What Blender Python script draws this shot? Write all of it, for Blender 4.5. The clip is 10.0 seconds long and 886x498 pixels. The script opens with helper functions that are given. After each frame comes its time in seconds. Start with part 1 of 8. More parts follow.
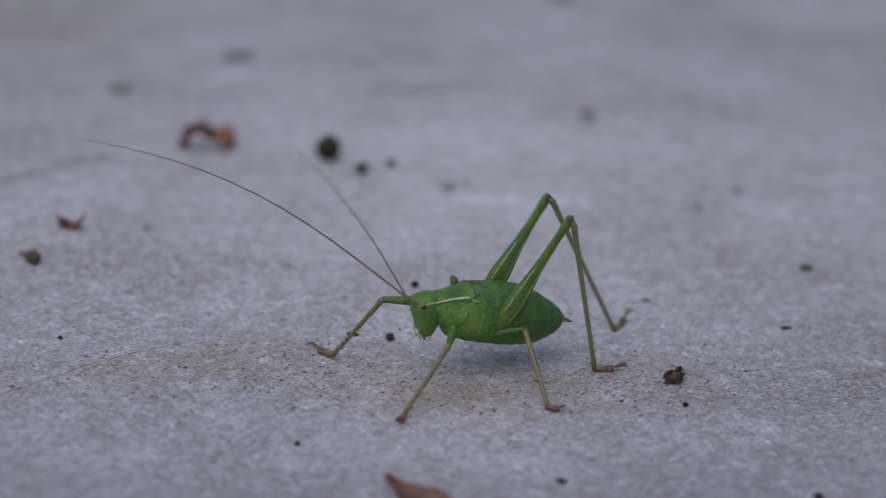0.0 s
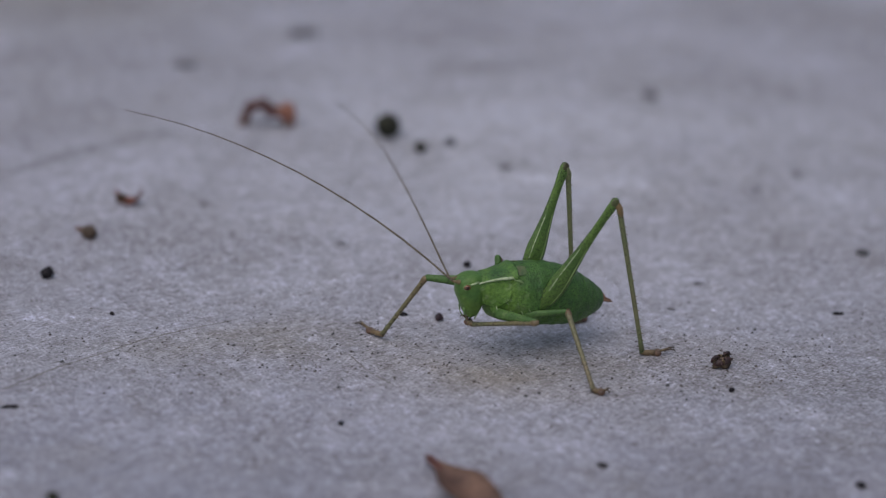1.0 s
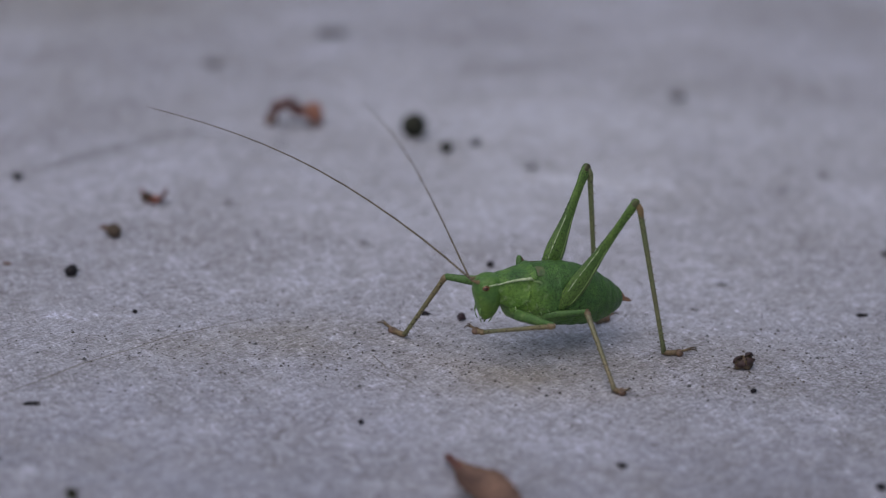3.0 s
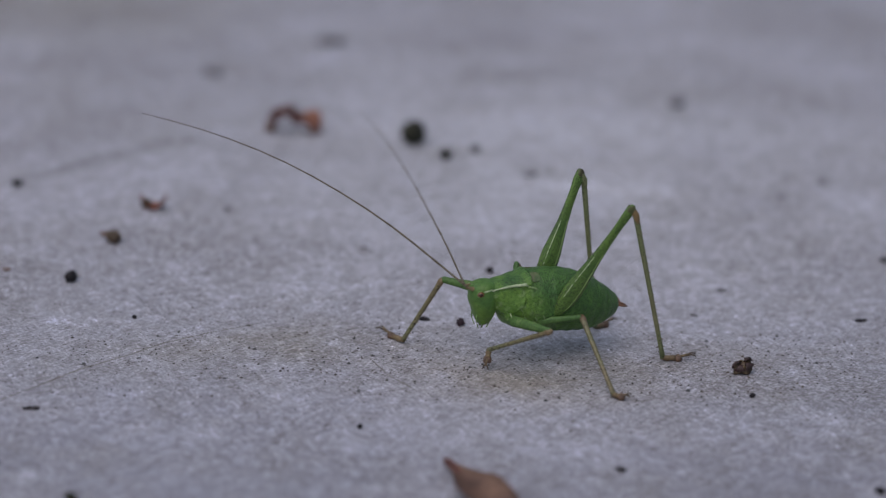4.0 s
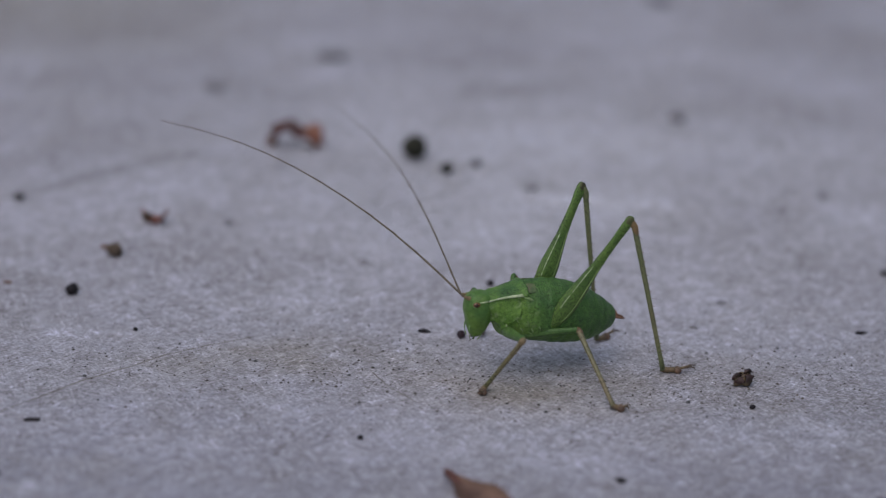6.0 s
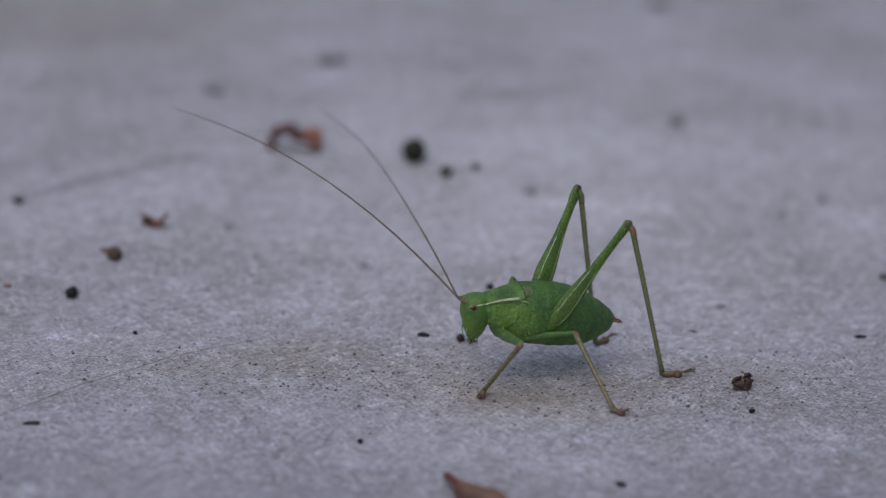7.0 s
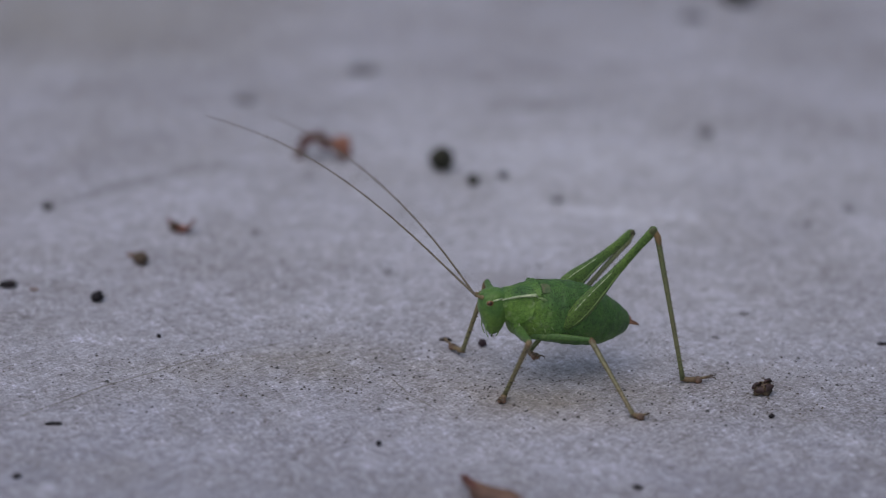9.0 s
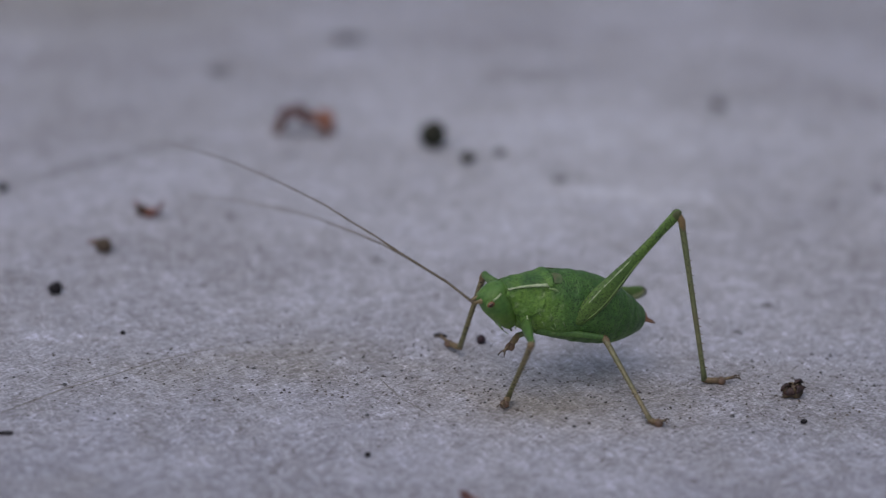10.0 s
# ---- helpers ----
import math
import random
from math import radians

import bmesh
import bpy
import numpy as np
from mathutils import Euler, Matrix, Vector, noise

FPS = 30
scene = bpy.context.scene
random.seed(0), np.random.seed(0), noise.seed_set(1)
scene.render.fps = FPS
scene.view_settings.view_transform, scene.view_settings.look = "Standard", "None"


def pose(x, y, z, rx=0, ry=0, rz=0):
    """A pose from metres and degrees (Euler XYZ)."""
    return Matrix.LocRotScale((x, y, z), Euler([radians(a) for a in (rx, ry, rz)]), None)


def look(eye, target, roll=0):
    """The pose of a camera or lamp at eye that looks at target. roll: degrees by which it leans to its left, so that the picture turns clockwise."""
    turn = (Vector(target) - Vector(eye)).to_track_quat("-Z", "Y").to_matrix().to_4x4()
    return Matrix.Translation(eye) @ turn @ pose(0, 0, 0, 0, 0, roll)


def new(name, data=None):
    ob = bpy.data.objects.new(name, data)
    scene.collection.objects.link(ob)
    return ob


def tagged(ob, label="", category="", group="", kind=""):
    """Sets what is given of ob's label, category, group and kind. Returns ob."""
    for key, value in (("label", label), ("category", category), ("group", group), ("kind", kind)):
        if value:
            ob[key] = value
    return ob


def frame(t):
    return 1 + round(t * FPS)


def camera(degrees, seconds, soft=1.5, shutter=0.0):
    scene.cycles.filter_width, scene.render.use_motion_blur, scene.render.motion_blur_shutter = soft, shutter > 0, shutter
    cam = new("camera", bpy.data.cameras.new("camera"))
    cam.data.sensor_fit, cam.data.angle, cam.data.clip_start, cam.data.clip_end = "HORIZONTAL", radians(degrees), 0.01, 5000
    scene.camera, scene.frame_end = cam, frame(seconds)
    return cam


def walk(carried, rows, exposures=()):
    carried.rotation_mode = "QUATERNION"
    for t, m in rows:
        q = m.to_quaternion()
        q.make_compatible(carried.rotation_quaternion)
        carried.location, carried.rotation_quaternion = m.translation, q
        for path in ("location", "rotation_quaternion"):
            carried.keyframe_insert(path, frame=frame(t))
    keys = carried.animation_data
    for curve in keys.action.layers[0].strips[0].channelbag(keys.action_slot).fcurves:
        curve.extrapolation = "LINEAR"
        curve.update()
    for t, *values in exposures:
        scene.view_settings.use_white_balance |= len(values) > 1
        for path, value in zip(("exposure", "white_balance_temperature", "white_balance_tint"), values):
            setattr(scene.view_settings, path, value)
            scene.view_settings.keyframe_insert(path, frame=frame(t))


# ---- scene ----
cam = camera(22.000, 10.0, soft=1.2, shutter=0.5)
cam.data.dof.use_dof = True
cam.data.dof.aperture_fstop = 16.0
walk(cam, [
    (0, pose(-0.005969, -0.199115, 0.086726, 66.80, -2.40, -2.77)),
    (0.5, pose(-0.003370, -0.199013, 0.087891, 66.24, -2.22, -1.11)),
    (1, pose(-0.001748, -0.199066, 0.088053, 65.90, -2.06, -0.22)),
    (1.5, pose(-0.000714, -0.198762, 0.088543, 65.61, -1.94, 0.39)),
    (2, pose(-0.000331, -0.198930, 0.088216, 65.63, -1.84, 0.71)),
    (2.5, pose(-0.000248, -0.199018, 0.088026, 65.77, -1.89, 0.81)),
    (4, pose(0.000097, -0.199660, 0.087184, 66.30, -1.83, 0.84)),
    (4.5, pose(0.000000, -0.199885, 0.087050, 66.45, -1.90, 0.87)),
    (5, pose(0.000266, -0.199937, 0.086848, 66.58, -1.82, 0.93)),
    (5.5, pose(0.000446, -0.200323, 0.086485, 66.75, -1.78, 0.92)),
    (7, pose(0.000162, -0.200346, 0.086576, 66.94, -1.84, 0.86)),
    (7.5, pose(0.000229, -0.200310, 0.086738, 66.81, -1.84, 0.79)),
    (8, pose(0.000684, -0.200890, 0.085869, 67.15, -1.78, 0.87)),
    (8.5, pose(0.002083, -0.201814, 0.085129, 67.56, -1.69, 1.57)),
    (9, pose(0.002988, -0.201638, 0.085503, 67.48, -1.53, 2.18)),
    (9.5, pose(0.002836, -0.195225, 0.083254, 67.20, -1.44, 2.17)),
    (10, pose(0.001349, -0.183172, 0.079205, 66.75, -1.60, 1.68)),
])

# ---- light ----
SUN_UP, SUN_ROUND = 66.0, 222.0
world = bpy.data.worlds.new("overcast_sky")
scene.world = world
world.use_nodes = True
wn = world.node_tree
sky = wn.nodes.new("ShaderNodeTexSky")
sky.sky_type = "NISHITA"
sky.sun_disc = False
sky.sun_elevation, sky.sun_rotation = radians(SUN_UP), radians(SUN_ROUND)
sky.dust_density, sky.air_density = 3.0, 1.2
wn.nodes["Background"].inputs["Strength"].default_value = 0.06
wn.links.new(sky.outputs["Color"], wn.nodes["Background"].inputs["Color"])
sun = new("sun", bpy.data.lights.new("sun", "SUN"))
sun.data.energy, sun.data.angle, sun.data.color = 1.14, radians(100), (0.95, 0.962, 1.04)
a, e = radians(SUN_ROUND), radians(SUN_UP)
sun.matrix_world = look((math.sin(a) * math.cos(e), math.cos(a) * math.cos(e), math.sin(e)), (0, 0, 0))
scene.view_settings.exposure = 0.2

# ---- helpers ----
MM = 0.001


def mesh_of(name, bm, smooth=True):
    me = bpy.data.meshes.new(name)
    bmesh.ops.recalc_face_normals(bm, faces=bm.faces)
    for fc in bm.faces:
        fc.smooth = smooth
    bm.to_mesh(me)
    bm.free()
    return me


def part(name, bm, material, parent, label="", smooth=True):
    me = mesh_of(name, bm, smooth)
    me.materials.append(material)
    ob = new(name, me)
    ob.parent = parent
    if label:
        tagged(ob, label)
    return ob


def thing(name, bm, material, label, category, group="", kind="", smooth=True):
    me = mesh_of(name, bm, smooth)
    me.materials.append(material)
    return tagged(new(name, me), label, category, group, kind)


def loft(bm, rings, sides=16, caps=True):
    """Rings of (centre, axis_u, axis_v, power): closed sections joined into a skin, in millimetres."""
    loops = []
    for c, u, v, p in rings:
        c, u, v = Vector(c), Vector(u), Vector(v)
        loop = []
        for k in range(sides):
            w = 2 * math.pi * k / sides
            cu, cv = math.cos(w), math.sin(w)
            cu, cv = math.copysign(abs(cu) ** p, cu), math.copysign(abs(cv) ** p, cv)
            loop.append(bm.verts.new((c + u * cu + v * cv) * MM))
        loops.append(loop)
    for a, b in zip(loops, loops[1:]):
        for k in range(sides):
            bm.faces.new((a[k], a[(k + 1) % sides], b[(k + 1) % sides], b[k]))
    if caps:
        bm.faces.new(loops[0][::-1])
        bm.faces.new(loops[-1])
    return loops


def tube(bm, pts, radii, sides=8, squash=1.0):
    """A skin round a line of points, in millimetres."""
    pts = [Vector(p) for p in pts]
    rings, up = [], Vector((0, 0, 1))
    for i, p in enumerate(pts):
        d = (pts[min(i + 1, len(pts) - 1)] - pts[max(i - 1, 0)]).normalized()
        ref = up if abs(d.z) < 0.95 else Vector((1, 0, 0))
        u = d.cross(ref).normalized()
        v = u.cross(d).normalized()
        rings.append((p, u * radii[i] * squash, v * radii[i], 1.0))
    return loft(bm, rings, sides)


def ball(bm, c, r, sx=1, sy=1, sz=1, u=12, v=8, turn=None):
    m = Matrix.Translation(Vector(c) * MM) @ (turn or Matrix()) @ Matrix.Diagonal((sx, sy, sz, 1))
    return bmesh.ops.create_uvsphere(bm, u_segments=u, v_segments=v, radius=r * MM, matrix=m)["verts"]


def uneven(bm, size, reach=0.6, seed=0.0):
    """Small dents and swellings on a skin, in millimetres."""
    bm.normal_update()
    off = Vector((seed, seed * 0.7, -seed))
    push = [(v, v.normal * (noise.noise(v.co / (reach * MM) + off) + 0.5 * noise.noise(v.co / (reach * 0.4 * MM) + off)) * size * MM) for v in bm.verts]
    for v, d in push:
        v.co += d


def lump(bm, c, r, squash=(1, 1, 1), rough=0.2, seed=0, u=14, v=10):
    """An uneven grain."""
    vs = ball(bm, (0, 0, 0), r, *squash, u, v)
    off = Vector((seed * 3.7, seed * 1.3, seed * 2.1))
    for x in vs:
        k = 1 + rough * noise.noise(x.co / (r * MM) * 1.4 + off) + rough * 0.5 * noise.noise(x.co / (r * MM) * 3.5 + off)
        x.co = x.co * k + Vector(c) * MM


# ---- materials ----
def material(name, base, second, scale=900, rough=0.5, grain=None, bump=0.0, bump_scale=3000, dots=None, metal=0.0, spec=0.5, coat=0.0, pale=None):
    """Two colours mixed by noise at scale (per metre), finer grain, bump, and dark dots: (spacing per metre, size, colour)."""
    m = bpy.data.materials.new(name)
    m.use_nodes = True
    n, l = m.node_tree.nodes, m.node_tree.links
    b = n["Principled BSDF"]
    tc = n.new("ShaderNodeTexCoord")
    big = n.new("ShaderNodeTexNoise")
    big.inputs["Scale"].default_value, big.inputs["Detail"].default_value = scale, 4
    l.new(tc.outputs["Object"], big.inputs["Vector"])
    ramp = n.new("ShaderNodeMapRange")
    ramp.inputs["From Min"].default_value, ramp.inputs["From Max"].default_value = 0.35, 0.65
    l.new(big.outputs["Fac"], ramp.inputs["Value"])
    mix = n.new("ShaderNodeMix")
    mix.data_type = "RGBA"
    mix.inputs["A"].default_value, mix.inputs["B"].default_value = (*base, 1), (*second, 1)
    l.new(ramp.outputs["Result"], mix.inputs["Factor"])
    out = mix.outputs["Result"]
    fine = n.new("ShaderNodeTexNoise")
    fine.inputs["Scale"].default_value, fine.inputs["Detail"].default_value = bump_scale, 3
    l.new(tc.outputs["Object"], fine.inputs["Vector"])
    if grain:
        g = n.new("ShaderNodeMix")
        g.data_type, g.blend_type = "RGBA", "MULTIPLY"
        g.inputs["Factor"].default_value = 1.0
        gr = n.new("ShaderNodeMapRange")
        gr.inputs["From Min"].default_value, gr.inputs["From Max"].default_value = 0.3, 0.7
        gr.inputs["To Min"].default_value, gr.inputs["To Max"].default_value = 1 - grain, 1 + grain
        l.new(fine.outputs["Fac"], gr.inputs["Value"])
        l.new(out, g.inputs["A"])
        l.new(gr.outputs["Result"], g.inputs["B"])
        out = g.outputs["Result"]
    if pale:
        pn = n.new("ShaderNodeTexNoise")
        pn.inputs["Scale"].default_value, pn.inputs["Detail"].default_value = pale[0], 3
        l.new(tc.outputs["Object"], pn.inputs["Vector"])
        pr = n.new("ShaderNodeMapRange")
        pr.inputs["From Min"].default_value, pr.inputs["From Max"].default_value, pr.inputs["To Max"].default_value = pale[1], pale[1] + 0.14, pale[2]
        l.new(pn.outputs["Fac"], pr.inputs["Value"])
        pm = n.new("ShaderNodeMix")
        pm.data_type = "RGBA"
        pm.inputs["B"].default_value = (0.26, 0.34, 0.13, 1)
        l.new(pr.outputs["Result"], pm.inputs["Factor"])
        l.new(out, pm.inputs["A"])
        out = pm.outputs["Result"]
    if dots:
        vo = n.new("ShaderNodeTexVoronoi")
        vo.inputs["Scale"].default_value = dots[0]
        l.new(tc.outputs["Object"], vo.inputs["Vector"])
        dr = n.new("ShaderNodeMapRange")
        dr.inputs["From Min"].default_value, dr.inputs["From Max"].default_value = dots[1] * 0.75, dots[1] * 1.25
        l.new(vo.outputs["Distance"], dr.inputs["Value"])
        dm = n.new("ShaderNodeMix")
        dm.data_type = "RGBA"
        dm.inputs["A"].default_value = (*dots[2], 1)
        l.new(dr.outputs["Result"], dm.inputs["Factor"])
        l.new(out, dm.inputs["B"])
        out = dm.outputs["Result"]
    l.new(out, b.inputs["Base Color"])
    b.inputs["Roughness"].default_value, b.inputs["Metallic"].default_value = rough, metal
    b.inputs["Specular IOR Level"].default_value = spec
    b.inputs["Coat Weight"].default_value = coat
    if bump:
        bp = n.new("ShaderNodeBump")
        bp.inputs["Strength"].default_value, bp.inputs["Distance"].default_value = bump, 0.0001
        l.new(fine.outputs["Fac"], bp.inputs["Height"])
        l.new(bp.outputs["Normal"], b.inputs["Normal"])
    return m


def ground_material():
    m = bpy.data.materials.new("pale_stone")
    m.use_nodes = True
    n, l = m.node_tree.nodes, m.node_tree.links
    b = n["Principled BSDF"]
    tc = n.new("ShaderNodeTexCoord")

    def noise_at(scale, detail, stretch=(1, 1, 1), turn=0.0, rough=0.55, warp=0.0):
        mp = n.new("ShaderNodeMapping")
        mp.vector_type = "TEXTURE"
        mp.inputs["Scale"].default_value = [1 / q for q in stretch]
        mp.inputs["Rotation"].default_value = (0, 0, radians(turn))
        l.new(tc.outputs["Object"], mp.inputs["Vector"])
        t = n.new("ShaderNodeTexNoise")
        t.inputs["Scale"].default_value, t.inputs["Detail"].default_value = scale, detail
        t.inputs["Roughness"].default_value, t.inputs["Distortion"].default_value = rough, warp
        l.new(mp.outputs["Vector"], t.inputs["Vector"])
        return t.outputs["Fac"]

    def ranged(x, lo, hi, a, c):
        r = n.new("ShaderNodeMapRange")
        for key, val in (("From Min", lo), ("From Max", hi), ("To Min", a), ("To Max", c)):
            r.inputs[key].default_value = val
        l.new(x, r.inputs["Value"])
        return r.outputs["Result"]

    def mixed(fac, a, c, mode="MIX"):
        x = n.new("ShaderNodeMix")
        x.data_type, x.blend_type = "RGBA", mode
        for key, val in (("Factor", fac), ("A", a), ("B", c)):
            if isinstance(val, (tuple, float)):
                x.inputs[key].default_value = val if isinstance(val, float) else (*val, 1)
            else:
                l.new(val, x.inputs[key])
        return x.outputs["Result"]

    def patch(x, y, a, c, turn=0.0, tear=0.42, strength=1.0):
        """1 in the middle of an ellipse (place and half axes in millimetres), fading to its rim, torn by noise."""
        mp = n.new("ShaderNodeMapping")
        mp.vector_type = "TEXTURE"
        mp.inputs["Location"].default_value = (x * MM, y * MM, 0)
        mp.inputs["Rotation"].default_value = (0, 0, radians(turn))
        mp.inputs["Scale"].default_value = (a * MM, c * MM, 1)
        l.new(tc.outputs["Object"], mp.inputs["Vector"])
        d = n.new("ShaderNodeVectorMath")
        d.operation = "LENGTH"
        l.new(mp.outputs["Vector"], d.inputs[0])
        t = n.new("ShaderNodeMath")
        t.operation = "MULTIPLY"
        l.new(ranged(d.outputs["Value"], 0.15, 1, strength, 0), t.inputs[0])
        l.new(ranged(torn, tear - 0.12, tear + 0.2, 0, 1), t.inputs[1])
        return t.outputs["Value"]

    torn = noise_at(130, 5, (0.7, 1, 1), 0, 0.65)
    # broad weathering and stains, with fall-off of light painted in by wide patches
    col = mixed(ranged(noise_at(22, 4, (1, 0.7, 1), 20), 0.35, 0.68, 0, 1), (0.50, 0.495, 0.557), (0.625, 0.62, 0.705))
    col = mixed(ranged(noise_at(75, 6, (0.6, 1, 1), 10, 0.6), 0.46, 0.72, 0, 0.6), col, (0.45, 0.435, 0.45))
    for x, y, a, c, turn, tear, strength, tone in (
            # two pale ellipses paint a brighter-lit middle into the stone colour
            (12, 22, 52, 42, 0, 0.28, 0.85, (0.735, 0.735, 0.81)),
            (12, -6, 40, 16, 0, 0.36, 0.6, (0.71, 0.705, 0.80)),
            # two dark front ellipses put dimmer light into the colour
            (34, -42, 34, 19, 8, 0.3, 0.9, (0.40, 0.395, 0.465)),
            (-34, -46, 26, 14, 0, 0.4, 0.5, (0.42, 0.425, 0.515)),
            (36, -26, 16, 9, -10, 0.42, 0.6, (0.46, 0.445, 0.485)),
            (7, -28, 19, 7, 4, 0.36, 0.95, (0.41, 0.36, 0.30)),
            (24, -24, 15, 7, -8, 0.42, 0.6, (0.46, 0.42, 0.39)),
            (-9, -22, 15, 6, 6, 0.44, 0.9, (0.42, 0.38, 0.325)),
            (-19, -26, 12, 6, 12, 0.44, 0.9, (0.40, 0.37, 0.335)),
            (-30, -28, 14, 6, 16, 0.45, 0.6, (0.43, 0.41, 0.40)),
            (-52, 76, 38, 30, 0, 0.25, 0.75, (0.39, 0.37, 0.35)),
            (-34, 20.5, 19, 1.9, 42, 0.34, 0.75, (0.33, 0.325, 0.345)),
            (-27.5, 25, 4.5, 1.6, 30, 0.34, 0.5, (0.30, 0.29, 0.31)),
            (7, 50, 9, 3.2, 16, 0.3, 0.6, (0.42, 0.41, 0.44)),
            (43, 44, 8, 4, 0, 0.3, 0.6, (0.44, 0.43, 0.47)),
            (16.5, 15.6, 12.5, 1.5, -4, 0.24, 0.95, (0.84, 0.835, 0.92)),
            # front and right ellipses darkened to imitate light dropping off
            (-14, -52, 55, 17, 0, 0.25, 0.75, (0.42, 0.425, 0.51)),
            (44, -26, 30, 34, 0, 0.2, 0.6, (0.44, 0.44, 0.50)),
            (-16, -34, 36, 12, 0, 0.36, 0.5, (0.53, 0.535, 0.655)),
            (-20, -8, 30, 10, 0, 0.36, 0.5, (0.66, 0.66, 0.745))):
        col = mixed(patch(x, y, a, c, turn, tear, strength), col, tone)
    # blotches of a few millimetres
    col = mixed(ranged(noise_at(260, 5, (0.7, 1, 1), -12, 0.65, 0.5), 0.45, 0.7, 0, 0.4), col, (0.42, 0.40, 0.405))
    col = mixed(ranged(noise_at(150, 3, (0.75, 1, 1), 33, 0.5, 0.4), 0.54, 0.74, 0, 0.4), col, (0.37, 0.35, 0.35))
    col = mixed(ranged(noise_at(190, 3, (0.7, 1, 1), -20, 0.5), 0.56, 0.72, 0, 0.6), col, (0.68, 0.68, 0.785))
    col = mixed(1.0, col, mixed(ranged(noise_at(850, 4, (0.8, 1, 1), 15, 0.6, 0.6), 0.36, 0.64, 0, 1), (0.84, 0.83, 0.825), (1.10, 1.10, 1.125)), "MULTIPLY")
    # grain
    fib = noise_at(4300, 4, (0.8, 1, 1), 30, 0.72, 0.3)
    col = mixed(1.0, col, mixed(ranged(fib, 0.38, 0.62, 0, 1), (0.70, 0.69, 0.68), (1.17, 1.17, 1.18)), "MULTIPLY")
    col = mixed(1.0, col, mixed(ranged(noise_at(1900, 3, (0.75, 1, 1), -25, 0.65, 0.4), 0.36, 0.64, 0, 1), (0.83, 0.82, 0.805), (1.10, 1.10, 1.11)), "MULTIPLY")
    rough_spots = ranged(noise_at(60, 4, (0.7, 1, 1), 30), 0.42, 0.62, 0.0, 1.0)
    gritty = mixed(ranged(noise_at(2500, 5, (0.8, 1, 1), 8, 0.8, 0.5), 0.40, 0.60, 0, 1), (0.52, 0.50, 0.475), (1.16, 1.16, 1.16))
    col = mixed(1.0, col, mixed(rough_spots, (1.0, 1.0, 1.0), gritty), "MULTIPLY")
    # hair-fine scratches, pale and dark, in several directions
    for turn, pale in ((64, True), (-58, True), (36, True), (18, False), (-33, True), (48, False), (-70, True), (-20, False)):
        line = noise_at(5200, 1, (0.1, 1, 1), turn, 0.5, 0.25)
        col = mixed(1.0, col, mixed(ranged(line, 0.58, 0.70, 0, 1), (1.0, 1.0, 1.0), (1.26, 1.26, 1.27) if pale else (0.76, 0.735, 0.71)), "MULTIPLY")
    # pits
    col = mixed(ranged(noise_at(1900, 1, (0.9, 1, 1), 70, 0.5, 0.3), 0.70, 0.77, 0, 0.7), col, (0.16, 0.135, 0.12))
    col = mixed(ranged(noise_at(420, 4, (1, 1, 1), 0, 0.6, 1.0), 0.66, 0.76, 0, 0.5), col, (0.24, 0.22, 0.21))
    col = mixed(ranged(noise_at(900, 2, (0.8, 1, 1), 50, 0.5, 0.5), 0.69, 0.76, 0, 0.75), col, (0.14, 0.12, 0.115))
    col = mixed(1.0, col, (0.80, 0.798, 0.784), "MULTIPLY")
    l.new(col, b.inputs["Base Color"])
    b.inputs["Roughness"].default_value = 0.7
    b.inputs["Specular IOR Level"].default_value = 0.4
    bp = n.new("ShaderNodeBump")
    bp.inputs["Strength"].default_value, bp.inputs["Distance"].default_value = 0.8, 0.00012
    l.new(fib, bp.inputs["Height"])
    l.new(bp.outputs["Normal"], b.inputs["Normal"])
    return m


GROUND = ground_material()
DOT = (0.020, 0.033, 0.013)


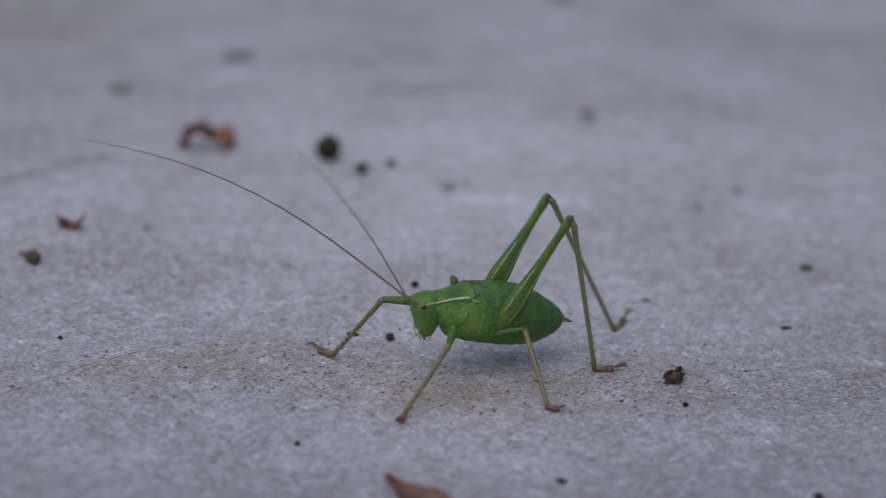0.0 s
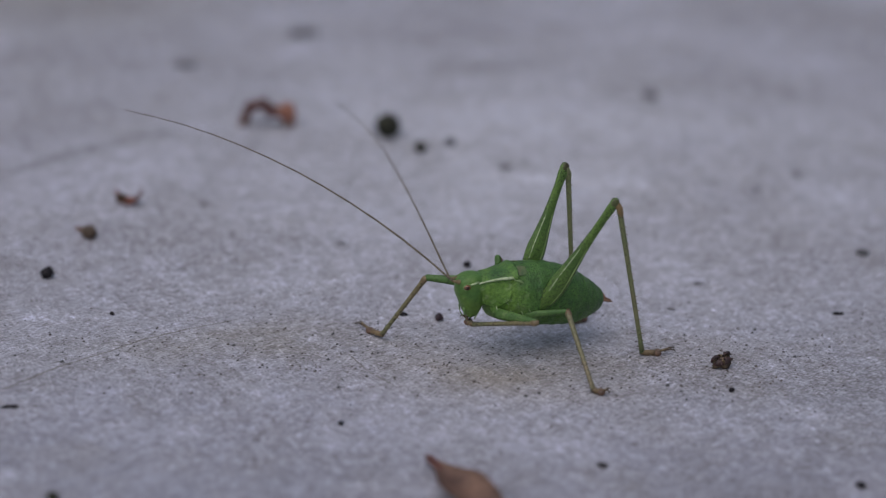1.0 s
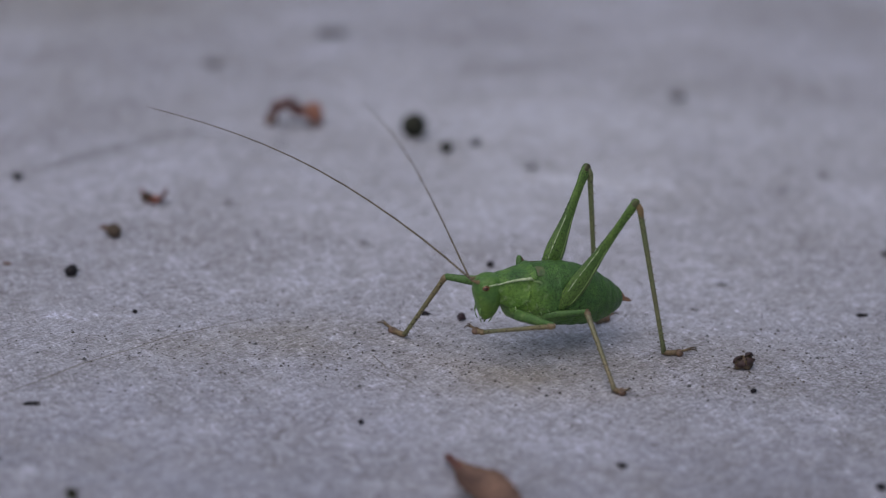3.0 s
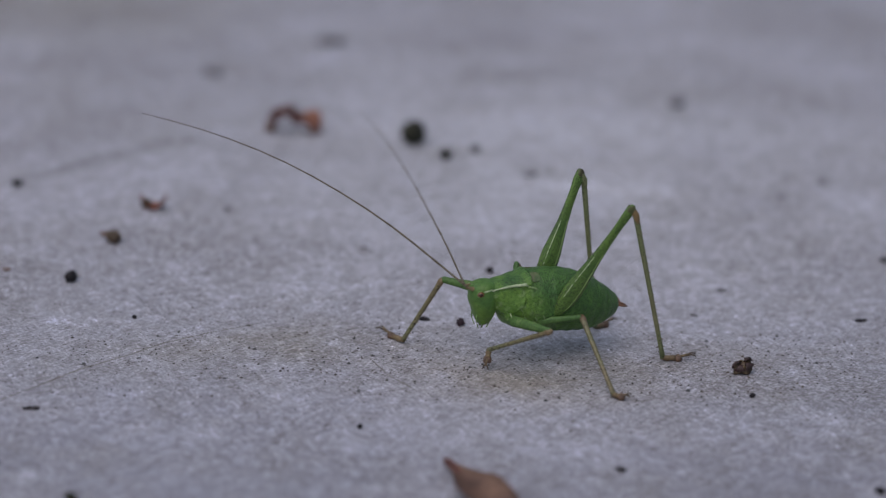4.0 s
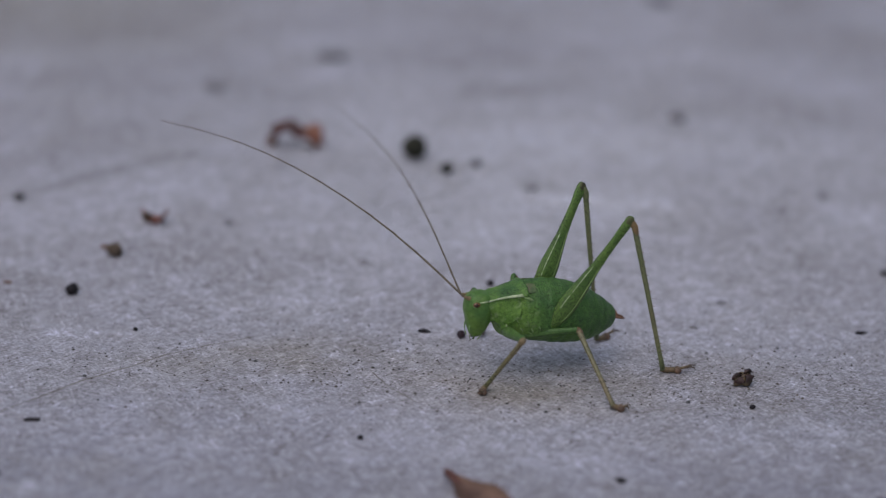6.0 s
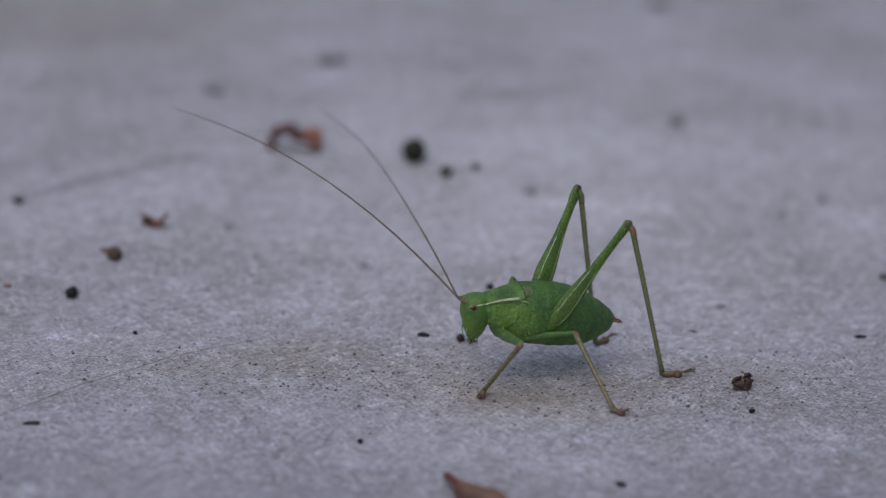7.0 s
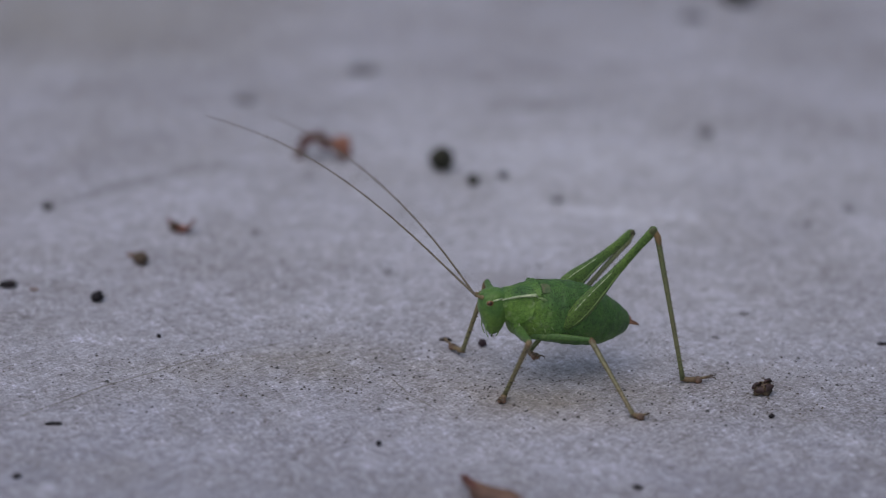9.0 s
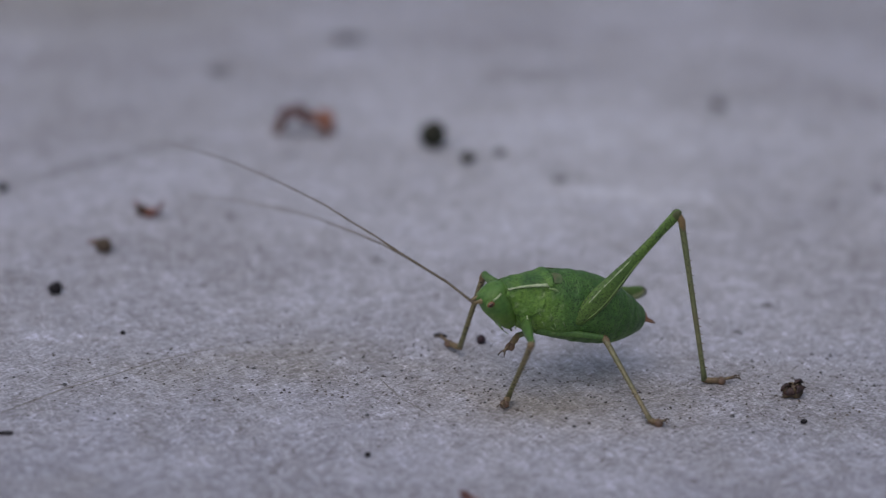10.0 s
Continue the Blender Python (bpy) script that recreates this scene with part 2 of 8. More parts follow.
def body_material():
    """Dark pebbled green with black dots on the back and abdomen, yellow-green with pale flecks on the flank of the thorax."""
    m = bpy.data.materials.new("cricket_body")
    m.use_nodes = True
    n, l = m.node_tree.nodes, m.node_tree.links
    b = n["Principled BSDF"]
    tc = n.new("ShaderNodeTexCoord")
    at = n.new("ShaderNodeSeparateXYZ")
    l.new(tc.outputs["Object"], at.inputs[0])

    def ranged(x, lo, hi, a=0.0, c=1.0):
        r = n.new("ShaderNodeMapRange")
        for key, val in (("From Min", lo), ("From Max", hi), ("To Min", a), ("To Max", c)):
            r.inputs[key].default_value = val
        l.new(x, r.inputs["Value"])
        return r.outputs["Result"]

    def maths(kind, x, y):
        t = n.new("ShaderNodeMath")
        t.operation = kind
        for slot, val in zip(t.inputs, (x, y)):
            if isinstance(val, float):
                slot.default_value = val
            else:
                l.new(val, slot)
        return t.outputs[0]

    def mixed(fac, a, c, mode="MIX"):
        x = n.new("ShaderNodeMix")
        x.data_type, x.blend_type = "RGBA", mode
        for key, val in (("Factor", fac), ("A", a), ("B", c)):
            if isinstance(val, (tuple, float)):
                x.inputs[key].default_value = val if isinstance(val, float) else (*val, 1)
            else:
                l.new(val, x.inputs[key])
        return x.outputs["Result"]

    def noise_at(scale, detail=3):
        t = n.new("ShaderNodeTexNoise")
        t.inputs["Scale"].default_value, t.inputs["Detail"].default_value = scale, detail
        l.new(tc.outputs["Object"], t.inputs["Vector"])
        return t.outputs["Fac"]

    def cells(scale):
        v = n.new("ShaderNodeTexVoronoi")
        v.inputs["Scale"].default_value = scale
        l.new(tc.outputs["Object"], v.inputs["Vector"])
        return v.outputs["Distance"]

    mott, fine = noise_at(620, 4), noise_at(3300)
    ragged = ranged(mott, 0.3, 0.7, -0.0007, 0.0007)
    forward = ranged(maths("ADD", at.outputs["X"], ragged), -0.0002, 0.0022)
    below = ranged(maths("ADD", at.outputs["Z"], ragged), 0.0019, 0.0009)
    side = maths("MULTIPLY", forward, below)
    belly = ranged(at.outputs["Z"], -0.0009, -0.0022, 0.0, 0.5)
    side = maths("MAXIMUM", side, belly)
    back = mixed(ranged(mott, 0.36, 0.64), (0.080, 0.174, 0.040), (0.056, 0.130, 0.035))
    flank = mixed(ranged(mott, 0.36, 0.64), (0.150, 0.268, 0.046), (0.098, 0.206, 0.038))
    col = mixed(side, back, flank)
    col = mixed(1.0, col, mixed(ranged(fine, 0.32, 0.68), (0.72, 0.74, 0.72), (1.22, 1.20, 1.15)), "MULTIPLY")
    # pale flecks, strengthened to double as painted glossy highlights
    fleck = maths("MULTIPLY", ranged(noise_at(1250), 0.55, 0.70, 0.0, 0.75), maths("MULTIPLY", forward, below))
    col = mixed(fleck, col, (0.30, 0.39, 0.17))
    # black dots, larger and closer on the abdomen
    reach = ranged(side, 0.0, 1.0, 0.32, 0.16)
    pores = cells(6300)
    dot = ranged(maths("SUBTRACT", pores, reach), -0.07, 0.07, 0.92, 0.0)
    col = mixed(dot, col, DOT)
    col = mixed(ranged(cells(9500), 0.13, 0.24, 0.55, 0.0), col, DOT)
    l.new(col, b.inputs["Base Color"])
    b.inputs["Roughness"].default_value = 0.42
    b.inputs["Specular IOR Level"].default_value = 0.3
    bp = n.new("ShaderNodeBump")
    bp.inputs["Strength"].default_value, bp.inputs["Distance"].default_value = 0.75, 0.00007
    l.new(maths("ADD", fine, pores), bp.inputs["Height"])
    l.new(bp.outputs["Normal"], b.inputs["Normal"])
    return m


BODY = body_material()
FACE = material("cricket_face_green", (0.080, 0.172, 0.043), (0.118, 0.212, 0.040), 380, 0.40, 0.16, 0.5, 3200, (7000, 0.13, DOT), spec=0.28, pale=(1300, 0.64, 0.4))
FEMUR = material("femur_green", (0.132, 0.220, 0.042), (0.084, 0.158, 0.034), 300, 0.46, 0.2, 0.5, 4500, (8000, 0.35, DOT), spec=0.35)
THIGH = material("thigh_green", (0.096, 0.182, 0.044), (0.070, 0.145, 0.037), 350, 0.46, 0.2, 0.5, 4000, (5200, 0.21, DOT), spec=0.35, pale=(1100, 0.62, 0.4))
TIBIA = material("tibia_olive", (0.145, 0.180, 0.072), (0.180, 0.170, 0.082), 160, 0.40, 0.2, 0.3, 4000, (3800, 0.2, (0.05, 0.045, 0.02)))
MID_TIBIA = material("mid_tibia_olive_brown", (0.160, 0.165, 0.080), (0.185, 0.145, 0.078), 260, 0.42, 0.22, 0.3, 4000, (3600, 0.22, (0.05, 0.04, 0.02)))
FRONT_TIBIA = material("front_tibia_brown", (0.195, 0.150, 0.075), (0.150, 0.150, 0.070), 260, 0.42, 0.25, 0.3, 4000, (3400, 0.28, (0.05, 0.035, 0.02)))
BROWN = material("tarsus_brown", (0.225, 0.160, 0.080), (0.130, 0.085, 0.045), 1500, 0.45, 0.3, 0.5, 3500)
PAD = material("foot_pad_red_brown", (0.20, 0.115, 0.070), (0.095, 0.055, 0.036), 1800, 0.45, 0.3, 0.5, 3500)
KNEE = material("knee_olive", (0.085, 0.095, 0.030), (0.050, 0.040, 0.018), 1500, 0.42, 0.25, 0.4, 3500)
SHIN_TOP = material("shin_top_orange", (0.34, 0.19, 0.080), (0.20, 0.14, 0.060), 900, 0.42, 0.25, 0.4, 3500)
EDGE = material("thigh_edge_dark", (0.030, 0.044, 0.020), (0.050, 0.070, 0.026), 1500, 0.45, 0.2)
FOLD = material("flank_fold_pale", (0.27, 0.37, 0.15), (0.13, 0.24, 0.06), 900, 0.4, 0.2, 0.4, 3000)
LINE = material("thigh_line_yellow", (0.30, 0.40, 0.13), (0.19, 0.29, 0.07), 500, 0.42, 0.2, 0.3, 3000)
CLAW = material("claw_dark", (0.06, 0.045, 0.03), (0.09, 0.06, 0.04), 900, 0.4)
PALE = material("pale_stripe", (0.56, 0.61, 0.40), (0.36, 0.45, 0.22), 1400, 0.42, 0.15, 0.3, 3000)
EYE = material("eye_red_brown", (0.15, 0.06, 0.03), (0.22, 0.10, 0.04), 2500, 0.25, coat=0.4)
PUPIL = material("eye_dark", (0.03, 0.012, 0.008), (0.05, 0.02, 0.01), 2500, 0.2)
ORANGE = material("cercus_orange", (0.29, 0.14, 0.075), (0.17, 0.085, 0.045), 900, 0.5, 0.2, 0.3, 3000)
WING = material("wing_stub_brown", (0.098, 0.150, 0.052), (0.150, 0.120, 0.068), 1100, 0.45, 0.25, 0.5, 3500)
FEELER = material("feeler_brown", (0.13, 0.10, 0.065), (0.10, 0.075, 0.05), 1600, 0.5, 0.1)
fn, fl = FEELER.node_tree.nodes, FEELER.node_tree.links
rings_tex = fn.new("ShaderNodeTexWave")
rings_tex.inputs["Scale"].default_value, rings_tex.inputs["Distortion"].default_value = 900, 1.5
rings_tex.inputs["Detail"].default_value = 1.0
fl.new(fn["Texture Coordinate"].outputs["Object"], rings_tex.inputs["Vector"])
rings_mix = fn.new("ShaderNodeMix")
rings_mix.data_type = "RGBA"
rings_mix.inputs["A"].default_value, rings_mix.inputs["B"].default_value = (0.095, 0.072, 0.048, 1), (0.20, 0.158, 0.105, 1)
fl.new(rings_tex.outputs["Fac"], rings_mix.inputs["Factor"])
fl.new(rings_mix.outputs["Result"], fn["Principled BSDF"].inputs["Base Color"])
SCAPE = material("antenna_base_tan", (0.26, 0.19, 0.09), (0.16, 0.115, 0.055), 1500, 0.45, 0.2, 0.3, 4000)
HUSK = material("husk_brown", (0.15, 0.105, 0.058), (0.020, 0.011, 0.009), 1500, 0.65, 0.35, 0.5, 3000)
BERRY = material("berry_black", (0.018, 0.018, 0.015), (0.045, 0.045, 0.022), 500, 0.7, 0.3, 0.5, 2500, spec=0.2)
SEED = material("seed_black", (0.014, 0.012, 0.014), (0.032, 0.026, 0.028), 900, 0.7, 0.3, spec=0.2)
RUST = material("leaf_rust", (0.24, 0.075, 0.04), (0.10, 0.035, 0.025), 350, 0.6, 0.25, 0.4, 2500)
TAN = material("dry_leaf_tan", (0.21, 0.115, 0.075), (0.10, 0.052, 0.036), 420, 0.65, 0.25, 0.4, 2500)
CRUMB = material("crumb_grey", (0.055, 0.053, 0.056), (0.12, 0.115, 0.118), 500, 0.8, 0.3, 0.4, 2500)
SPECK = material("speck_dark", (0.042, 0.037, 0.038), (0.13, 0.105, 0.09), 130, 0.8, 0.3)
TAN_RED = material("leaf_orange_brown", (0.36, 0.15, 0.09), (0.22, 0.09, 0.06), 350, 0.6, 0.2, 0.4, 2500)
SCRATCH = material("scratch_brown", (0.17, 0.15, 0.135), (0.27, 0.25, 0.24), 600, 0.85, 0.3)
FAINT = material("crumb_faint", (0.13, 0.125, 0.13), (0.20, 0.19, 0.20), 500, 0.8, 0.3, 0.4, 2500)
PURPLE = material("seed_purple", (0.045, 0.018, 0.024), (0.022, 0.012, 0.016), 900, 0.5, 0.3)
DARK_RED = material("leaf_dark_red", (0.12, 0.04, 0.03), (0.06, 0.022, 0.018), 350, 0.6, 0.25, 0.4, 2500)
FLAP = material("husk_flap_dark", (0.050, 0.020, 0.016), (0.014, 0.008, 0.007), 900, 0.5, 0.3, 0.4, 3000)
OLIVE = material("bud_olive", (0.135, 0.090, 0.055), (0.045, 0.030, 0.023), 450, 0.6, 0.3, 0.4, 2500)

# ---- ground ----
bm = bmesh.new()
bmesh.ops.create_grid(bm, x_segments=2, y_segments=2, size=60)
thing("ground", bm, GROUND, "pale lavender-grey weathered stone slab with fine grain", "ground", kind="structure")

# ---- bush cricket ----
cricket = tagged(new("bush_cricket"), "green speckled bush cricket with long brown antennae on pale stone", "bush cricket")
cam.data.dof.focus_object = cricket
LEGS = {
    'near hind': ((-0.45, 2.3, -0.798), (11.425, 14.298, 2.353)),
    'near mid': ((2.053, 1.336, -2.013), (5.261, 7.626, 1.12)),
    'near front': ((3.282, 1.6, -1.592), (4.665, 6.725, 1.439)),
    'far hind': ((-0.718, -1.889, 0.289), (10.329, 14.473, 2.04)),
    'far mid': ((1.533, -1.43, -2.29), (4.237, 8.943, 1.712)),
    'far front': ((4.855, -1.125, 0.05), (3.893, 6.829, 2.613)),
}


def section(x, zc, h, w, p=1.0):
    return ((x, 0, zc), (0, w, 0), (0, 0, h), p)


def body_rings(table, steps=6):
    """A smooth run of sections through rows of x, centre height, half height, half width."""
    rows = np.array(table)
    out = []
    for i in range(len(rows) - 1):
        a, b = rows[max(i - 1, 0)], rows[i]
        c, d = rows[i + 1], rows[min(i + 2, len(rows) - 1)]
        for k in range(steps if i < len(rows) - 2 else steps + 1):
            u = k / steps
            out.append(0.5 * (2 * b + (c - a) * u + (2 * a - 5 * b + 4 * c - d) * u * u + (3 * b - a - 3 * c + d) * u ** 3))
    return out


def abdomen():
    bm = bmesh.new()
    table = [(3.0, -0.2, 1.95, 1.65), (2.2, -0.1, 2.42, 1.98), (1.5, -0.08, 2.54, 2.15), (0.6, -0.08, 2.64, 2.35), (-0.6, -0.1, 2.72, 2.5), (-1.9, -0.14, 2.74, 2.55), (-3.3, -0.22, 2.58, 2.45),
             (-4.7, -0.38, 2.26, 2.1), (-5.8, -0.45, 1.80, 1.7), (-6.8, -0.45, 1.25, 1.15), (-7.35, -0.44, 0.78, 0.72), (-7.6, -0.42, 0.25, 0.25)]
    rings = []
    for x, zc, h, w in body_rings(table, 8):
        seg = (x % 1.15) / 1.15
        swell = 1 + (0.034 if x < 0.3 else 0.012) * (seg if seg < 0.85 else (1 - seg) / 0.15 * 0.85) - 0.008
        rings.append(section(x, zc, h * swell, w * swell, 0.97))
    loft(bm, rings, 40)
    uneven(bm, 0.035, 0.7, 3.0)
    return part("abdomen", bm, BODY, cricket, "green abdomen densely dotted with black")


THORAX_X, THORAX_Z = (0.0, 1.0, 2.2, 3.2, 4.0, 4.6, 5.3), (-0.75, -0.6, -0.45, -0.4, 0.0, 0.3, 0.45)
THORAX_H, THORAX_W = (1.98, 2.12, 2.15, 2.0, 1.45, 1.05, 0.9), (2.5, 2.36, 2.08, 1.75, 1.45, 1.2, 1.15)


def thorax():
    bm = bmesh.new()
    table = [(5.3, 0.45, 0.7, 0.8), (4.6, 0.3, 1.05, 1.1), (4.0, 0.0, 1.45, 1.45), (3.2, -0.4, 2.0, 1.75), (2.2, -0.45, 2.15, 2.08), (1.0, -0.6, 2.12, 2.36), (0.0, -0.75, 1.98, 2.5), (-0.8, -0.85, 1.6, 2.42), (-1.4, -0.9, 0.9, 2.0)]
    loft(bm, [section(*r) for r in body_rings(table, 10)], 48)
    uneven(bm, 0.075, 0.75, 1.0)
    th = part("thorax", bm, BODY, cricket, "yellow-green thorax mottled with pale flecks")
    # saddle over the thorax: a curved shield with a rim
    bm = bmesh.new()
    outer, inner = [], []
    nx, na = 24, 40
    for i in range(nx + 1):
        u = i / nx
        x = 5.3 - 3.3 * u
        top = 1.36 + 1.0 * u - 0.06 * math.sin(math.pi * u) + 0.16 * max(0, u - 0.8) / 0.2 - 0.06 * math.exp(-((u - 0.14) / 0.05) ** 2) - 0.16 * math.exp(-(u / 0.1) ** 2)
        w = 1.3 + 0.80 * u
        low = -0.45 - 0.65 * math.sin(math.pi * min(u * 0.8 + 0.1, 1)) + 0.5 * max(0, u - 0.7) / 0.3
        zc, hh, ww = (float(np.interp(x, THORAX_X, q)) for q in (THORAX_Z, THORAX_H, THORAX_W))
        ro, ri = [], []
        for k in range(na + 1):
            s = -1 + 2 * k / na
            f = abs(s)
            if f < 0.42:
                y, z = w * 0.8 * math.sin(f / 0.42 * 1.15) / math.sin(1.15), top - 0.05 - 0.63 * (f / 0.42) ** 2
            else:
                g = (f - 0.42) / 0.58
                z = top - 0.68 - (top - 0.68 - low) * g
                hug = ww * math.sqrt(max(0.04, 1 - ((z - zc) / hh) ** 2)) + 0.085 * (1 - 0.85 * g)
                blend = min(1, g * 2.2)
                blend = blend * blend * (3 - 2 * blend)
                y = w * (0.80 + 0.30 * g) * (1 - blend) + max(hug, w * 0.6) * blend
            y = math.copysign(y, s)
            slant = 0.55 * u * max(0, f - 0.42) / 0.58 - 0.12 * u * (1 - f)
            ro.append(bm.verts.new(Vector((x + slant, y, z)) * MM))
            ri.append(bm.verts.new(Vector((x + slant, y * 0.95, z - 0.06)) * MM))
        outer.append(ro)
        inner.append(ri)
    for i in range(nx):
        for k in range(na):
            bm.faces.new((outer[i][k], outer[i][k + 1], outer[i + 1][k + 1], outer[i + 1][k]))
            bm.faces.new((inner[i][k], inner[i + 1][k], inner[i + 1][k + 1], inner[i][k + 1]))
    for i in range(nx):
        for k in (0, na):
            bm.faces.new((outer[i][k], outer[i + 1][k], inner[i + 1][k], inner[i][k]))
    for k in range(na):
        for i in (0, nx):
            bm.faces.new((outer[i][k], outer[i][k + 1], inner[i][k + 1], inner[i][k]))
    uneven(bm, 0.045, 0.7, 8.0)
    saddle = part("pronotum", bm, BODY, cricket, "saddle-shaped green shield with a pale side line")
    for side in (1,):
        bm = bmesh.new()
        pts, rad = [], []
        for i in range(9):
            u = i / 8
            w = 1.3 + 0.80 * u
            top = 1.42 + 1.0 * u - 0.06 * math.sin(math.pi * u)
            pts.append((5.3 - 2.75 * u, side * w * (0.805 - 0.03 * math.sin(math.pi * u)), top - 0.68 + 0.14 * math.sin(math.pi * u)))
            rad.append(0.055 + 0.07 * u)
        pts.append((2.3, side * 1.69, 1.62))
        rad.append(0.03)
        tube(bm, pts, rad, 10)
        uneven(bm, 0.05, 0.25, 4.0)
        part("side_stripe", bm, PALE, saddle, "pale cream line along the shield")
        bm = bmesh.new()
        tube(bm, [(2.25, side * 1.62, 1.5), (1.95, side * 1.64, 1.48), (1.65, side * 1.7, 1.43), (1.35, side * 1.78, 1.34)], [0.05, 0.12, 0.10, 0.03], 8)
        uneven(bm, 0.03, 0.3, 2.0)
        part("wing_spot", bm, FOLD, saddle, "pale yellow spot below the wing stub")
    # stubs of the wings lying against the back behind the shield
    for side in (1, -1):
        bm = bmesh.new()
        loft(bm, [((x, side * y, z), (0, -0.62 * side * k, 0.36 * k), (0, 0.07 * side * k, 0.1 * k), 1) for x, y, z, k in
                  ((2.1, 0.94, 2.04, 0.5), (1.9, 0.96, 2.11, 0.70), (1.6, 0.97, 2.16, 0.76), (1.2, 0.97, 2.19, 0.66), (0.8, 0.98, 2.2, 0.44), (0.5, 0.98, 2.19, 0.18))], 18)
        uneven(bm, 0.04, 0.4, 5.0)
        part("wing", bm, WING, saddle, "short green-brown wing stub")
    # pale creases on the flank, lightened so that they also paint in gloss
    for side in (1, -1):
        for x, z, dx, dz in ((3.3, -0.9, -0.15, -0.7), (2.65, -0.3, -0.3, -0.6), (2.2, -1.0, -0.35, -0.5), (1.75, -0.2, -0.25, -0.8), (1.3, -0.9, -0.3, -0.55), (0.7, -0.6, -0.3, -0.6), (3.0, -1.75, 0.45, 0.25), (0.9, -1.6, 0.5, 0.2)):
            bm = bmesh.new()
            pts = []
            for k in range(5):
                px, pz = x + dx * k / 4 + 0.06 * math.sin(k * 1.9), z + dz * k / 4
                zc, h, w = (np.interp(px, (0, 1.0, 2.2, 3.2, 4.0), q) for q in ((-0.75, -0.6, -0.45, -0.4, 0.0), (1.98, 2.12, 2.15, 2.0, 1.45), (2.5, 2.36, 2.08, 1.75, 1.45)))
                pts.append((px, side * (w * math.sqrt(max(0.05, 1 - ((pz - zc) / h) ** 2)) + 0.01), pz))
            tube(bm, pts, [0.01, 0.035, 0.05, 0.035, 0.01], 8)
            uneven(bm, 0.03, 0.25, x)
            part("side_fold", bm, FOLD, th, "pale crease on the mottled flank")
    return th


def head():
    bm = bmesh.new()
    rings = []
    # from the crown down to the jaws
    table = ((1.3, 5.3, 0.3, 0.35), (1.2, 5.38, 0.75, 0.75), (0.92, 5.5, 1.12, 1.05), (0.5, 5.56, 1.26, 1.22), (0.0, 5.5, 1.3, 1.28), (-0.5, 5.42, 1.27, 1.26), (-1.0, 5.32, 1.19, 1.18),
             (-1.5, 5.24, 1.02, 1.03), (-2.0, 5.18, 0.82, 0.82), (-2.4, 5.13, 0.62, 0.58), (-2.7, 5.1, 0.38, 0.36), (-2.78, 5.1, 0.15, 0.15))
    for z, xc, hx, hy in body_rings(table, 3):
        rings.append(((xc, 0, z), (hx, 0, 0), (0, hy, 0), 0.95))
    loft(bm, rings, 36)
    uneven(bm, 0.05, 0.7, 6.0)
    hd = part("head", bm, FACE, cricket, "smooth green head with red-brown eyes")
    hd.data.transform(Matrix.Translation((-0.0058, 0, -0.0004)))
    bm = bmesh.new()
    tube(bm, [(6.0, 0, 0.95), (6.5, 0, 0.85), (6.9, 0, 0.7)], [0.30, 0.22, 0.12], 10)
    part("fastigium", bm, FACE, hd)
    for side in (1, -1):
        bm = bmesh.new()
        ball(bm, (6.2, side * 1.03, 0.42), 0.34, 1.0, 0.7, 0.72, 14, 10)
        part("eye", bm, EYE, hd, "bulging red-brown compound eye")
        bm = bmesh.new()
        ball(bm, (6.24, side * 1.13, 0.43), 0.235, 1, 0.7, 0.75, 10, 8)
        part("pupil", bm, PUPIL, hd)
        bm = bmesh.new()
        tube(bm, [(6.0, side * 1.12, 0.66), (5.6, side * 1.17, 0.78), (5.2, side * 1.08, 0.88)], [0.05, 0.075, 0.06], 8)
        part("cheek_line", bm, PALE, hd, "pale line behind the eye")
        bm = bmesh.new()
        tube(bm, [(6.45, side * 0.36, 0.62), (6.75, side * 0.35, 0.66), (7.0, side * 0.32, 0.72), (7.3, side * 0.3, 0.79)], [0.2, 0.19, 0.15, 0.09], 10)
        uneven(bm, 0.03, 0.2, 3.0)
        part("antenna_base", bm, SCAPE, hd, "tan antenna base")
        bm = bmesh.new()
        for k in range(16):
            a, b = 2 * math.pi * k / 16, 2 * math.pi * (k + 1) / 16
            tube(bm, [(6.2 + 0.36 * math.cos(q), side * 1.02, 0.42 + 0.27 * math.sin(q)) for q in (a, b)], [0.05, 0.05], 6)
        part("eye_rim", bm, FOLD, hd, "pale rim round the eye")
        bm = bmesh.new()
        tube(bm, [(5.95, side * 0.45, -1.5), (6.02, side * 0.52, -1.85), (5.95, side * 0.52, -2.25), (5.78, side * 0.48, -2.65), (5.6, side * 0.45, -2.95)], [0.07, 0.07, 0.06, 0.055, 0.04], 8)
        tube(bm, [(4.75, side * 0.42, -1.8), (4.72, side * 0.46, -2.3), (4.8, side * 0.44, -2.65), (4.9, side * 0.4, -2.9)], [0.07, 0.065, 0.06, 0.04], 8)
        part("palp", bm, FOLD, hd, "thin pale green mouth feeler")
        bm = bmesh.new()
        tube(bm, [(5.3, side * 0.4, -1.9), (5.3, side * 0.34, -2.45), (5.2, side * 0.2, -2.95)], [0.34, 0.27, 0.1], 10)
        part("jaw", bm, FACE, hd)
    for ob in hd.children:
        ob.data.transform(Matrix.Translation((-0.0058, 0, -0.0004)))
    return hd


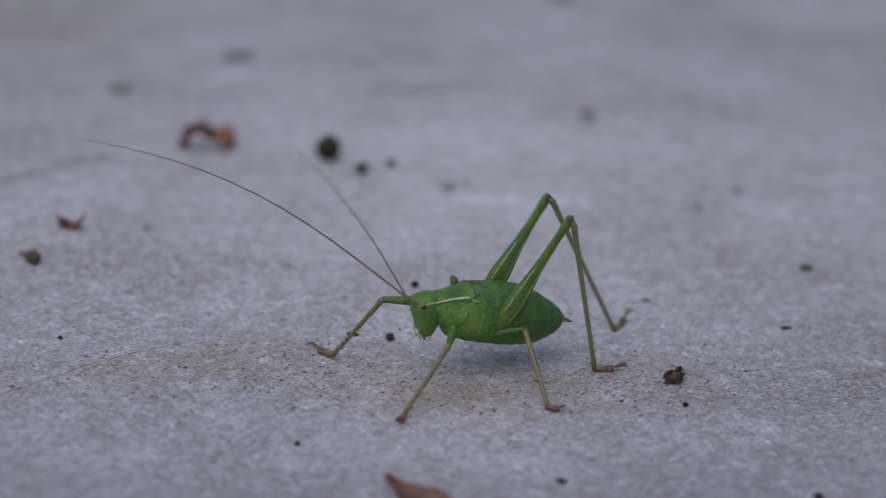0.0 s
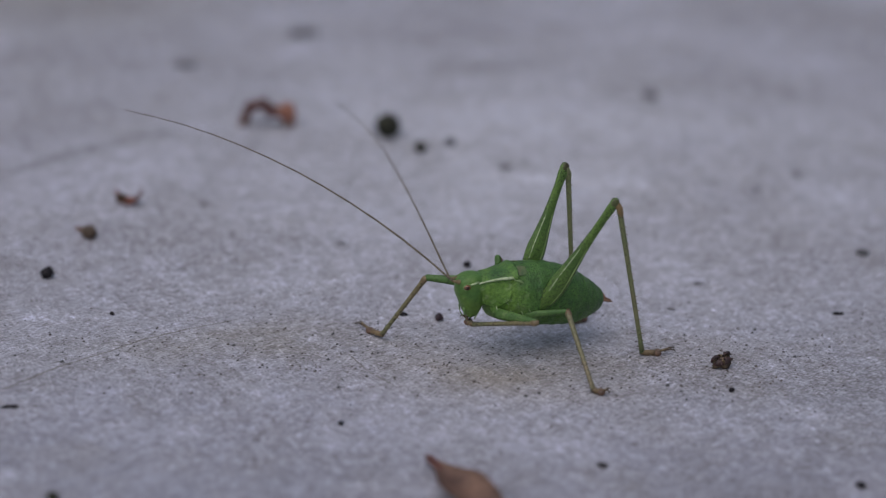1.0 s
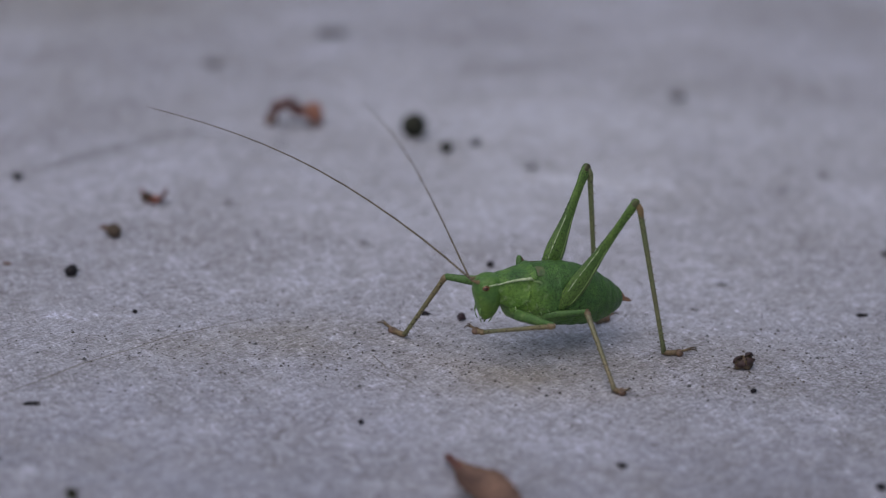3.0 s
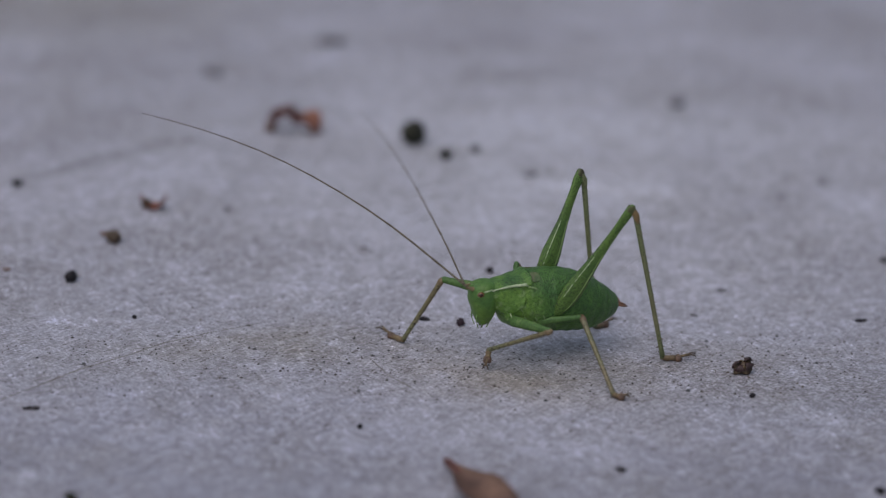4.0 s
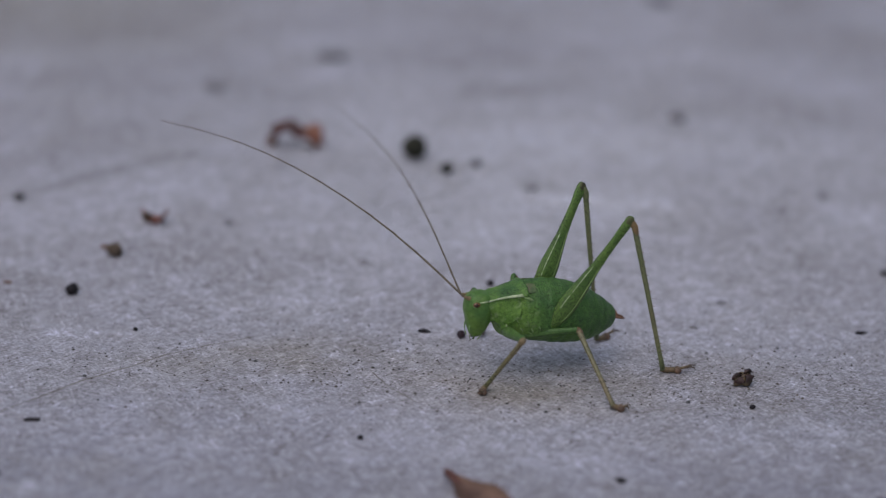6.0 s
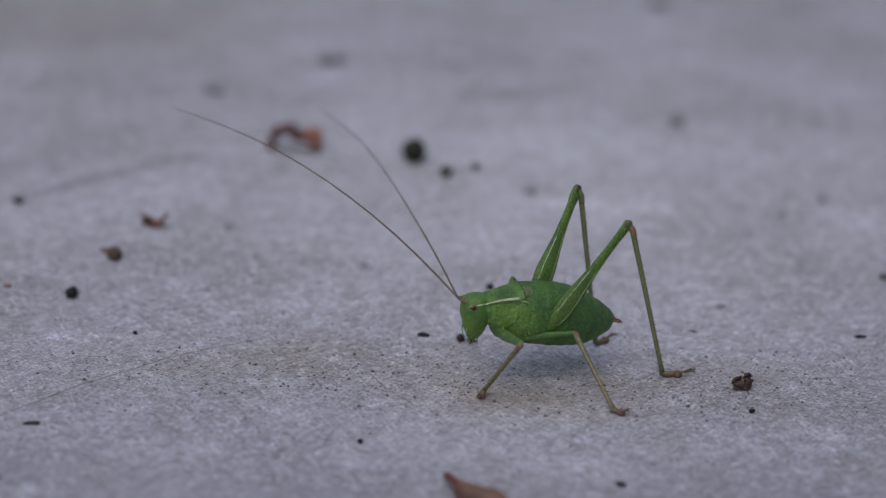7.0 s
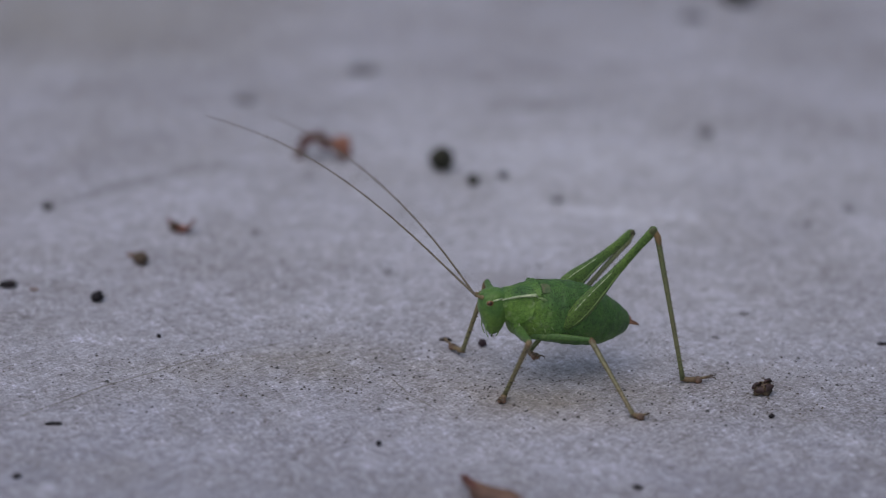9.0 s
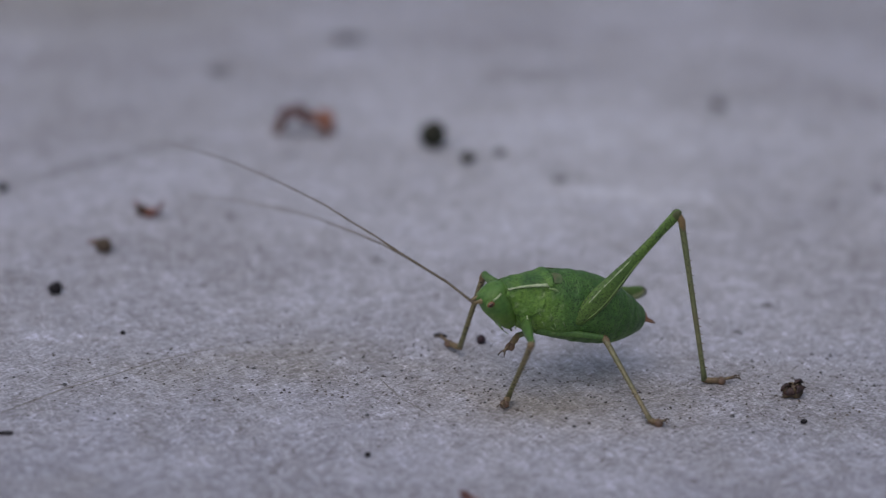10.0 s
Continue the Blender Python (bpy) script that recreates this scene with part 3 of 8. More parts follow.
def tail():
    for side in (1, -1):
        bm = bmesh.new()
        tube(bm, [(-7.35, side * 0.3, -0.35), (-7.8, side * 0.38, -0.4), (-8.3, side * 0.3, -0.5), (-8.65, side * 0.14, -0.56)], [0.17, 0.12, 0.085, 0.05], 10)
        part("cercus", bm, ORANGE, cricket, "short orange-brown tail prong")
    bm = bmesh.new()
    lump(bm, (-7.5, 0, -0.4), 0.44, (0.7, 1, 1.1), 0.35, 2)
    part("tail_plate", bm, ORANGE, cricket)


leg_pieces, feeler_pieces = {}, {}


def leg(key):
    hip, (lf, lt, ls) = LEGS[key]
    hind = "hind" in key
    kind = key.split()[1]
    bm = bmesh.new()
    if hind:
        rows = ((0, 0.24), (0.03, 0.46), (0.08, 0.66), (0.15, 0.82), (0.22, 0.88), (0.29, 0.86), (0.4, 0.70), (0.55, 0.50), (0.7, 0.40), (0.84, 0.37), (0.93, 0.43), (0.99, 0.42), (1.03, 0.2))
        fat = 1.1 if "far" in key else 1.0
        loft(bm, [((lf * u, 0, -0.06), (0, r * 0.6 * fat, 0), (0, 0, r * fat), 0.95) for u, r in rows], 18)
    else:
        rows = ((0, 0.45), (0.1, 0.5), (0.4, 0.45), (0.7, 0.36), (0.9, 0.31), (0.97, 0.33), (1.02, 0.2))
        fat = 1.0 if kind == "front" or key == "far mid" else 0.8
        loft(bm, [((lf * u, 0, 0), (0, r * 0.8 * fat, 0), (0, 0, r * fat), 1) for u, r in rows], 12)
    uneven(bm, 0.02, 0.6, 4.0)
    fe = part(f"{kind}_femur", bm, FEMUR if hind else THIGH, cricket, "green dotted thigh" + (" of the long hind leg" if hind else ""))
    bm = bmesh.new()
    if hind:
        for s in (1, -1):
            ball(bm, (lf * 0.99, s * 0.13, -0.04), 0.36, 1.25, 0.5, 1.0)
        uneven(bm, 0.05, 0.3, 5.0)
    else:
        ball(bm, (lf, 0, 0), 0.31 if key == "far mid" else 0.23, 1, 0.75, 1)
    part("knee", bm, THIGH if key == "far mid" else KNEE if hind else BROWN, fe, "two-lobed olive-brown knee" if hind else "brownish knee joint")
    if hind:
        for s in (1, -1):
            bm = bmesh.new()
            pts, rad = [], []
            for k in range(25):
                u = 0.17 + 0.0165 * k
                edge = float(np.interp(u, (0.14, 0.27, 0.4, 0.55, 0.6), (0.85, 0.87, 0.70, 0.50, 0.46))) * fat
                pts.append((lf * u, s * edge * 0.395, edge * 0.73 - 0.06))
                rad.append((0.034 if 0 < k < 24 else 0.012) + 0.013 * math.sin(k * 2.1))
            tube(bm, pts, rad, 6)
            part("thigh_line", bm, PALE, fe, "pale line along the thigh")
            bm = bmesh.new()
            for k in range(34):
                u = 0.08 + 0.019 * k
                edge = float(np.interp(u, (0.05, 0.14, 0.27, 0.4, 0.55, 0.7, 0.9), (0.64, 0.85, 0.87, 0.70, 0.50, 0.40, 0.40))) * fat
                ball(bm, (lf * u, s * edge * 0.16, edge * 0.93 - 0.06), 0.05 + 0.018 * math.sin(k * 2.3), 1.5, 1, 0.8, 6, 4)
            part("thigh_edge", bm, EDGE, fe, "row of dark spots on the edge of the thigh")
            bm = bmesh.new()
            pts, rad = [], []
            for k in range(15):
                u = 0.07 + 0.038 * k
                edge = float(np.interp(u, (0.03, 0.08, 0.15, 0.22, 0.29, 0.4, 0.55, 0.7), (0.46, 0.66, 0.82, 0.88, 0.86, 0.70, 0.50, 0.40))) * fat
                pts.append((lf * u, s * edge * 0.53, -edge * 0.44 - 0.06))
                rad.append(0.05 if 0 < k < 14 else 0.015)
            tube(bm, pts, rad, 6)
            part("thigh_line", bm, LINE, fe, "yellow-green line along the thigh")
    bm = bmesh.new()
    r0 = 0.25
    rows = ((0, r0), (0.04, r0 * 1.15), (0.1, r0), (0.5, r0 * 0.85), (0.9, r0 * 0.8), (1.0, r0))
    if hind:
        rows = ((0, r0), (0.02, r0 * 1.1), (0.05, r0 * 1.12), (0.1, r0), (0.3, r0 * 0.92), (0.5, r0 * 0.85), (0.7, r0 * 0.82), (0.9, r0 * 0.8), (1.0, r0))

    def bow(u):
        """How far the hind shin stands out from the straight line, rising just below the knee."""
        return 0.3 * min(1, u / 0.05) * (1 - u) if hind else 0.0

    loft(bm, [((lt * u, 0, bow(u)), (0, r * 0.9, 0), (0, 0, r), 1) for u, r in rows], 10)
    ti = part(f"{kind}_tibia", bm, FRONT_TIBIA if kind == "front" else TIBIA if hind else MID_TIBIA, cricket, "thin olive shin" + (" with a row of spines" if hind else ""))
    long = 1.9 if hind else 0.7
    bm = bmesh.new()
    tube(bm, [(q, 0, bow(max(0, q) / lt) + 0.02) for q in (-0.12, 0.15, 0.4 * long, 0.6 * long, 0.8 * long)], [r0 * 0.85, r0 * 1.15, r0 * 1.17, r0 * 1.1, r0 * 0.9], 10)
    part("shin_top", bm, SHIN_TOP if key == "near hind" else TIBIA if hind else BROWN, ti, "orange-brown upper end of the shin" if key == "near hind" else "olive upper end of the shin" if hind else "brown upper end of the shin")
    rng = random.Random(len(key))
    for k in range(34 if hind else 8):
        u = 0.12 + 0.85 * (k + rng.random() * 0.5) / (34 if hind else 8)
        s = 1 if k % 2 else -1
        bm = bmesh.new()
        z = 1 if hind else -1
        tube(bm, [(lt * u, s * 0.08, bow(u) + z * r0 * 0.7), (lt * u + 0.08, s * 0.13, bow(u) + z * (r0 + 0.1))], [0.055, 0.012], 5)
        part("spine", bm, BROWN, ti)
    bm = bmesh.new()
    # two padded joints, then a thin one that lifts to the claws
    for a, b, r in ((-0.06, 0.3, 0.27), (0.22, 0.5, 0.28)):
        tube(bm, [(ls * a, 0, 0.04), (ls * (a * 0.7 + b * 0.3), 0, 0), (ls * (a * 0.2 + b * 0.8), 0, -0.04), (ls * b, 0, 0.0)], [r * 0.7, r * 0.85, r, r * 0.7], 8)
    tube(bm, [(ls * 0.55, 0, 0.1), (ls * 0.75, 0, 0.22), (ls * 0.98, 0, 0.34)], [0.15, 0.11, 0.14], 8)
    uneven(bm, 0.05, 0.3, len(key))
    ta = part(f"{kind}_tarsus", bm, BROWN, cricket, "brown jointed foot")
    bm = bmesh.new()
    for s in (1, -1):
        ball(bm, (ls * 0.58, s * 0.15, -0.02), 0.3, 1.15, 0.75, 0.95, 10, 8)
    uneven(bm, 0.05, 0.25, len(key))
    part("foot_pad", bm, PAD, ta, "red-brown two-lobed foot pad")
    for s in (1, -1):
        bm = bmesh.new()
        tube(bm, [(ls * 0.92, s * 0.06, 0.32), (ls * 1.05, s * 0.17, 0.42), (ls * 1.18, s * 0.26, 0.36), (ls * 1.22, s * 0.28, 0.2)], [0.08, 0.075, 0.05, 0.02], 6)
        part("claw", bm, CLAW, ta)
    leg_pieces[key + " femur"], leg_pieces[key + " tibia"], leg_pieces[key + " tarsus"] = fe, ti, ta
    if not hind:
        bm = bmesh.new()
        hx, hy, hz = hip
        if hz > 0:
            tube(bm, [(hx - 1.6, hy * 0.6, hz - 0.5), (hx - 0.6, hy, hz - 0.3), (hx + 0.1, hy, hz)], [0.6, 0.5, 0.3], 14)
        else:
            tube(bm, [(hx - 0.1, hy * 0.5, hz + 1.0), (hx - 0.05, hy * 0.8, hz + 0.45), (hx, hy * 0.97, hz), (hx, hy, hz - 0.22)], [0.75, 0.58, 0.40, 0.2], 14)
        uneven(bm, 0.06, 0.5, hx)
        cx = part("coxa", bm, BODY, cricket, "mottled green leg base")
        if key == "near front":
            bm = bmesh.new()
            tube(bm, [(hx + 0.22, hy * 1.12, hz + 0.75), (hx + 0.12, hy * 1.22, hz + 0.45), (hx, hy * 1.25, hz + 0.15), (hx - 0.12, hy * 1.25, hz - 0.1)], [0.02, 0.05, 0.05, 0.02], 8)
            part("coxa_line", bm, PALE, cx, "pale cream line on the leg base")


def feeler(side):
    count, step = 12, 34.5 / 12
    feeler_pieces[side] = []
    for k in range(count):
        u, v = k / count, (k + 1) / count
        bm = bmesh.new()
        r = [0.068 * (1 - t) ** 0.8 + 0.028 for t in (u, (u + v) / 2, v)]
        tube(bm, [(0, 0, 0), (step / 2, 0, 0.0), (step * 1.01, 0, 0)], r, 6)
        feeler_pieces[side].append(part("antenna_piece", bm, FEELER, cricket, "thread-thin brown antenna"))


abdomen()
thorax()
head_part = head()
tail()
for key in LEGS:
    leg(key)
feeler("near")
feeler("far")


# ---- what lies on the stone ----
def sheet(bm, rows, thick=0.12):
    """A thin curled sheet with two sides, from rows of points in millimetres."""
    top = [[bm.verts.new(Vector(p) * MM) for p in row] for row in rows]
    low = [[bm.verts.new((Vector(p) + Vector((0.3, 0.2, -1)) * thick) * MM) for p in row] for row in rows]
    nr, nc = len(rows), len(rows[0])
    for i in range(nr - 1):
        for k in range(nc - 1):
            bm.faces.new((top[i][k], top[i][k + 1], top[i + 1][k + 1], top[i + 1][k]))
            bm.faces.new((low[i][k], low[i + 1][k], low[i + 1][k + 1], low[i][k + 1]))
    for i in range(nr - 1):
        for k in (0, nc - 1):
            bm.faces.new((top[i][k], top[i + 1][k], low[i + 1][k], low[i][k]))
    for k in range(nc - 1):
        for i in (0, nr - 1):
            bm.faces.new((top[i][k], low[i][k], low[i][k + 1], top[i][k + 1]))


def placed(ob, x, y, z=0.0, turn=0.0):
    ob.matrix_basis = pose(x * MM, y * MM, z * MM, 0, 0, turn)
    return ob


def husk():
    root = tagged(new("seed_husk"), "split dark brown seed husk lying open on the stone", "seed husk")
    rng = random.Random(4)
    bm = bmesh.new()
    rows = []
    for i in range(13):
        row = []
        for k in range(33):
            w = 2 * math.pi * (k % 32) / 32
            rim = 0.5 + 0.5 * noise.noise((math.cos(w) * 1.7 + 5, math.sin(w) * 1.7, 0.3)) + 0.18 * noise.noise((math.cos(w) * 5, math.sin(w) * 5, 2.0))
            th = rim + (math.pi - rim) * i / 12
            r = 1.0 + 0.42 * noise.noise((math.cos(w) * 1.3, math.sin(w) * 1.3 + 7, th * 1.2)) + 0.14 * noise.noise((math.cos(w) * 4, math.sin(w) * 4, th * 3))
            row.append((1.0 * r * math.sin(th) * math.cos(w), 0.76 * r * math.sin(th) * math.sin(w), 0.46 + 0.52 * r * math.cos(th)))
        rows.append(row)
    sheet(bm, rows, 0.06)
    uneven(bm, 0.12, 0.4, 9.0)
    part("shell", bm, HUSK, root, "dark wrinkled shell")
    for k, (a, lift) in enumerate(((0.5, 0.5), (2.5, 0.4), (3.9, 0.3), (5.2, 0.42))):
        bm = bmesh.new()
        rows = []
        for i in range(5):
            t = i / 4
            rows.append([((1.08 - 0.85 * t) * math.cos(a + s * (0.62 - 0.4 * t)), 0.76 * (1.08 - 0.85 * t) * math.sin(a + s * (0.62 - 0.4 * t)), 0.66 + lift * math.sin(t * 2.6) + 0.1 * rng.random()) for s in (-1, -0.5, 0, 0.5, 1)])
        sheet(bm, rows, 0.05)
        uneven(bm, 0.16, 0.45, k * 3.0)
        part("flap", bm, FLAP, root)
    bm = bmesh.new()
    lump(bm, (0.1, 0.05, 0.55), 0.42, (1, 0.9, 0.7), 0.3, 7)
    part("kernel", bm, OLIVE, root, "pale olive kernel")
    for ob in root.children:
        ob.data.transform(Matrix.Translation((0, 0, 0.00012)) @ Matrix.Rotation(radians(16), 4, "X") @ Matrix.Rotation(radians(-14), 4, "Y") @ Matrix.Scale(0.9, 4))
    return placed(root, 26.0, -24.8, 0.02, 25)


def round_fruit(x, y, r, seed, label):
    root = tagged(new("dry_berry"), label, "berry", "dry berries on the stone")
    bm = bmesh.new()
    lump(bm, (0, 0, r * 0.93), r, (1, 1, 0.96), 0.1, seed, 20, 14)
    part("skin", bm, BERRY, root)
    bm = bmesh.new()
    tube(bm, [(0, 0, r * 1.7), (0.05 * r, 0.02, r * 1.95), (0.2 * r, 0.05, r * 2.1)], [0.25 * r, 0.14 * r, 0.08 * r], 8)
    part("stalk", bm, HUSK, root)
    return placed(root, x, y, 0, seed * 50)


def grain(x, y, r, squash, seed, label, mat, name="seed", category="seed", group="small seeds on the stone"):
    bm = bmesh.new()
    lump(bm, (0, 0, r * squash[2] * 0.85), r, squash, 0.28, seed, 12, 8)
    flat = name == "bark_flake"
    return placed(thing(name, bm, mat, label, category, group, smooth=not flat), x, y, 0, (seed * 67) % 40 - 20 if flat else seed * 67)


def curled_leaf():
    """A curled rust-red leaf: a dark arched half and a paler lifted lobe."""
    root = tagged(new("curled_leaf"), "curled rust-red dead leaf, arched, with a paler lobe", "dead leaf")
    bm = bmesh.new()
    tube(bm, [(-1.3 - 1.35 * math.cos(math.pi * k / 12), 0.25 * math.sin(k), 0.35 + 1.75 * math.sin(math.pi * k / 12) ** 0.8) for k in range(12)],
         [0.5 + 0.16 * math.sin(2.1 * k) for k in range(12)], 10, 1.3)
    part("arched_half", bm, DARK_RED, root, "dark red arched half")
    bm = bmesh.new()
    lump(bm, (1.5, 0, 1.1), 1.1, (0.8, 0.55, 1.1), 0.55, 5, 20, 14)
    part("lifted_lobe", bm, TAN_RED, root, "orange-brown lifted lobe")
    bm = bmesh.new()
    tube(bm, [(0.4, 0.1, 0.15), (0.8, -0.3, 0.1), (1.3, -0.8, 0.1), (1.6, -1.0, 0.1)], [0.14, 0.12, 0.1, 0.06], 8)
    part("leaf_stalk", bm, HUSK, root)
    bm = bmesh.new()
    lump(bm, (-2.65, -0.1, 0.42), 0.62, (0.8, 0.6, 0.75), 0.5, 8, 18, 12)
    part("leaf_edge", bm, TAN, root, "tan crumpled leaf edge")
    for ob in root.children:
        ob.data.transform(Matrix.Scale(1.14, 4))
    return placed(root, -15.9, 29.0, 0, 5)


def cup_bract():
    root = tagged(new("bract"), "small rust-brown cupped bract with raised ends", "bract")
    bm = bmesh.new()
    rows = []
    for i in range(13):
        t = -1 + 2 * i / 12
        wid = 0.75 * (1 - 0.55 * t * t)
        rows.append([(1.3 * t, s * wid, 0.16 + 1.15 * abs(t) ** 2.6 + 0.30 * s * s + 0.1 * math.sin(5 * t + 3 * s)) for s in (-1, -0.6, -0.2, 0.2, 0.6, 1)])
    sheet(bm, rows, 0.14)
    part("cup", bm, RUST, root)
    bm = bmesh.new()
    lump(bm, (-0.75, 0.1, 0.6), 0.5, (1, 0.9, 1), 0.3, 3)
    part("bud", bm, HUSK, root, "dark bud at one end")
    return placed(root, -28.6, 6.3, 0, -4)


def tufted_bud():
    root = tagged(new("plant_bud"), "olive-brown dried bud with a frayed tuft", "bud")
    bm = bmesh.new()
    lump(bm, (0, 0, 0.66), 0.74, (1, 0.85, 0.95), 0.5, 11, 20, 14)
    part("bud_body", bm, OLIVE, root)
    rng = random.Random(8)
    for k in range(7):
        bm = bmesh.new()
        a = math.pi + rng.uniform(-0.6, 0.6)
        ln = rng.uniform(0.5, 1.0)
        tube(bm, [(-0.5, 0, 0.6), (-0.5 + 0.6 * ln * math.cos(a), 0.6 * ln * math.sin(a), 0.75 + 0.2 * rng.random()), (-0.5 + ln * math.cos(a), ln * math.sin(a), 0.7 + 0.6 * rng.random())], [0.09, 0.07, 0.03], 6)
        part("bristle", bm, TAN, root)
    return placed(root, -31.2, -2.2, 0, 10)


def front_leaf():
    """A dry pointed leaf, its tip curled up from the stone."""
    root = tagged(new("dry_leaf"), "dry tan pointed leaf with a darker tip", "dead leaf")
    bm = bmesh.new()
    rows, ln = [], 13.0
    for i in range(25):
        t = i / 24
        wid = 0.28 + 1.62 * min(1, max(0, t - 0.03) / 0.32) ** 1.5 * max(0.0, math.cos(max(0, t - 0.45) / 0.55 * math.pi / 2))
        lift = 0.7 * (1 - t) ** 2 + 0.15
        rows.append([(ln * t, s * wid + 0.25 * math.sin(3 * t), lift + 0.5 * wid * s * s + 0.12 * math.sin(8 * t + 3 * s) * t) for s in (-1, -0.75, -0.5, -0.25, 0, 0.25, 0.5, 0.75, 1)])
    sheet(bm, rows, 0.14)
    part("blade", bm, TAN, root)
    bm = bmesh.new()
    tube(bm, [(-0.1, 0, 0.8), (0.4, 0.02, 0.82), (1.0, 0.06, 0.72), (1.7, 0.12, 0.6), (2.4, 0.18, 0.48)], [0.12, 0.3, 0.34, 0.26, 0.06], 10, 1.1)
    uneven(bm, 0.08, 0.5, 2.0)
    part("leaf_tip", bm, DARK_RED, root, "dark shrivelled leaf tip")
    return placed(root, 0.75, -43.6, 0, -61)


husk()
curled_leaf()
cup_bract()
tufted_bud()
front_leaf()
round_fruit(-3.6, 26.7, 1.32, 1, "round black dry berry on the stone")
round_fruit(-0.1, 22.5, 0.62, 2, "small round black dry berry beside a larger one")
round_fruit(33.4, 95.0, 2.4, 3, "large black dry berry lying far back on the stone")
for x, y, r, sq, k, label in (
        (-33.8, -11.1, 0.66, (1, 0.8, 0.8), 1, "angular black seed lying on stone"),
        (1.75, -17.6, 0.38, (1, 1, 0.95), 2, "round dark purple-brown seed"),
        (26.3, -29.5, 0.28, (1, 0.7, 0.7), 3, "small black seed near the husk"),
        (-6.2, -37.4, 0.27, (1, 0.9, 0.8), 4, "small black seed on pale stone"),
        (14.6, -43.0, 0.42, (1, 0.6, 0.4), 5, "flat black seed on pale stone"),
        (4.4, -5.95, 0.36, (1, 1, 0.8), 6, "small black seed on pale stone"),
        (3.0, 25.0, 0.55, (1, 1, 0.6), 7, "small grey-black seed beside the berries"),
        (25.6, 41.2, 0.85, (1, 0.9, 0.5), 8, "flat dark grey seed on the stone"),
        (-42.8, 11.0, 0.55, (1, 0.9, 0.7), 9, "dark grey seed on pale stone"),
        (-27.0, -18.5, 0.24, (1, 0.8, 0.7), 10, "tiny black seed on pale stone"),
        (-42.5, -8.8, 0.7, (1.3, 0.7, 0.5), 11, "dark flat seed on pale stone"),
        (-34.0, -45.4, 0.4, (1, 0.8, 0.5), 12, "small dark seed on pale stone"),
        (34.5, -45.0, 0.42, (1, 0.8, 0.6), 13, "small dark seed on pale stone")):
    grain(x, y, r, sq, k, label, PURPLE if k == 2 else FAINT if k == 8 else CRUMB if k in (7, 9) else SEED)
for x, y, r, sq, k, label, mat in (
        (-32.9, -36.1, 0.75, (1, 0.35, 0.15), 1, "thin dark flake of bark", SEED),
        (-1.6, -16.8, 0.6, (1, 0.4, 0.3), 2, "thin dark flake of bark", SEED),
        (22.7, -13.9, 0.40, (1, 0.3, 0.25), 3, "small olive-brown flake of dead leaf", FAINT),
        (37.8, -13.9, 0.52, (1, 0.4, 0.3), 4, "dark grey-brown flake of bark", SEED),
        (-40.0, -9.2, 0.42, (1, 0.6, 0.2), 5, "thin brown flake of bark", TAN),
        (-27.3, -50.6, 0.55, (1, 0.9, 0.7), 6, "small dark olive crumb of bark", BERRY),
        (-14.1, 59.0, 1.7, (1, 0.7, 0.25), 7, "faint grey crumb of bark", FAINT),
        (-27.0, 46.8, 1.3, (1, 0.8, 0.22), 8, "faint grey crumb of bark", FAINT),
        (27.1, 86.5, 1.8, (1, 0.7, 0.2), 9, "large grey-brown crumb of bark", CRUMB),
        (8.7, 18.8, 0.7, (1, 0.8, 0.3), 10, "small grey-brown crumb of bark", FAINT),
        (34.2, 15.0, 0.5, (1, 0.9, 0.25), 11, "small grey crumb of bark", FAINT),
        (38.8, 19.3, 0.6, (1, 0.8, 0.25), 12, "small grey crumb of bark", FAINT),
        (25.8, -8.2, 0.5, (1, 0.7, 0.15), 13, "small olive-grey crumb of moss", FAINT),
        (42.3, -0.4, 0.6, (1, 0.8, 0.5), 14, "small dark crumb of bark", CRUMB),
        (-7.5, -1.7, 0.4, (1, 0.8, 0.3), 15, "small grey crumb of bark", FAINT),
        (-17.4, 23.2, 0.55, (1, 0.7, 0.15), 16, "small grey-brown crumb of bark", FAINT),
        (-21.3, 6.6, 0.42, (1, 0.8, 0.2), 17, "small olive-grey crumb of moss", FAINT)):
    grain(x, y, r, sq, k, label, mat, "bark_flake", "bark flake", "flakes on the stone")


def chip(bm, x, y, r, rng=random.Random(5)):
    """A tiny low crumb with a ragged outline."""
    a, e, mid = rng.random() * 6.3, rng.uniform(0.5, 1), Vector((x, y, 0))
    u, v = Vector((math.cos(a), math.sin(a), 0)), Vector((-math.sin(a), math.cos(a), 0))
    ring = [bm.verts.new((mid + (u * math.cos(w) + v * math.sin(w) * e) * r * rng.uniform(0.8, 1.2)) * MM) for w in (0, 1.05, 2.1, 3.14, 4.19, 5.24)]
    tip = bm.verts.new((mid + Vector((0.2 * r, 0, r * 0.9))) * MM)
    for i in range(6):
        bm.faces.new((ring[i], ring[(i + 1) % 6], tip))


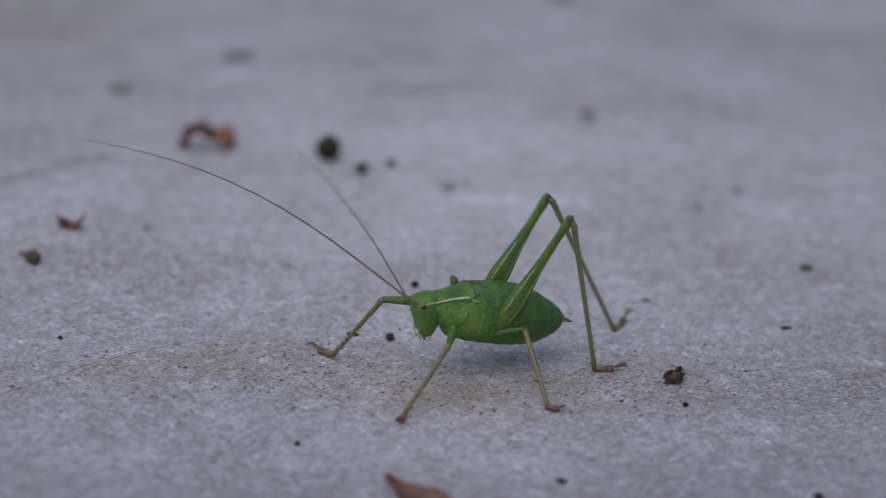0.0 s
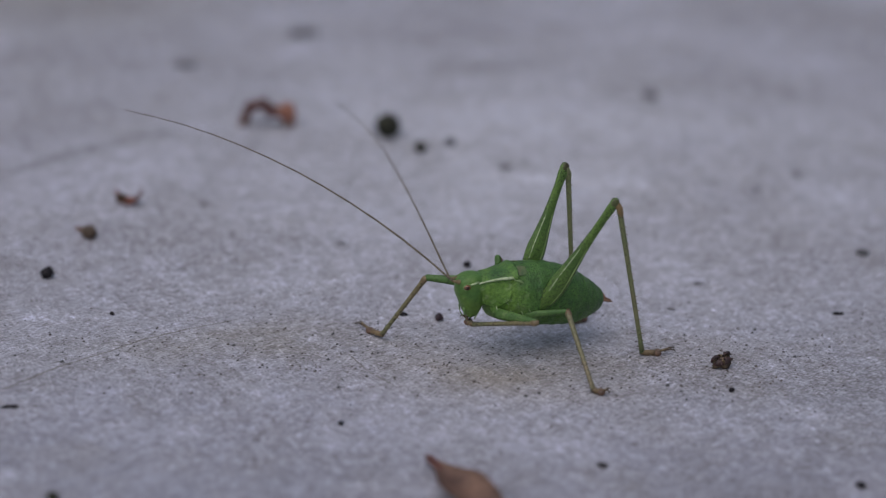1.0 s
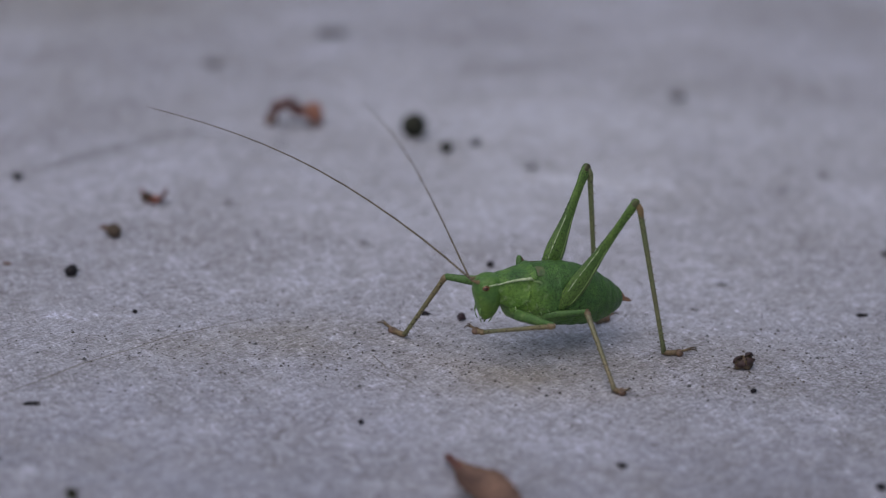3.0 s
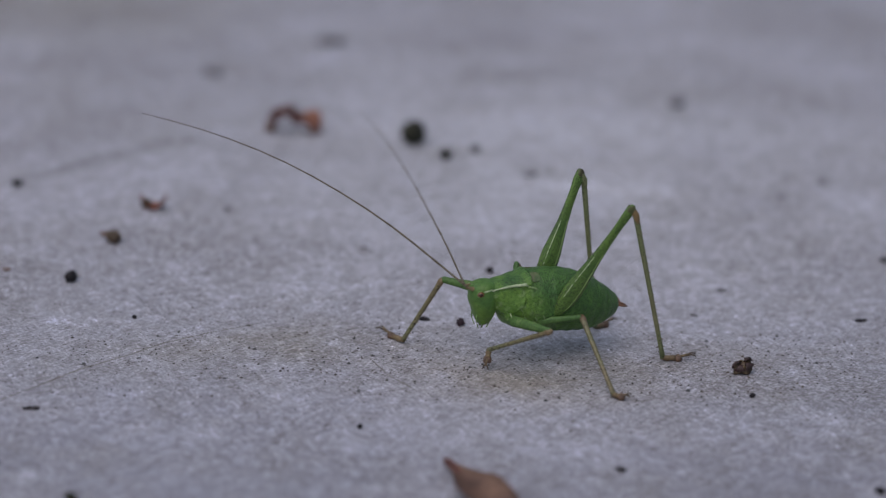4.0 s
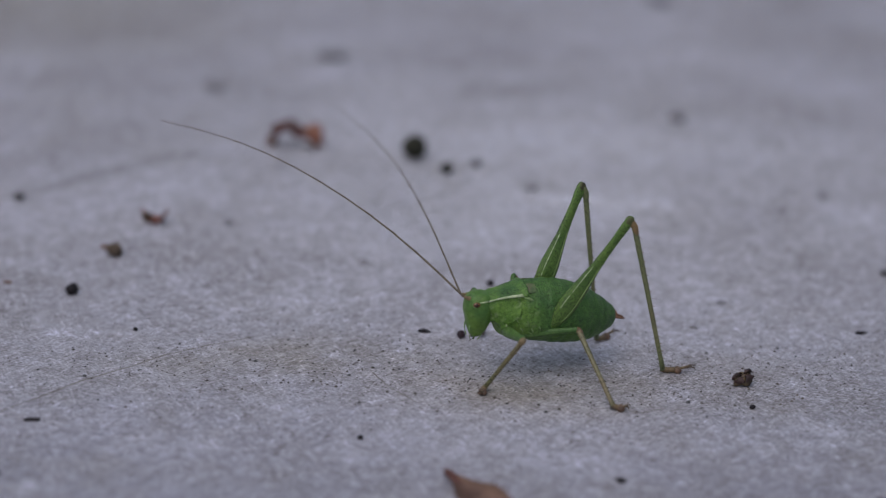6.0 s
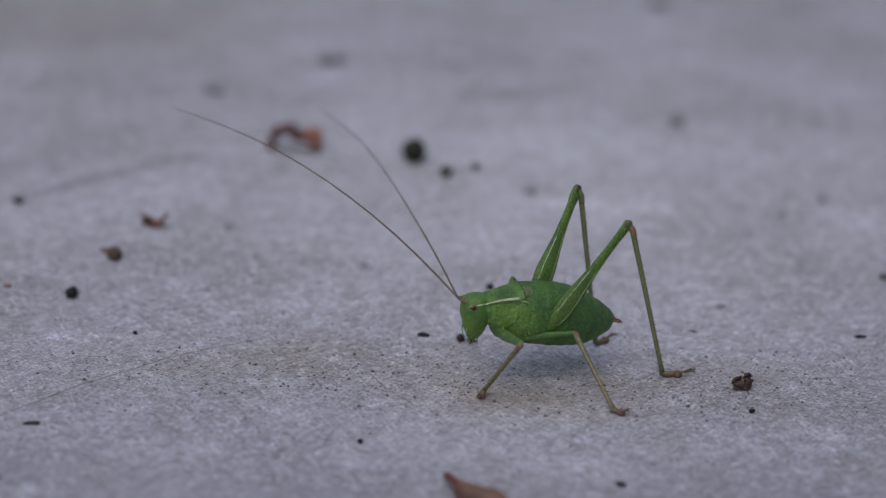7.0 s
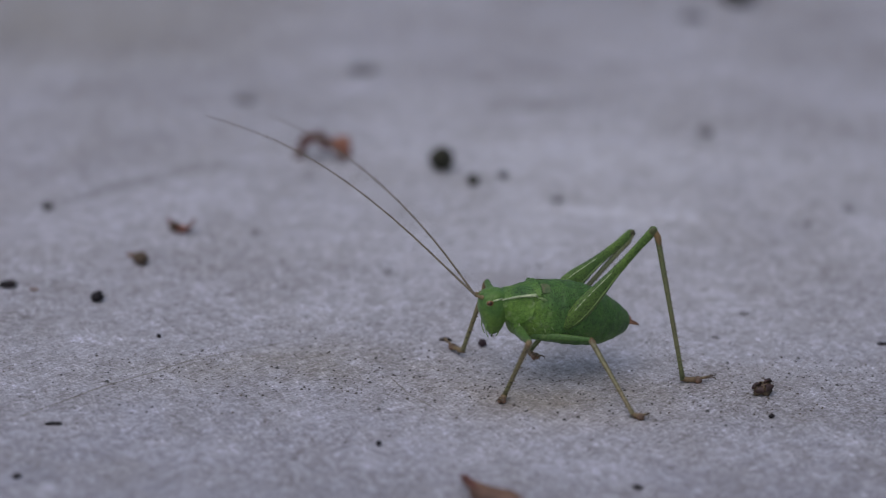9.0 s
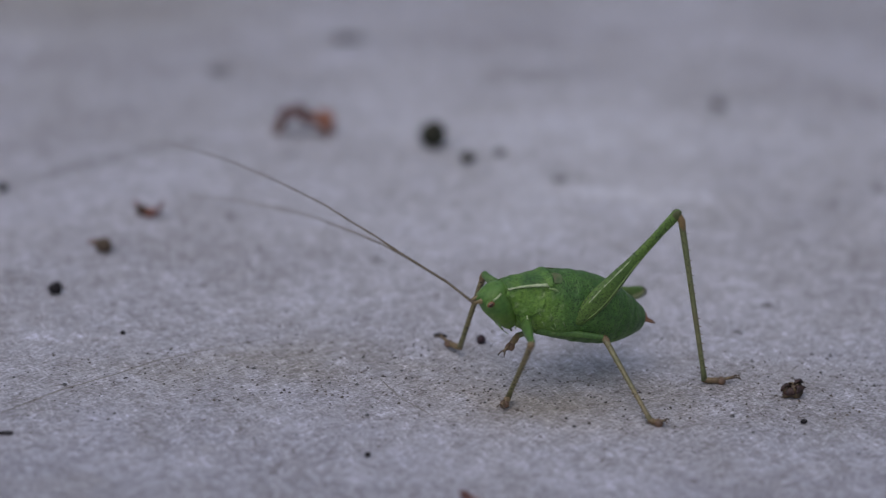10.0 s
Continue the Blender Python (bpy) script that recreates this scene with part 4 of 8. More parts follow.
def grit():
    """Dark crumbs that can be told apart."""
    bm = bmesh.new()
    for x, y, r in (
            (-18.2, -22.6, 0.11), (-15.9, -23.8, 0.20), (-16.5, -27.1, 0.12), (-14.6, -27.9, 0.12), (-13.4, -19.2, 0.12), (-11.5, -17.7, 0.10), (-8.8, -19.0, 0.10), (-7.5, -21.0, 0.22),
            (-6.0, -21.3, 0.11), (-11.5, -23.2, 0.11), (-9.8, -25.8, 0.14), (-7.7, -25.9, 0.20), (-4.4, -23.2, 0.13), (-3.5, -24.4, 0.12), (-6.3, -29.6, 0.13), (-6.6, -30.9, 0.18),
            (-14.8, -32.0, 0.12), (-11.6, -34.6, 0.13), (-2.4, -19.4, 0.12), (-1.9, -21.1, 0.13), (-20.0, -34.2, 0.13), (-8.9, -37.2, 0.10), (-17.9, -29.5, 0.13),
            ):
        chip(bm, x, y, r * 1.05)
    for x, y, r in (
            (-1.4, -25.1, 0.12), (3.5, -20.1, 0.11), (2.6, -25.8, 0.17), (1.7, -26.9, 0.13), (2.2, -28.1, 0.12), (8.0, -24.1, 0.13), (13.7, -22.1, 0.13), (10.6, -26.5, 0.13),
            (5.7, -30.2, 0.14), (8.9, -31.5, 0.19), (14.9, -21.5, 0.13), (14.0, -25.1, 0.12), (5.2, -31.8, 0.14), (18.2, -23.7, 0.13), (18.2, -26.6, 0.11), (20.8, -26.4, 0.11),
            (21.1, -27.8, 0.11), (21.0, -28.8, 0.23), (23.4, -19.1, 0.20), (23.3, -19.9, 0.12), (24.4, -21.8, 0.11), (27.8, -27.2, 0.12), (31.2, -18.4, 0.12), (29.8, -17.6, 0.19),
            ):
        chip(bm, x, y, r * 1.05)
    for x, y, r in (
            (32.0, -22.7, 0.12), (32.6, -22.7, 0.21), (27.7, -18.3, 0.13), (22.0, -29.8, 0.13), (22.3, -31.3, 0.14), (35.2, -28.8, 0.13), (29.8, -34.1, 0.14), (25.2, -29.5, 0.13),
            (24.5, -27.4, 0.11), (28.9, -26.7, 0.13), (-22.8, -21.0, 0.14), (-24.5, -21.9, 0.13), (-34.5, -28.4, 0.12), (-34.1, -26.9, 0.13), (-31.3, -25.0, 0.11), (-30.0, -27.8, 0.22),
            (-20.4, -29.3, 0.12), (-19.3, -25.1, 0.11), (-21.2, -26.0, 0.10), (-19.5, -32.9, 0.13), (-28.2, -32.1, 0.14), (-27.0, -32.2, 0.11), (-22.5, -30.7, 0.13), (-31.9, -22.4, 0.12),
            ):
        chip(bm, x, y, r * 1.05)
    return thing("dark_grit", bm, CRUMB, "scattered small black crumbs on pale stone", "grit", kind="stuff", smooth=False)


def specks():
    """Countless tiny dark grains strewn over the stone."""
    rng = random.Random(21)
    bm = bmesh.new()
    for k in range(2900):
        chip(bm, rng.uniform(-55, 55), rng.gauss(-22, 11), min(0.03 + rng.expovariate(1 / 0.024), 0.13), rng)
    for x, y, spread, count in ((-8, -21, 7, 150), (-18, -25, 7, 150), (10, -27, 8, 190), (22, -25, 7, 130), (31, -21, 5, 130), (-2, -27, 6, 110), (-30, -27, 7, 100)):
        for k in range(count):
            chip(bm, rng.gauss(x, spread), rng.gauss(y, spread * 0.55), min(0.045 + rng.expovariate(1 / 0.035), 0.17), rng)
    return thing("dark_specks", bm, SPECK, "tiny dark grains strewn over pale stone", "grit", kind="stuff", smooth=False)


def ribbon(name, pts, width, mat, label, category, seed):
    """A thin uneven mark that lies on the stone."""
    rng = random.Random(seed)
    bm = bmesh.new()
    pts = [Vector((*p, 0)) for p in pts]
    line = []
    for a, b in zip(pts, pts[1:]):
        line += [a.lerp(b, k / 12) for k in range(12)]
    line.append(pts[-1])
    prev = None
    for i, p in enumerate(line):
        d = (line[min(i + 1, len(line) - 1)] - line[max(i - 1, 0)]).normalized()
        side = Vector((-d.y, d.x, 0))
        w = width * rng.uniform(0.55, 1.2) * min(1, 0.25 + i / 6, 0.25 + (len(line) - 1 - i) / 6)
        p = p + side * rng.uniform(-0.25, 0.25) * width
        row = [bm.verts.new((p + side * w * s + Vector((0, 0, z))) * MM) for s, z in ((-0.5, 0.003), (0, 0.014), (0.5, 0.003))]
        if prev:
            for k in range(2):
                bm.faces.new((prev[k], prev[k + 1], row[k + 1], row[k]))
        prev = row
    return thing(name, bm, mat, label, category, kind="structure")


grit()
specks()
ribbon("scratch", [(-37, -36), (-34.3, -33.2), (-30.2, -28.8), (-26, -25.3), (-23.8, -23.2), (-20, -20.8), (-15.5, -18.4)], 0.2, SCRATCH, "thin brown scratch in the stone", "scratch", 1)
ribbon("scratch", [(-6, -24.7), (-4.2, -27.9), (-1.8, -30.5)], 0.16, SCRATCH, "short faint scratch in the stone", "scratch", 2)


def motions():
    walk(cricket, [
        (0, pose(0.009511, -0.022330, 0.005254, -0.05, -10.66, -161.03)),
        (0.5, pose(0.008991, -0.022197, 0.005288, -0.10, -11.05, -158.75)),
        (1, pose(0.009038, -0.022104, 0.005322, -0.09, -11.40, -157.44)),
        (1.5, pose(0.009040, -0.022109, 0.005345, -0.06, -10.92, -157.02)),
        (2, pose(0.008880, -0.022232, 0.005335, -0.06, -11.04, -156.48)),
        (2.5, pose(0.008864, -0.022276, 0.005370, -0.04, -10.93, -156.40)),
        (4, pose(0.008448, -0.022523, 0.005358, -0.08, -10.27, -156.87)),
        (4.5, pose(0.008300, -0.022636, 0.005410, -0.07, -10.17, -156.83)),
        (5, pose(0.008044, -0.022870, 0.005439, -0.16, -10.10, -156.36)),
        (5.5, pose(0.008164, -0.022940, 0.005549, -0.17, -10.19, -156.84)),
        (7, pose(0.007881, -0.023013, 0.005678, -0.18, -10.32, -158.62)),
        (7.5, pose(0.007839, -0.023059, 0.005800, -0.23, -10.75, -158.43)),
        (8, pose(0.007798, -0.023201, 0.005898, -0.02, -11.02, -158.72)),
        (8.5, pose(0.007716, -0.023220, 0.006020, -0.10, -11.56, -158.63)),
        (9, pose(0.007540, -0.022937, 0.006236, 0.08, -12.40, -158.69)),
        (9.5, pose(0.007565, -0.023155, 0.006279, 0.26, -12.41, -158.65)),
        (10, pose(0.007738, -0.023475, 0.006555, 1.06, -15.54, -157.32)),
    ])
    walk(head_part, [
        (0, pose(0.005800, 0.000000, 0.000400, 0.00, 3.00, 0.00)),
        (0.5, pose(0.005800, 0.000000, 0.000400, 0.00, 4.00, 0.00)),
        (1, pose(0.005800, 0.000000, 0.000400, 0.00, 7.00, 0.00)),
        (1.5, pose(0.005800, 0.000000, 0.000400, 0.00, 2.00, 0.00)),
        (2.5, pose(0.005800, 0.000000, 0.000400, 0.00, -1.00, 0.00)),
        (4, pose(0.005800, 0.000000, 0.000400, 0.00, 3.00, 0.00)),
        (4.5, pose(0.005800, 0.000000, 0.000400, 0.00, 1.00, 0.00)),
        (5.5, pose(0.005800, 0.000000, 0.000400, 0.00, -4.00, 0.00)),
        (7, pose(0.005800, 0.000000, 0.000400, 0.00, -2.00, 0.00)),
        (7.5, pose(0.005800, 0.000000, 0.000400, 0.00, 0.00, 0.00)),
        (8, pose(0.005800, 0.000000, 0.000400, 0.00, 2.00, 0.00)),
        (9, pose(0.005800, 0.000000, 0.000400, 0.00, 5.00, 0.00)),
        (9.5, pose(0.005850, 0.000000, 0.000300, 0.00, 4.00, 0.00)),
        (9.6, pose(0.005850, 0.000000, 0.000250, 0.00, 6.00, 0.00)),
        (9.8, pose(0.005820, 0.000000, 0.000050, 0.00, 16.00, 0.00)),
        (9.9, pose(0.005900, 0.000000, -0.000200, 0.00, 25.00, 0.00)),
        (10, pose(0.005970, 0.000000, -0.000400, 0.00, 36.00, 0.00)),
    ])
    walk(leg_pieces['near hind femur'], [
        (0, pose(-0.000450, 0.002300, -0.000798, 9.17, -70.06, 168.87)),
        (0.5, pose(-0.000450, 0.002300, -0.000798, 12.73, -69.50, 164.51)),
        (1, pose(-0.000450, 0.002300, -0.000798, 15.38, -69.79, 161.30)),
        (1.5, pose(-0.000450, 0.002300, -0.000798, 14.96, -69.26, 161.76)),
        (2, pose(-0.000450, 0.002300, -0.000798, 17.19, -69.13, 159.02)),
        (2.5, pose(-0.000450, 0.002300, -0.000798, 16.23, -68.91, 160.17)),
        (4, pose(-0.000450, 0.002300, -0.000798, 14.07, -67.78, 162.70)),
        (4.5, pose(-0.000450, 0.002300, -0.000798, 11.71, -67.26, 165.57)),
        (5, pose(-0.000450, 0.002300, -0.000798, 10.24, -66.48, 167.33)),
        (5.5, pose(-0.000450, 0.002300, -0.000798, 9.31, -66.11, 168.47)),
        (7, pose(-0.000450, 0.002300, -0.000798, 5.27, -64.83, 173.44)),
        (7.5, pose(-0.000450, 0.002300, -0.000798, 5.06, -64.62, 173.70)),
        (8, pose(-0.000450, 0.002300, -0.000798, 6.23, -63.90, 172.21)),
        (8.5, pose(-0.000450, 0.002300, -0.000798, 5.69, -63.66, 172.88)),
        (9, pose(-0.000450, 0.002300, -0.000798, 12.40, -62.67, 164.40)),
        (9.5, pose(-0.000450, 0.002300, -0.000798, 11.84, -62.18, 165.09)),
        (10, pose(-0.000450, 0.002300, -0.000798, 10.49, -63.66, 166.86)),
    ])
    walk(leg_pieces['near hind tibia'], [
        (0, pose(-0.004273, 0.003052, 0.009942, -9.98, 67.26, 169.41)),
        (0.5, pose(-0.004306, 0.003369, 0.009904, -13.02, 65.87, 166.53)),
        (1, pose(-0.004189, 0.003566, 0.009924, -13.95, 66.03, 165.64)),
        (1.5, pose(-0.004292, 0.003567, 0.009887, -14.98, 66.69, 164.64)),
        (2, pose(-0.004251, 0.003758, 0.009878, -12.99, 66.09, 166.56)),
        (2.5, pose(-0.004317, 0.003695, 0.009862, -13.54, 66.29, 166.03)),
        (4, pose(-0.004576, 0.003585, 0.009779, -12.89, 65.48, 166.66)),
        (4.5, pose(-0.004727, 0.003401, 0.009740, -14.34, 65.29, 165.29)),
        (5, pose(-0.004898, 0.003300, 0.009678, -14.89, 64.71, 164.78)),
        (5.5, pose(-0.004984, 0.003225, 0.009648, -14.05, 65.31, 165.56)),
        (7, pose(-0.005277, 0.002855, 0.009543, -14.62, 64.54, 165.03)),
        (7.5, pose(-0.005318, 0.002838, 0.009524, -14.84, 64.36, 164.84)),
        (8, pose(-0.005431, 0.002981, 0.009462, -11.73, 64.51, 167.78)),
        (8.5, pose(-0.005480, 0.002929, 0.009441, -12.53, 64.13, 167.03)),
        (9, pose(-0.005503, 0.003711, 0.009352, -7.93, 63.88, 171.37)),
        (9.5, pose(-0.005603, 0.003672, 0.009307, -6.52, 64.03, 172.70)),
        (10, pose(-0.005386, 0.003453, 0.009441, -6.89, 62.48, 172.34)),
    ])
    walk(leg_pieces['near hind tarsus'], [
        (0, pose(-0.009704, 0.004067, -0.003243, 2.11, -8.99, 168.26)),
        (0.5, pose(-0.009993, 0.004731, -0.003151, 2.57, -9.14, 165.96)),
        (1, pose(-0.009820, 0.005007, -0.003150, 2.90, -9.09, 164.75)),
        (1.5, pose(-0.009752, 0.005067, -0.003256, 2.85, -8.47, 164.46)),
        (2, pose(-0.009887, 0.005104, -0.003192, 2.95, -8.55, 164.11)),
        (2.5, pose(-0.009897, 0.005083, -0.003231, 2.92, -8.45, 164.24)),
        (4, pose(-0.010349, 0.004953, -0.003225, 2.62, -7.14, 164.72)),
        (4.5, pose(-0.010510, 0.004919, -0.003251, 2.61, -6.48, 164.65)),
        (5, pose(-0.010794, 0.004904, -0.003251, 2.60, -6.65, 164.11)),
        (5.5, pose(-0.010767, 0.004714, -0.003343, 2.55, -6.48, 164.51)),
        (7, pose(-0.011220, 0.004444, -0.003375, 2.29, -6.78, 166.19)),
        (7.5, pose(-0.011294, 0.004457, -0.003376, 2.40, -6.58, 165.85)),
        (8, pose(-0.011443, 0.004283, -0.003443, 2.64, -7.34, 165.99)),
        (8.5, pose(-0.011561, 0.004330, -0.003426, 2.70, -7.56, 165.95)),
        (9, pose(-0.011719, 0.004654, -0.003467, 3.03, -8.00, 166.15)),
        (9.5, pose(-0.011802, 0.004467, -0.003525, 3.20, -8.42, 166.13)),
        (10, pose(-0.011929, 0.004333, -0.003232, 5.10, -10.89, 164.51)),
    ])
    walk(leg_pieces['near mid femur'], [
        (0, pose(0.002053, 0.001336, -0.002013, 0.00, -19.45, 159.26)),
        (0.5, pose(0.002053, 0.001336, -0.002013, -0.00, -18.87, 154.71)),
        (1, pose(0.002053, 0.001336, -0.002013, 0.00, -20.18, 151.27)),
        (1.5, pose(0.002053, 0.001336, -0.002013, 0.00, -20.20, 150.56)),
        (2, pose(0.002053, 0.001336, -0.002013, -0.00, -19.85, 151.59)),
        (2.5, pose(0.002053, 0.001336, -0.002013, -0.00, -19.89, 151.61)),
        (4, pose(0.002053, 0.001336, -0.002013, 0.00, -19.66, 152.87)),
        (4.5, pose(0.002053, 0.001336, -0.002013, -0.00, -18.42, 154.13)),
        (5, pose(0.002053, 0.001336, -0.002013, 0.00, -18.47, 154.73)),
        (5.5, pose(0.002053, 0.001336, -0.002013, 0.00, -17.24, 156.88)),
        (7, pose(0.002053, 0.001336, -0.002013, 0.00, -17.80, 154.67)),
        (7.5, pose(0.002053, 0.001336, -0.002013, -0.00, -16.88, 154.75)),
        (8, pose(0.002053, 0.001336, -0.002013, 0.00, -17.04, 154.98)),
        (8.5, pose(0.002053, 0.001336, -0.002013, -0.00, -16.58, 153.60)),
        (9, pose(0.002053, 0.001336, -0.002013, 0.00, -10.88, 152.74)),
        (9.5, pose(0.002053, 0.001336, -0.002013, 0.00, -10.14, 155.89)),
        (10, pose(0.002053, 0.001336, -0.002013, 0.00, -7.11, 161.71)),
    ])
    walk(leg_pieces['near mid tibia'], [
        (0, pose(-0.002587, 0.003093, -0.000261, -83.23, 33.22, 93.63)),
        (0.5, pose(-0.002449, 0.003463, -0.000312, -82.04, 32.68, 95.70)),
        (1, pose(-0.002278, 0.003709, -0.000198, -82.42, 34.43, 95.01)),
        (1.5, pose(-0.002247, 0.003763, -0.000197, -82.74, 35.03, 94.46)),
        (2, pose(-0.002300, 0.003690, -0.000227, -82.45, 34.42, 94.95)),
        (2.5, pose(-0.002300, 0.003688, -0.000223, -82.33, 34.81, 95.15)),
        (4, pose(-0.002357, 0.003595, -0.000243, -79.98, 33.86, 99.09)),
        (4.5, pose(-0.002439, 0.003514, -0.000350, -79.57, 33.14, 99.87)),
        (5, pose(-0.002460, 0.003466, -0.000346, -78.36, 32.96, 101.92)),
        (5.5, pose(-0.002569, 0.003309, -0.000454, -78.81, 32.92, 101.18)),
        (7, pose(-0.002475, 0.003479, -0.000405, -74.63, 33.49, 107.84)),
        (7.5, pose(-0.002501, 0.003483, -0.000485, -74.30, 33.43, 108.38)),
        (8, pose(-0.002505, 0.003463, -0.000471, -72.89, 34.30, 110.28)),
        (8.5, pose(-0.002464, 0.003578, -0.000512, -71.63, 34.38, 112.14)),
        (9, pose(-0.002540, 0.003702, -0.001020, -72.24, 31.28, 112.46)),
        (9.5, pose(-0.002674, 0.003452, -0.001087, -72.67, 31.28, 111.77)),
        (10, pose(-0.002904, 0.002974, -0.001362, -73.87, 30.35, 110.25)),
    ])
    walk(leg_pieces['near mid tarsus'], [
        (0, pose(-0.002992, 0.009477, -0.004449, 5.91, -2.52, 146.16)),
        (0.5, pose(-0.003088, 0.009866, -0.004440, 6.46, -2.57, 143.80)),
        (1, pose(-0.002828, 0.009984, -0.004517, 6.85, -2.92, 142.71)),
        (1.5, pose(-0.002733, 0.009996, -0.004579, 6.64, -2.54, 142.36)),
        (2, pose(-0.002843, 0.009966, -0.004544, 6.76, -2.76, 142.00)),
        (2.5, pose(-0.002862, 0.009931, -0.004582, 6.73, -2.69, 141.91)),
        (4, pose(-0.003358, 0.009853, -0.004496, 6.24, -2.21, 142.26)),
        (4.5, pose(-0.003535, 0.009812, -0.004523, 6.20, -2.16, 142.12)),
        (5, pose(-0.003782, 0.009728, -0.004497, 6.20, -1.93, 141.31)),
        (5.5, pose(-0.003811, 0.009594, -0.004601, 6.22, -2.02, 141.55)),
        (7, pose(-0.004420, 0.009523, -0.004606, 6.14, -1.81, 142.68)),
        (7.5, pose(-0.004503, 0.009511, -0.004678, 6.43, -2.13, 142.22)),
        (8, pose(-0.004682, 0.009354, -0.004756, 6.77, -2.04, 142.15)),
        (8.5, pose(-0.004826, 0.009385, -0.004802, 7.08, -2.56, 141.87)),
        (9, pose(-0.005025, 0.009712, -0.004972, 7.69, -3.82, 142.07)),
        (9.5, pose(-0.005088, 0.009494, -0.005040, 7.88, -3.77, 141.75)),
        (10, pose(-0.005182, 0.009147, -0.005215, 10.79, -5.40, 139.88)),
    ])
    walk(leg_pieces['near front femur'], [
        (0, pose(0.003282, 0.001600, -0.001592, 0.00, -6.79, 62.27)),
        (0.2, pose(0.003282, 0.001600, -0.001592, -0.00, -7.54, 61.01)),
        (0.5, pose(0.003282, 0.001600, -0.001592, 0.00, -14.90, 69.24)),
        (0.6, pose(0.003282, 0.001600, -0.001592, 0.00, -24.16, 84.23)),
        (0.7, pose(0.003282, 0.001600, -0.001592, 0.00, -12.27, 84.05)),
        (0.8, pose(0.003282, 0.001600, -0.001592, -0.00, -11.80, 91.13)),
        (1, pose(0.003282, 0.001600, -0.001592, 0.00, -13.57, 111.41)),
        (1.5, pose(0.003282, 0.001600, -0.001592, 0.00, -12.73, 106.80)),
        (1.7, pose(0.003282, 0.001600, -0.001592, 0.00, -11.65, 109.79)),
        (1.8, pose(0.003282, 0.001600, -0.001592, 0.00, -13.29, 107.84)),
        (2, pose(0.003282, 0.001600, -0.001592, 0.00, -10.78, 102.63)),
        (2.2, pose(0.003282, 0.001600, -0.001592, -0.00, -2.46, 100.16)),
        (2.5, pose(0.003282, 0.001600, -0.001592, 0.00, -9.53, 104.25)),
        (2.7, pose(0.003282, 0.001600, -0.001592, 0.00, -11.43, 106.46)),
        (3.8, pose(0.003282, 0.001600, -0.001592, 0.00, -9.60, 110.43)),
        (4, pose(0.003282, 0.001600, -0.001592, 0.00, -11.29, 111.46)),
        (4.5, pose(0.003282, 0.001600, -0.001592, -0.00, -10.69, 93.99)),
        (4.7, pose(0.003282, 0.001600, -0.001592, 0.00, -13.04, 90.80)),
        (5, pose(0.003282, 0.001600, -0.001592, -0.00, -13.56, 86.16)),
        (5.5, pose(0.003282, 0.001600, -0.001592, 0.00, -12.63, 83.87)),
        (5.7, pose(0.003282, 0.001600, -0.001592, -0.00, -13.95, 83.08)),
        (6.8, pose(0.003282, 0.001600, -0.001592, 0.00, -15.10, 83.95)),
        (7, pose(0.003282, 0.001600, -0.001592, 0.00, -13.72, 85.38)),
        (7.5, pose(0.003282, 0.001600, -0.001592, 0.00, -13.09, 83.54)),
        (8, pose(0.003282, 0.001600, -0.001592, 0.00, -13.83, 76.78)),
        (8.5, pose(0.003282, 0.001600, -0.001592, 0.00, -13.05, 75.88)),
        (9, pose(0.003282, 0.001600, -0.001592, 0.00, -9.74, 77.93)),
        (9.5, pose(0.003282, 0.001600, -0.001592, 0.00, -9.39, 75.10)),
        (10, pose(0.003282, 0.001600, -0.001592, 0.00, -1.11, 71.54)),
    ])
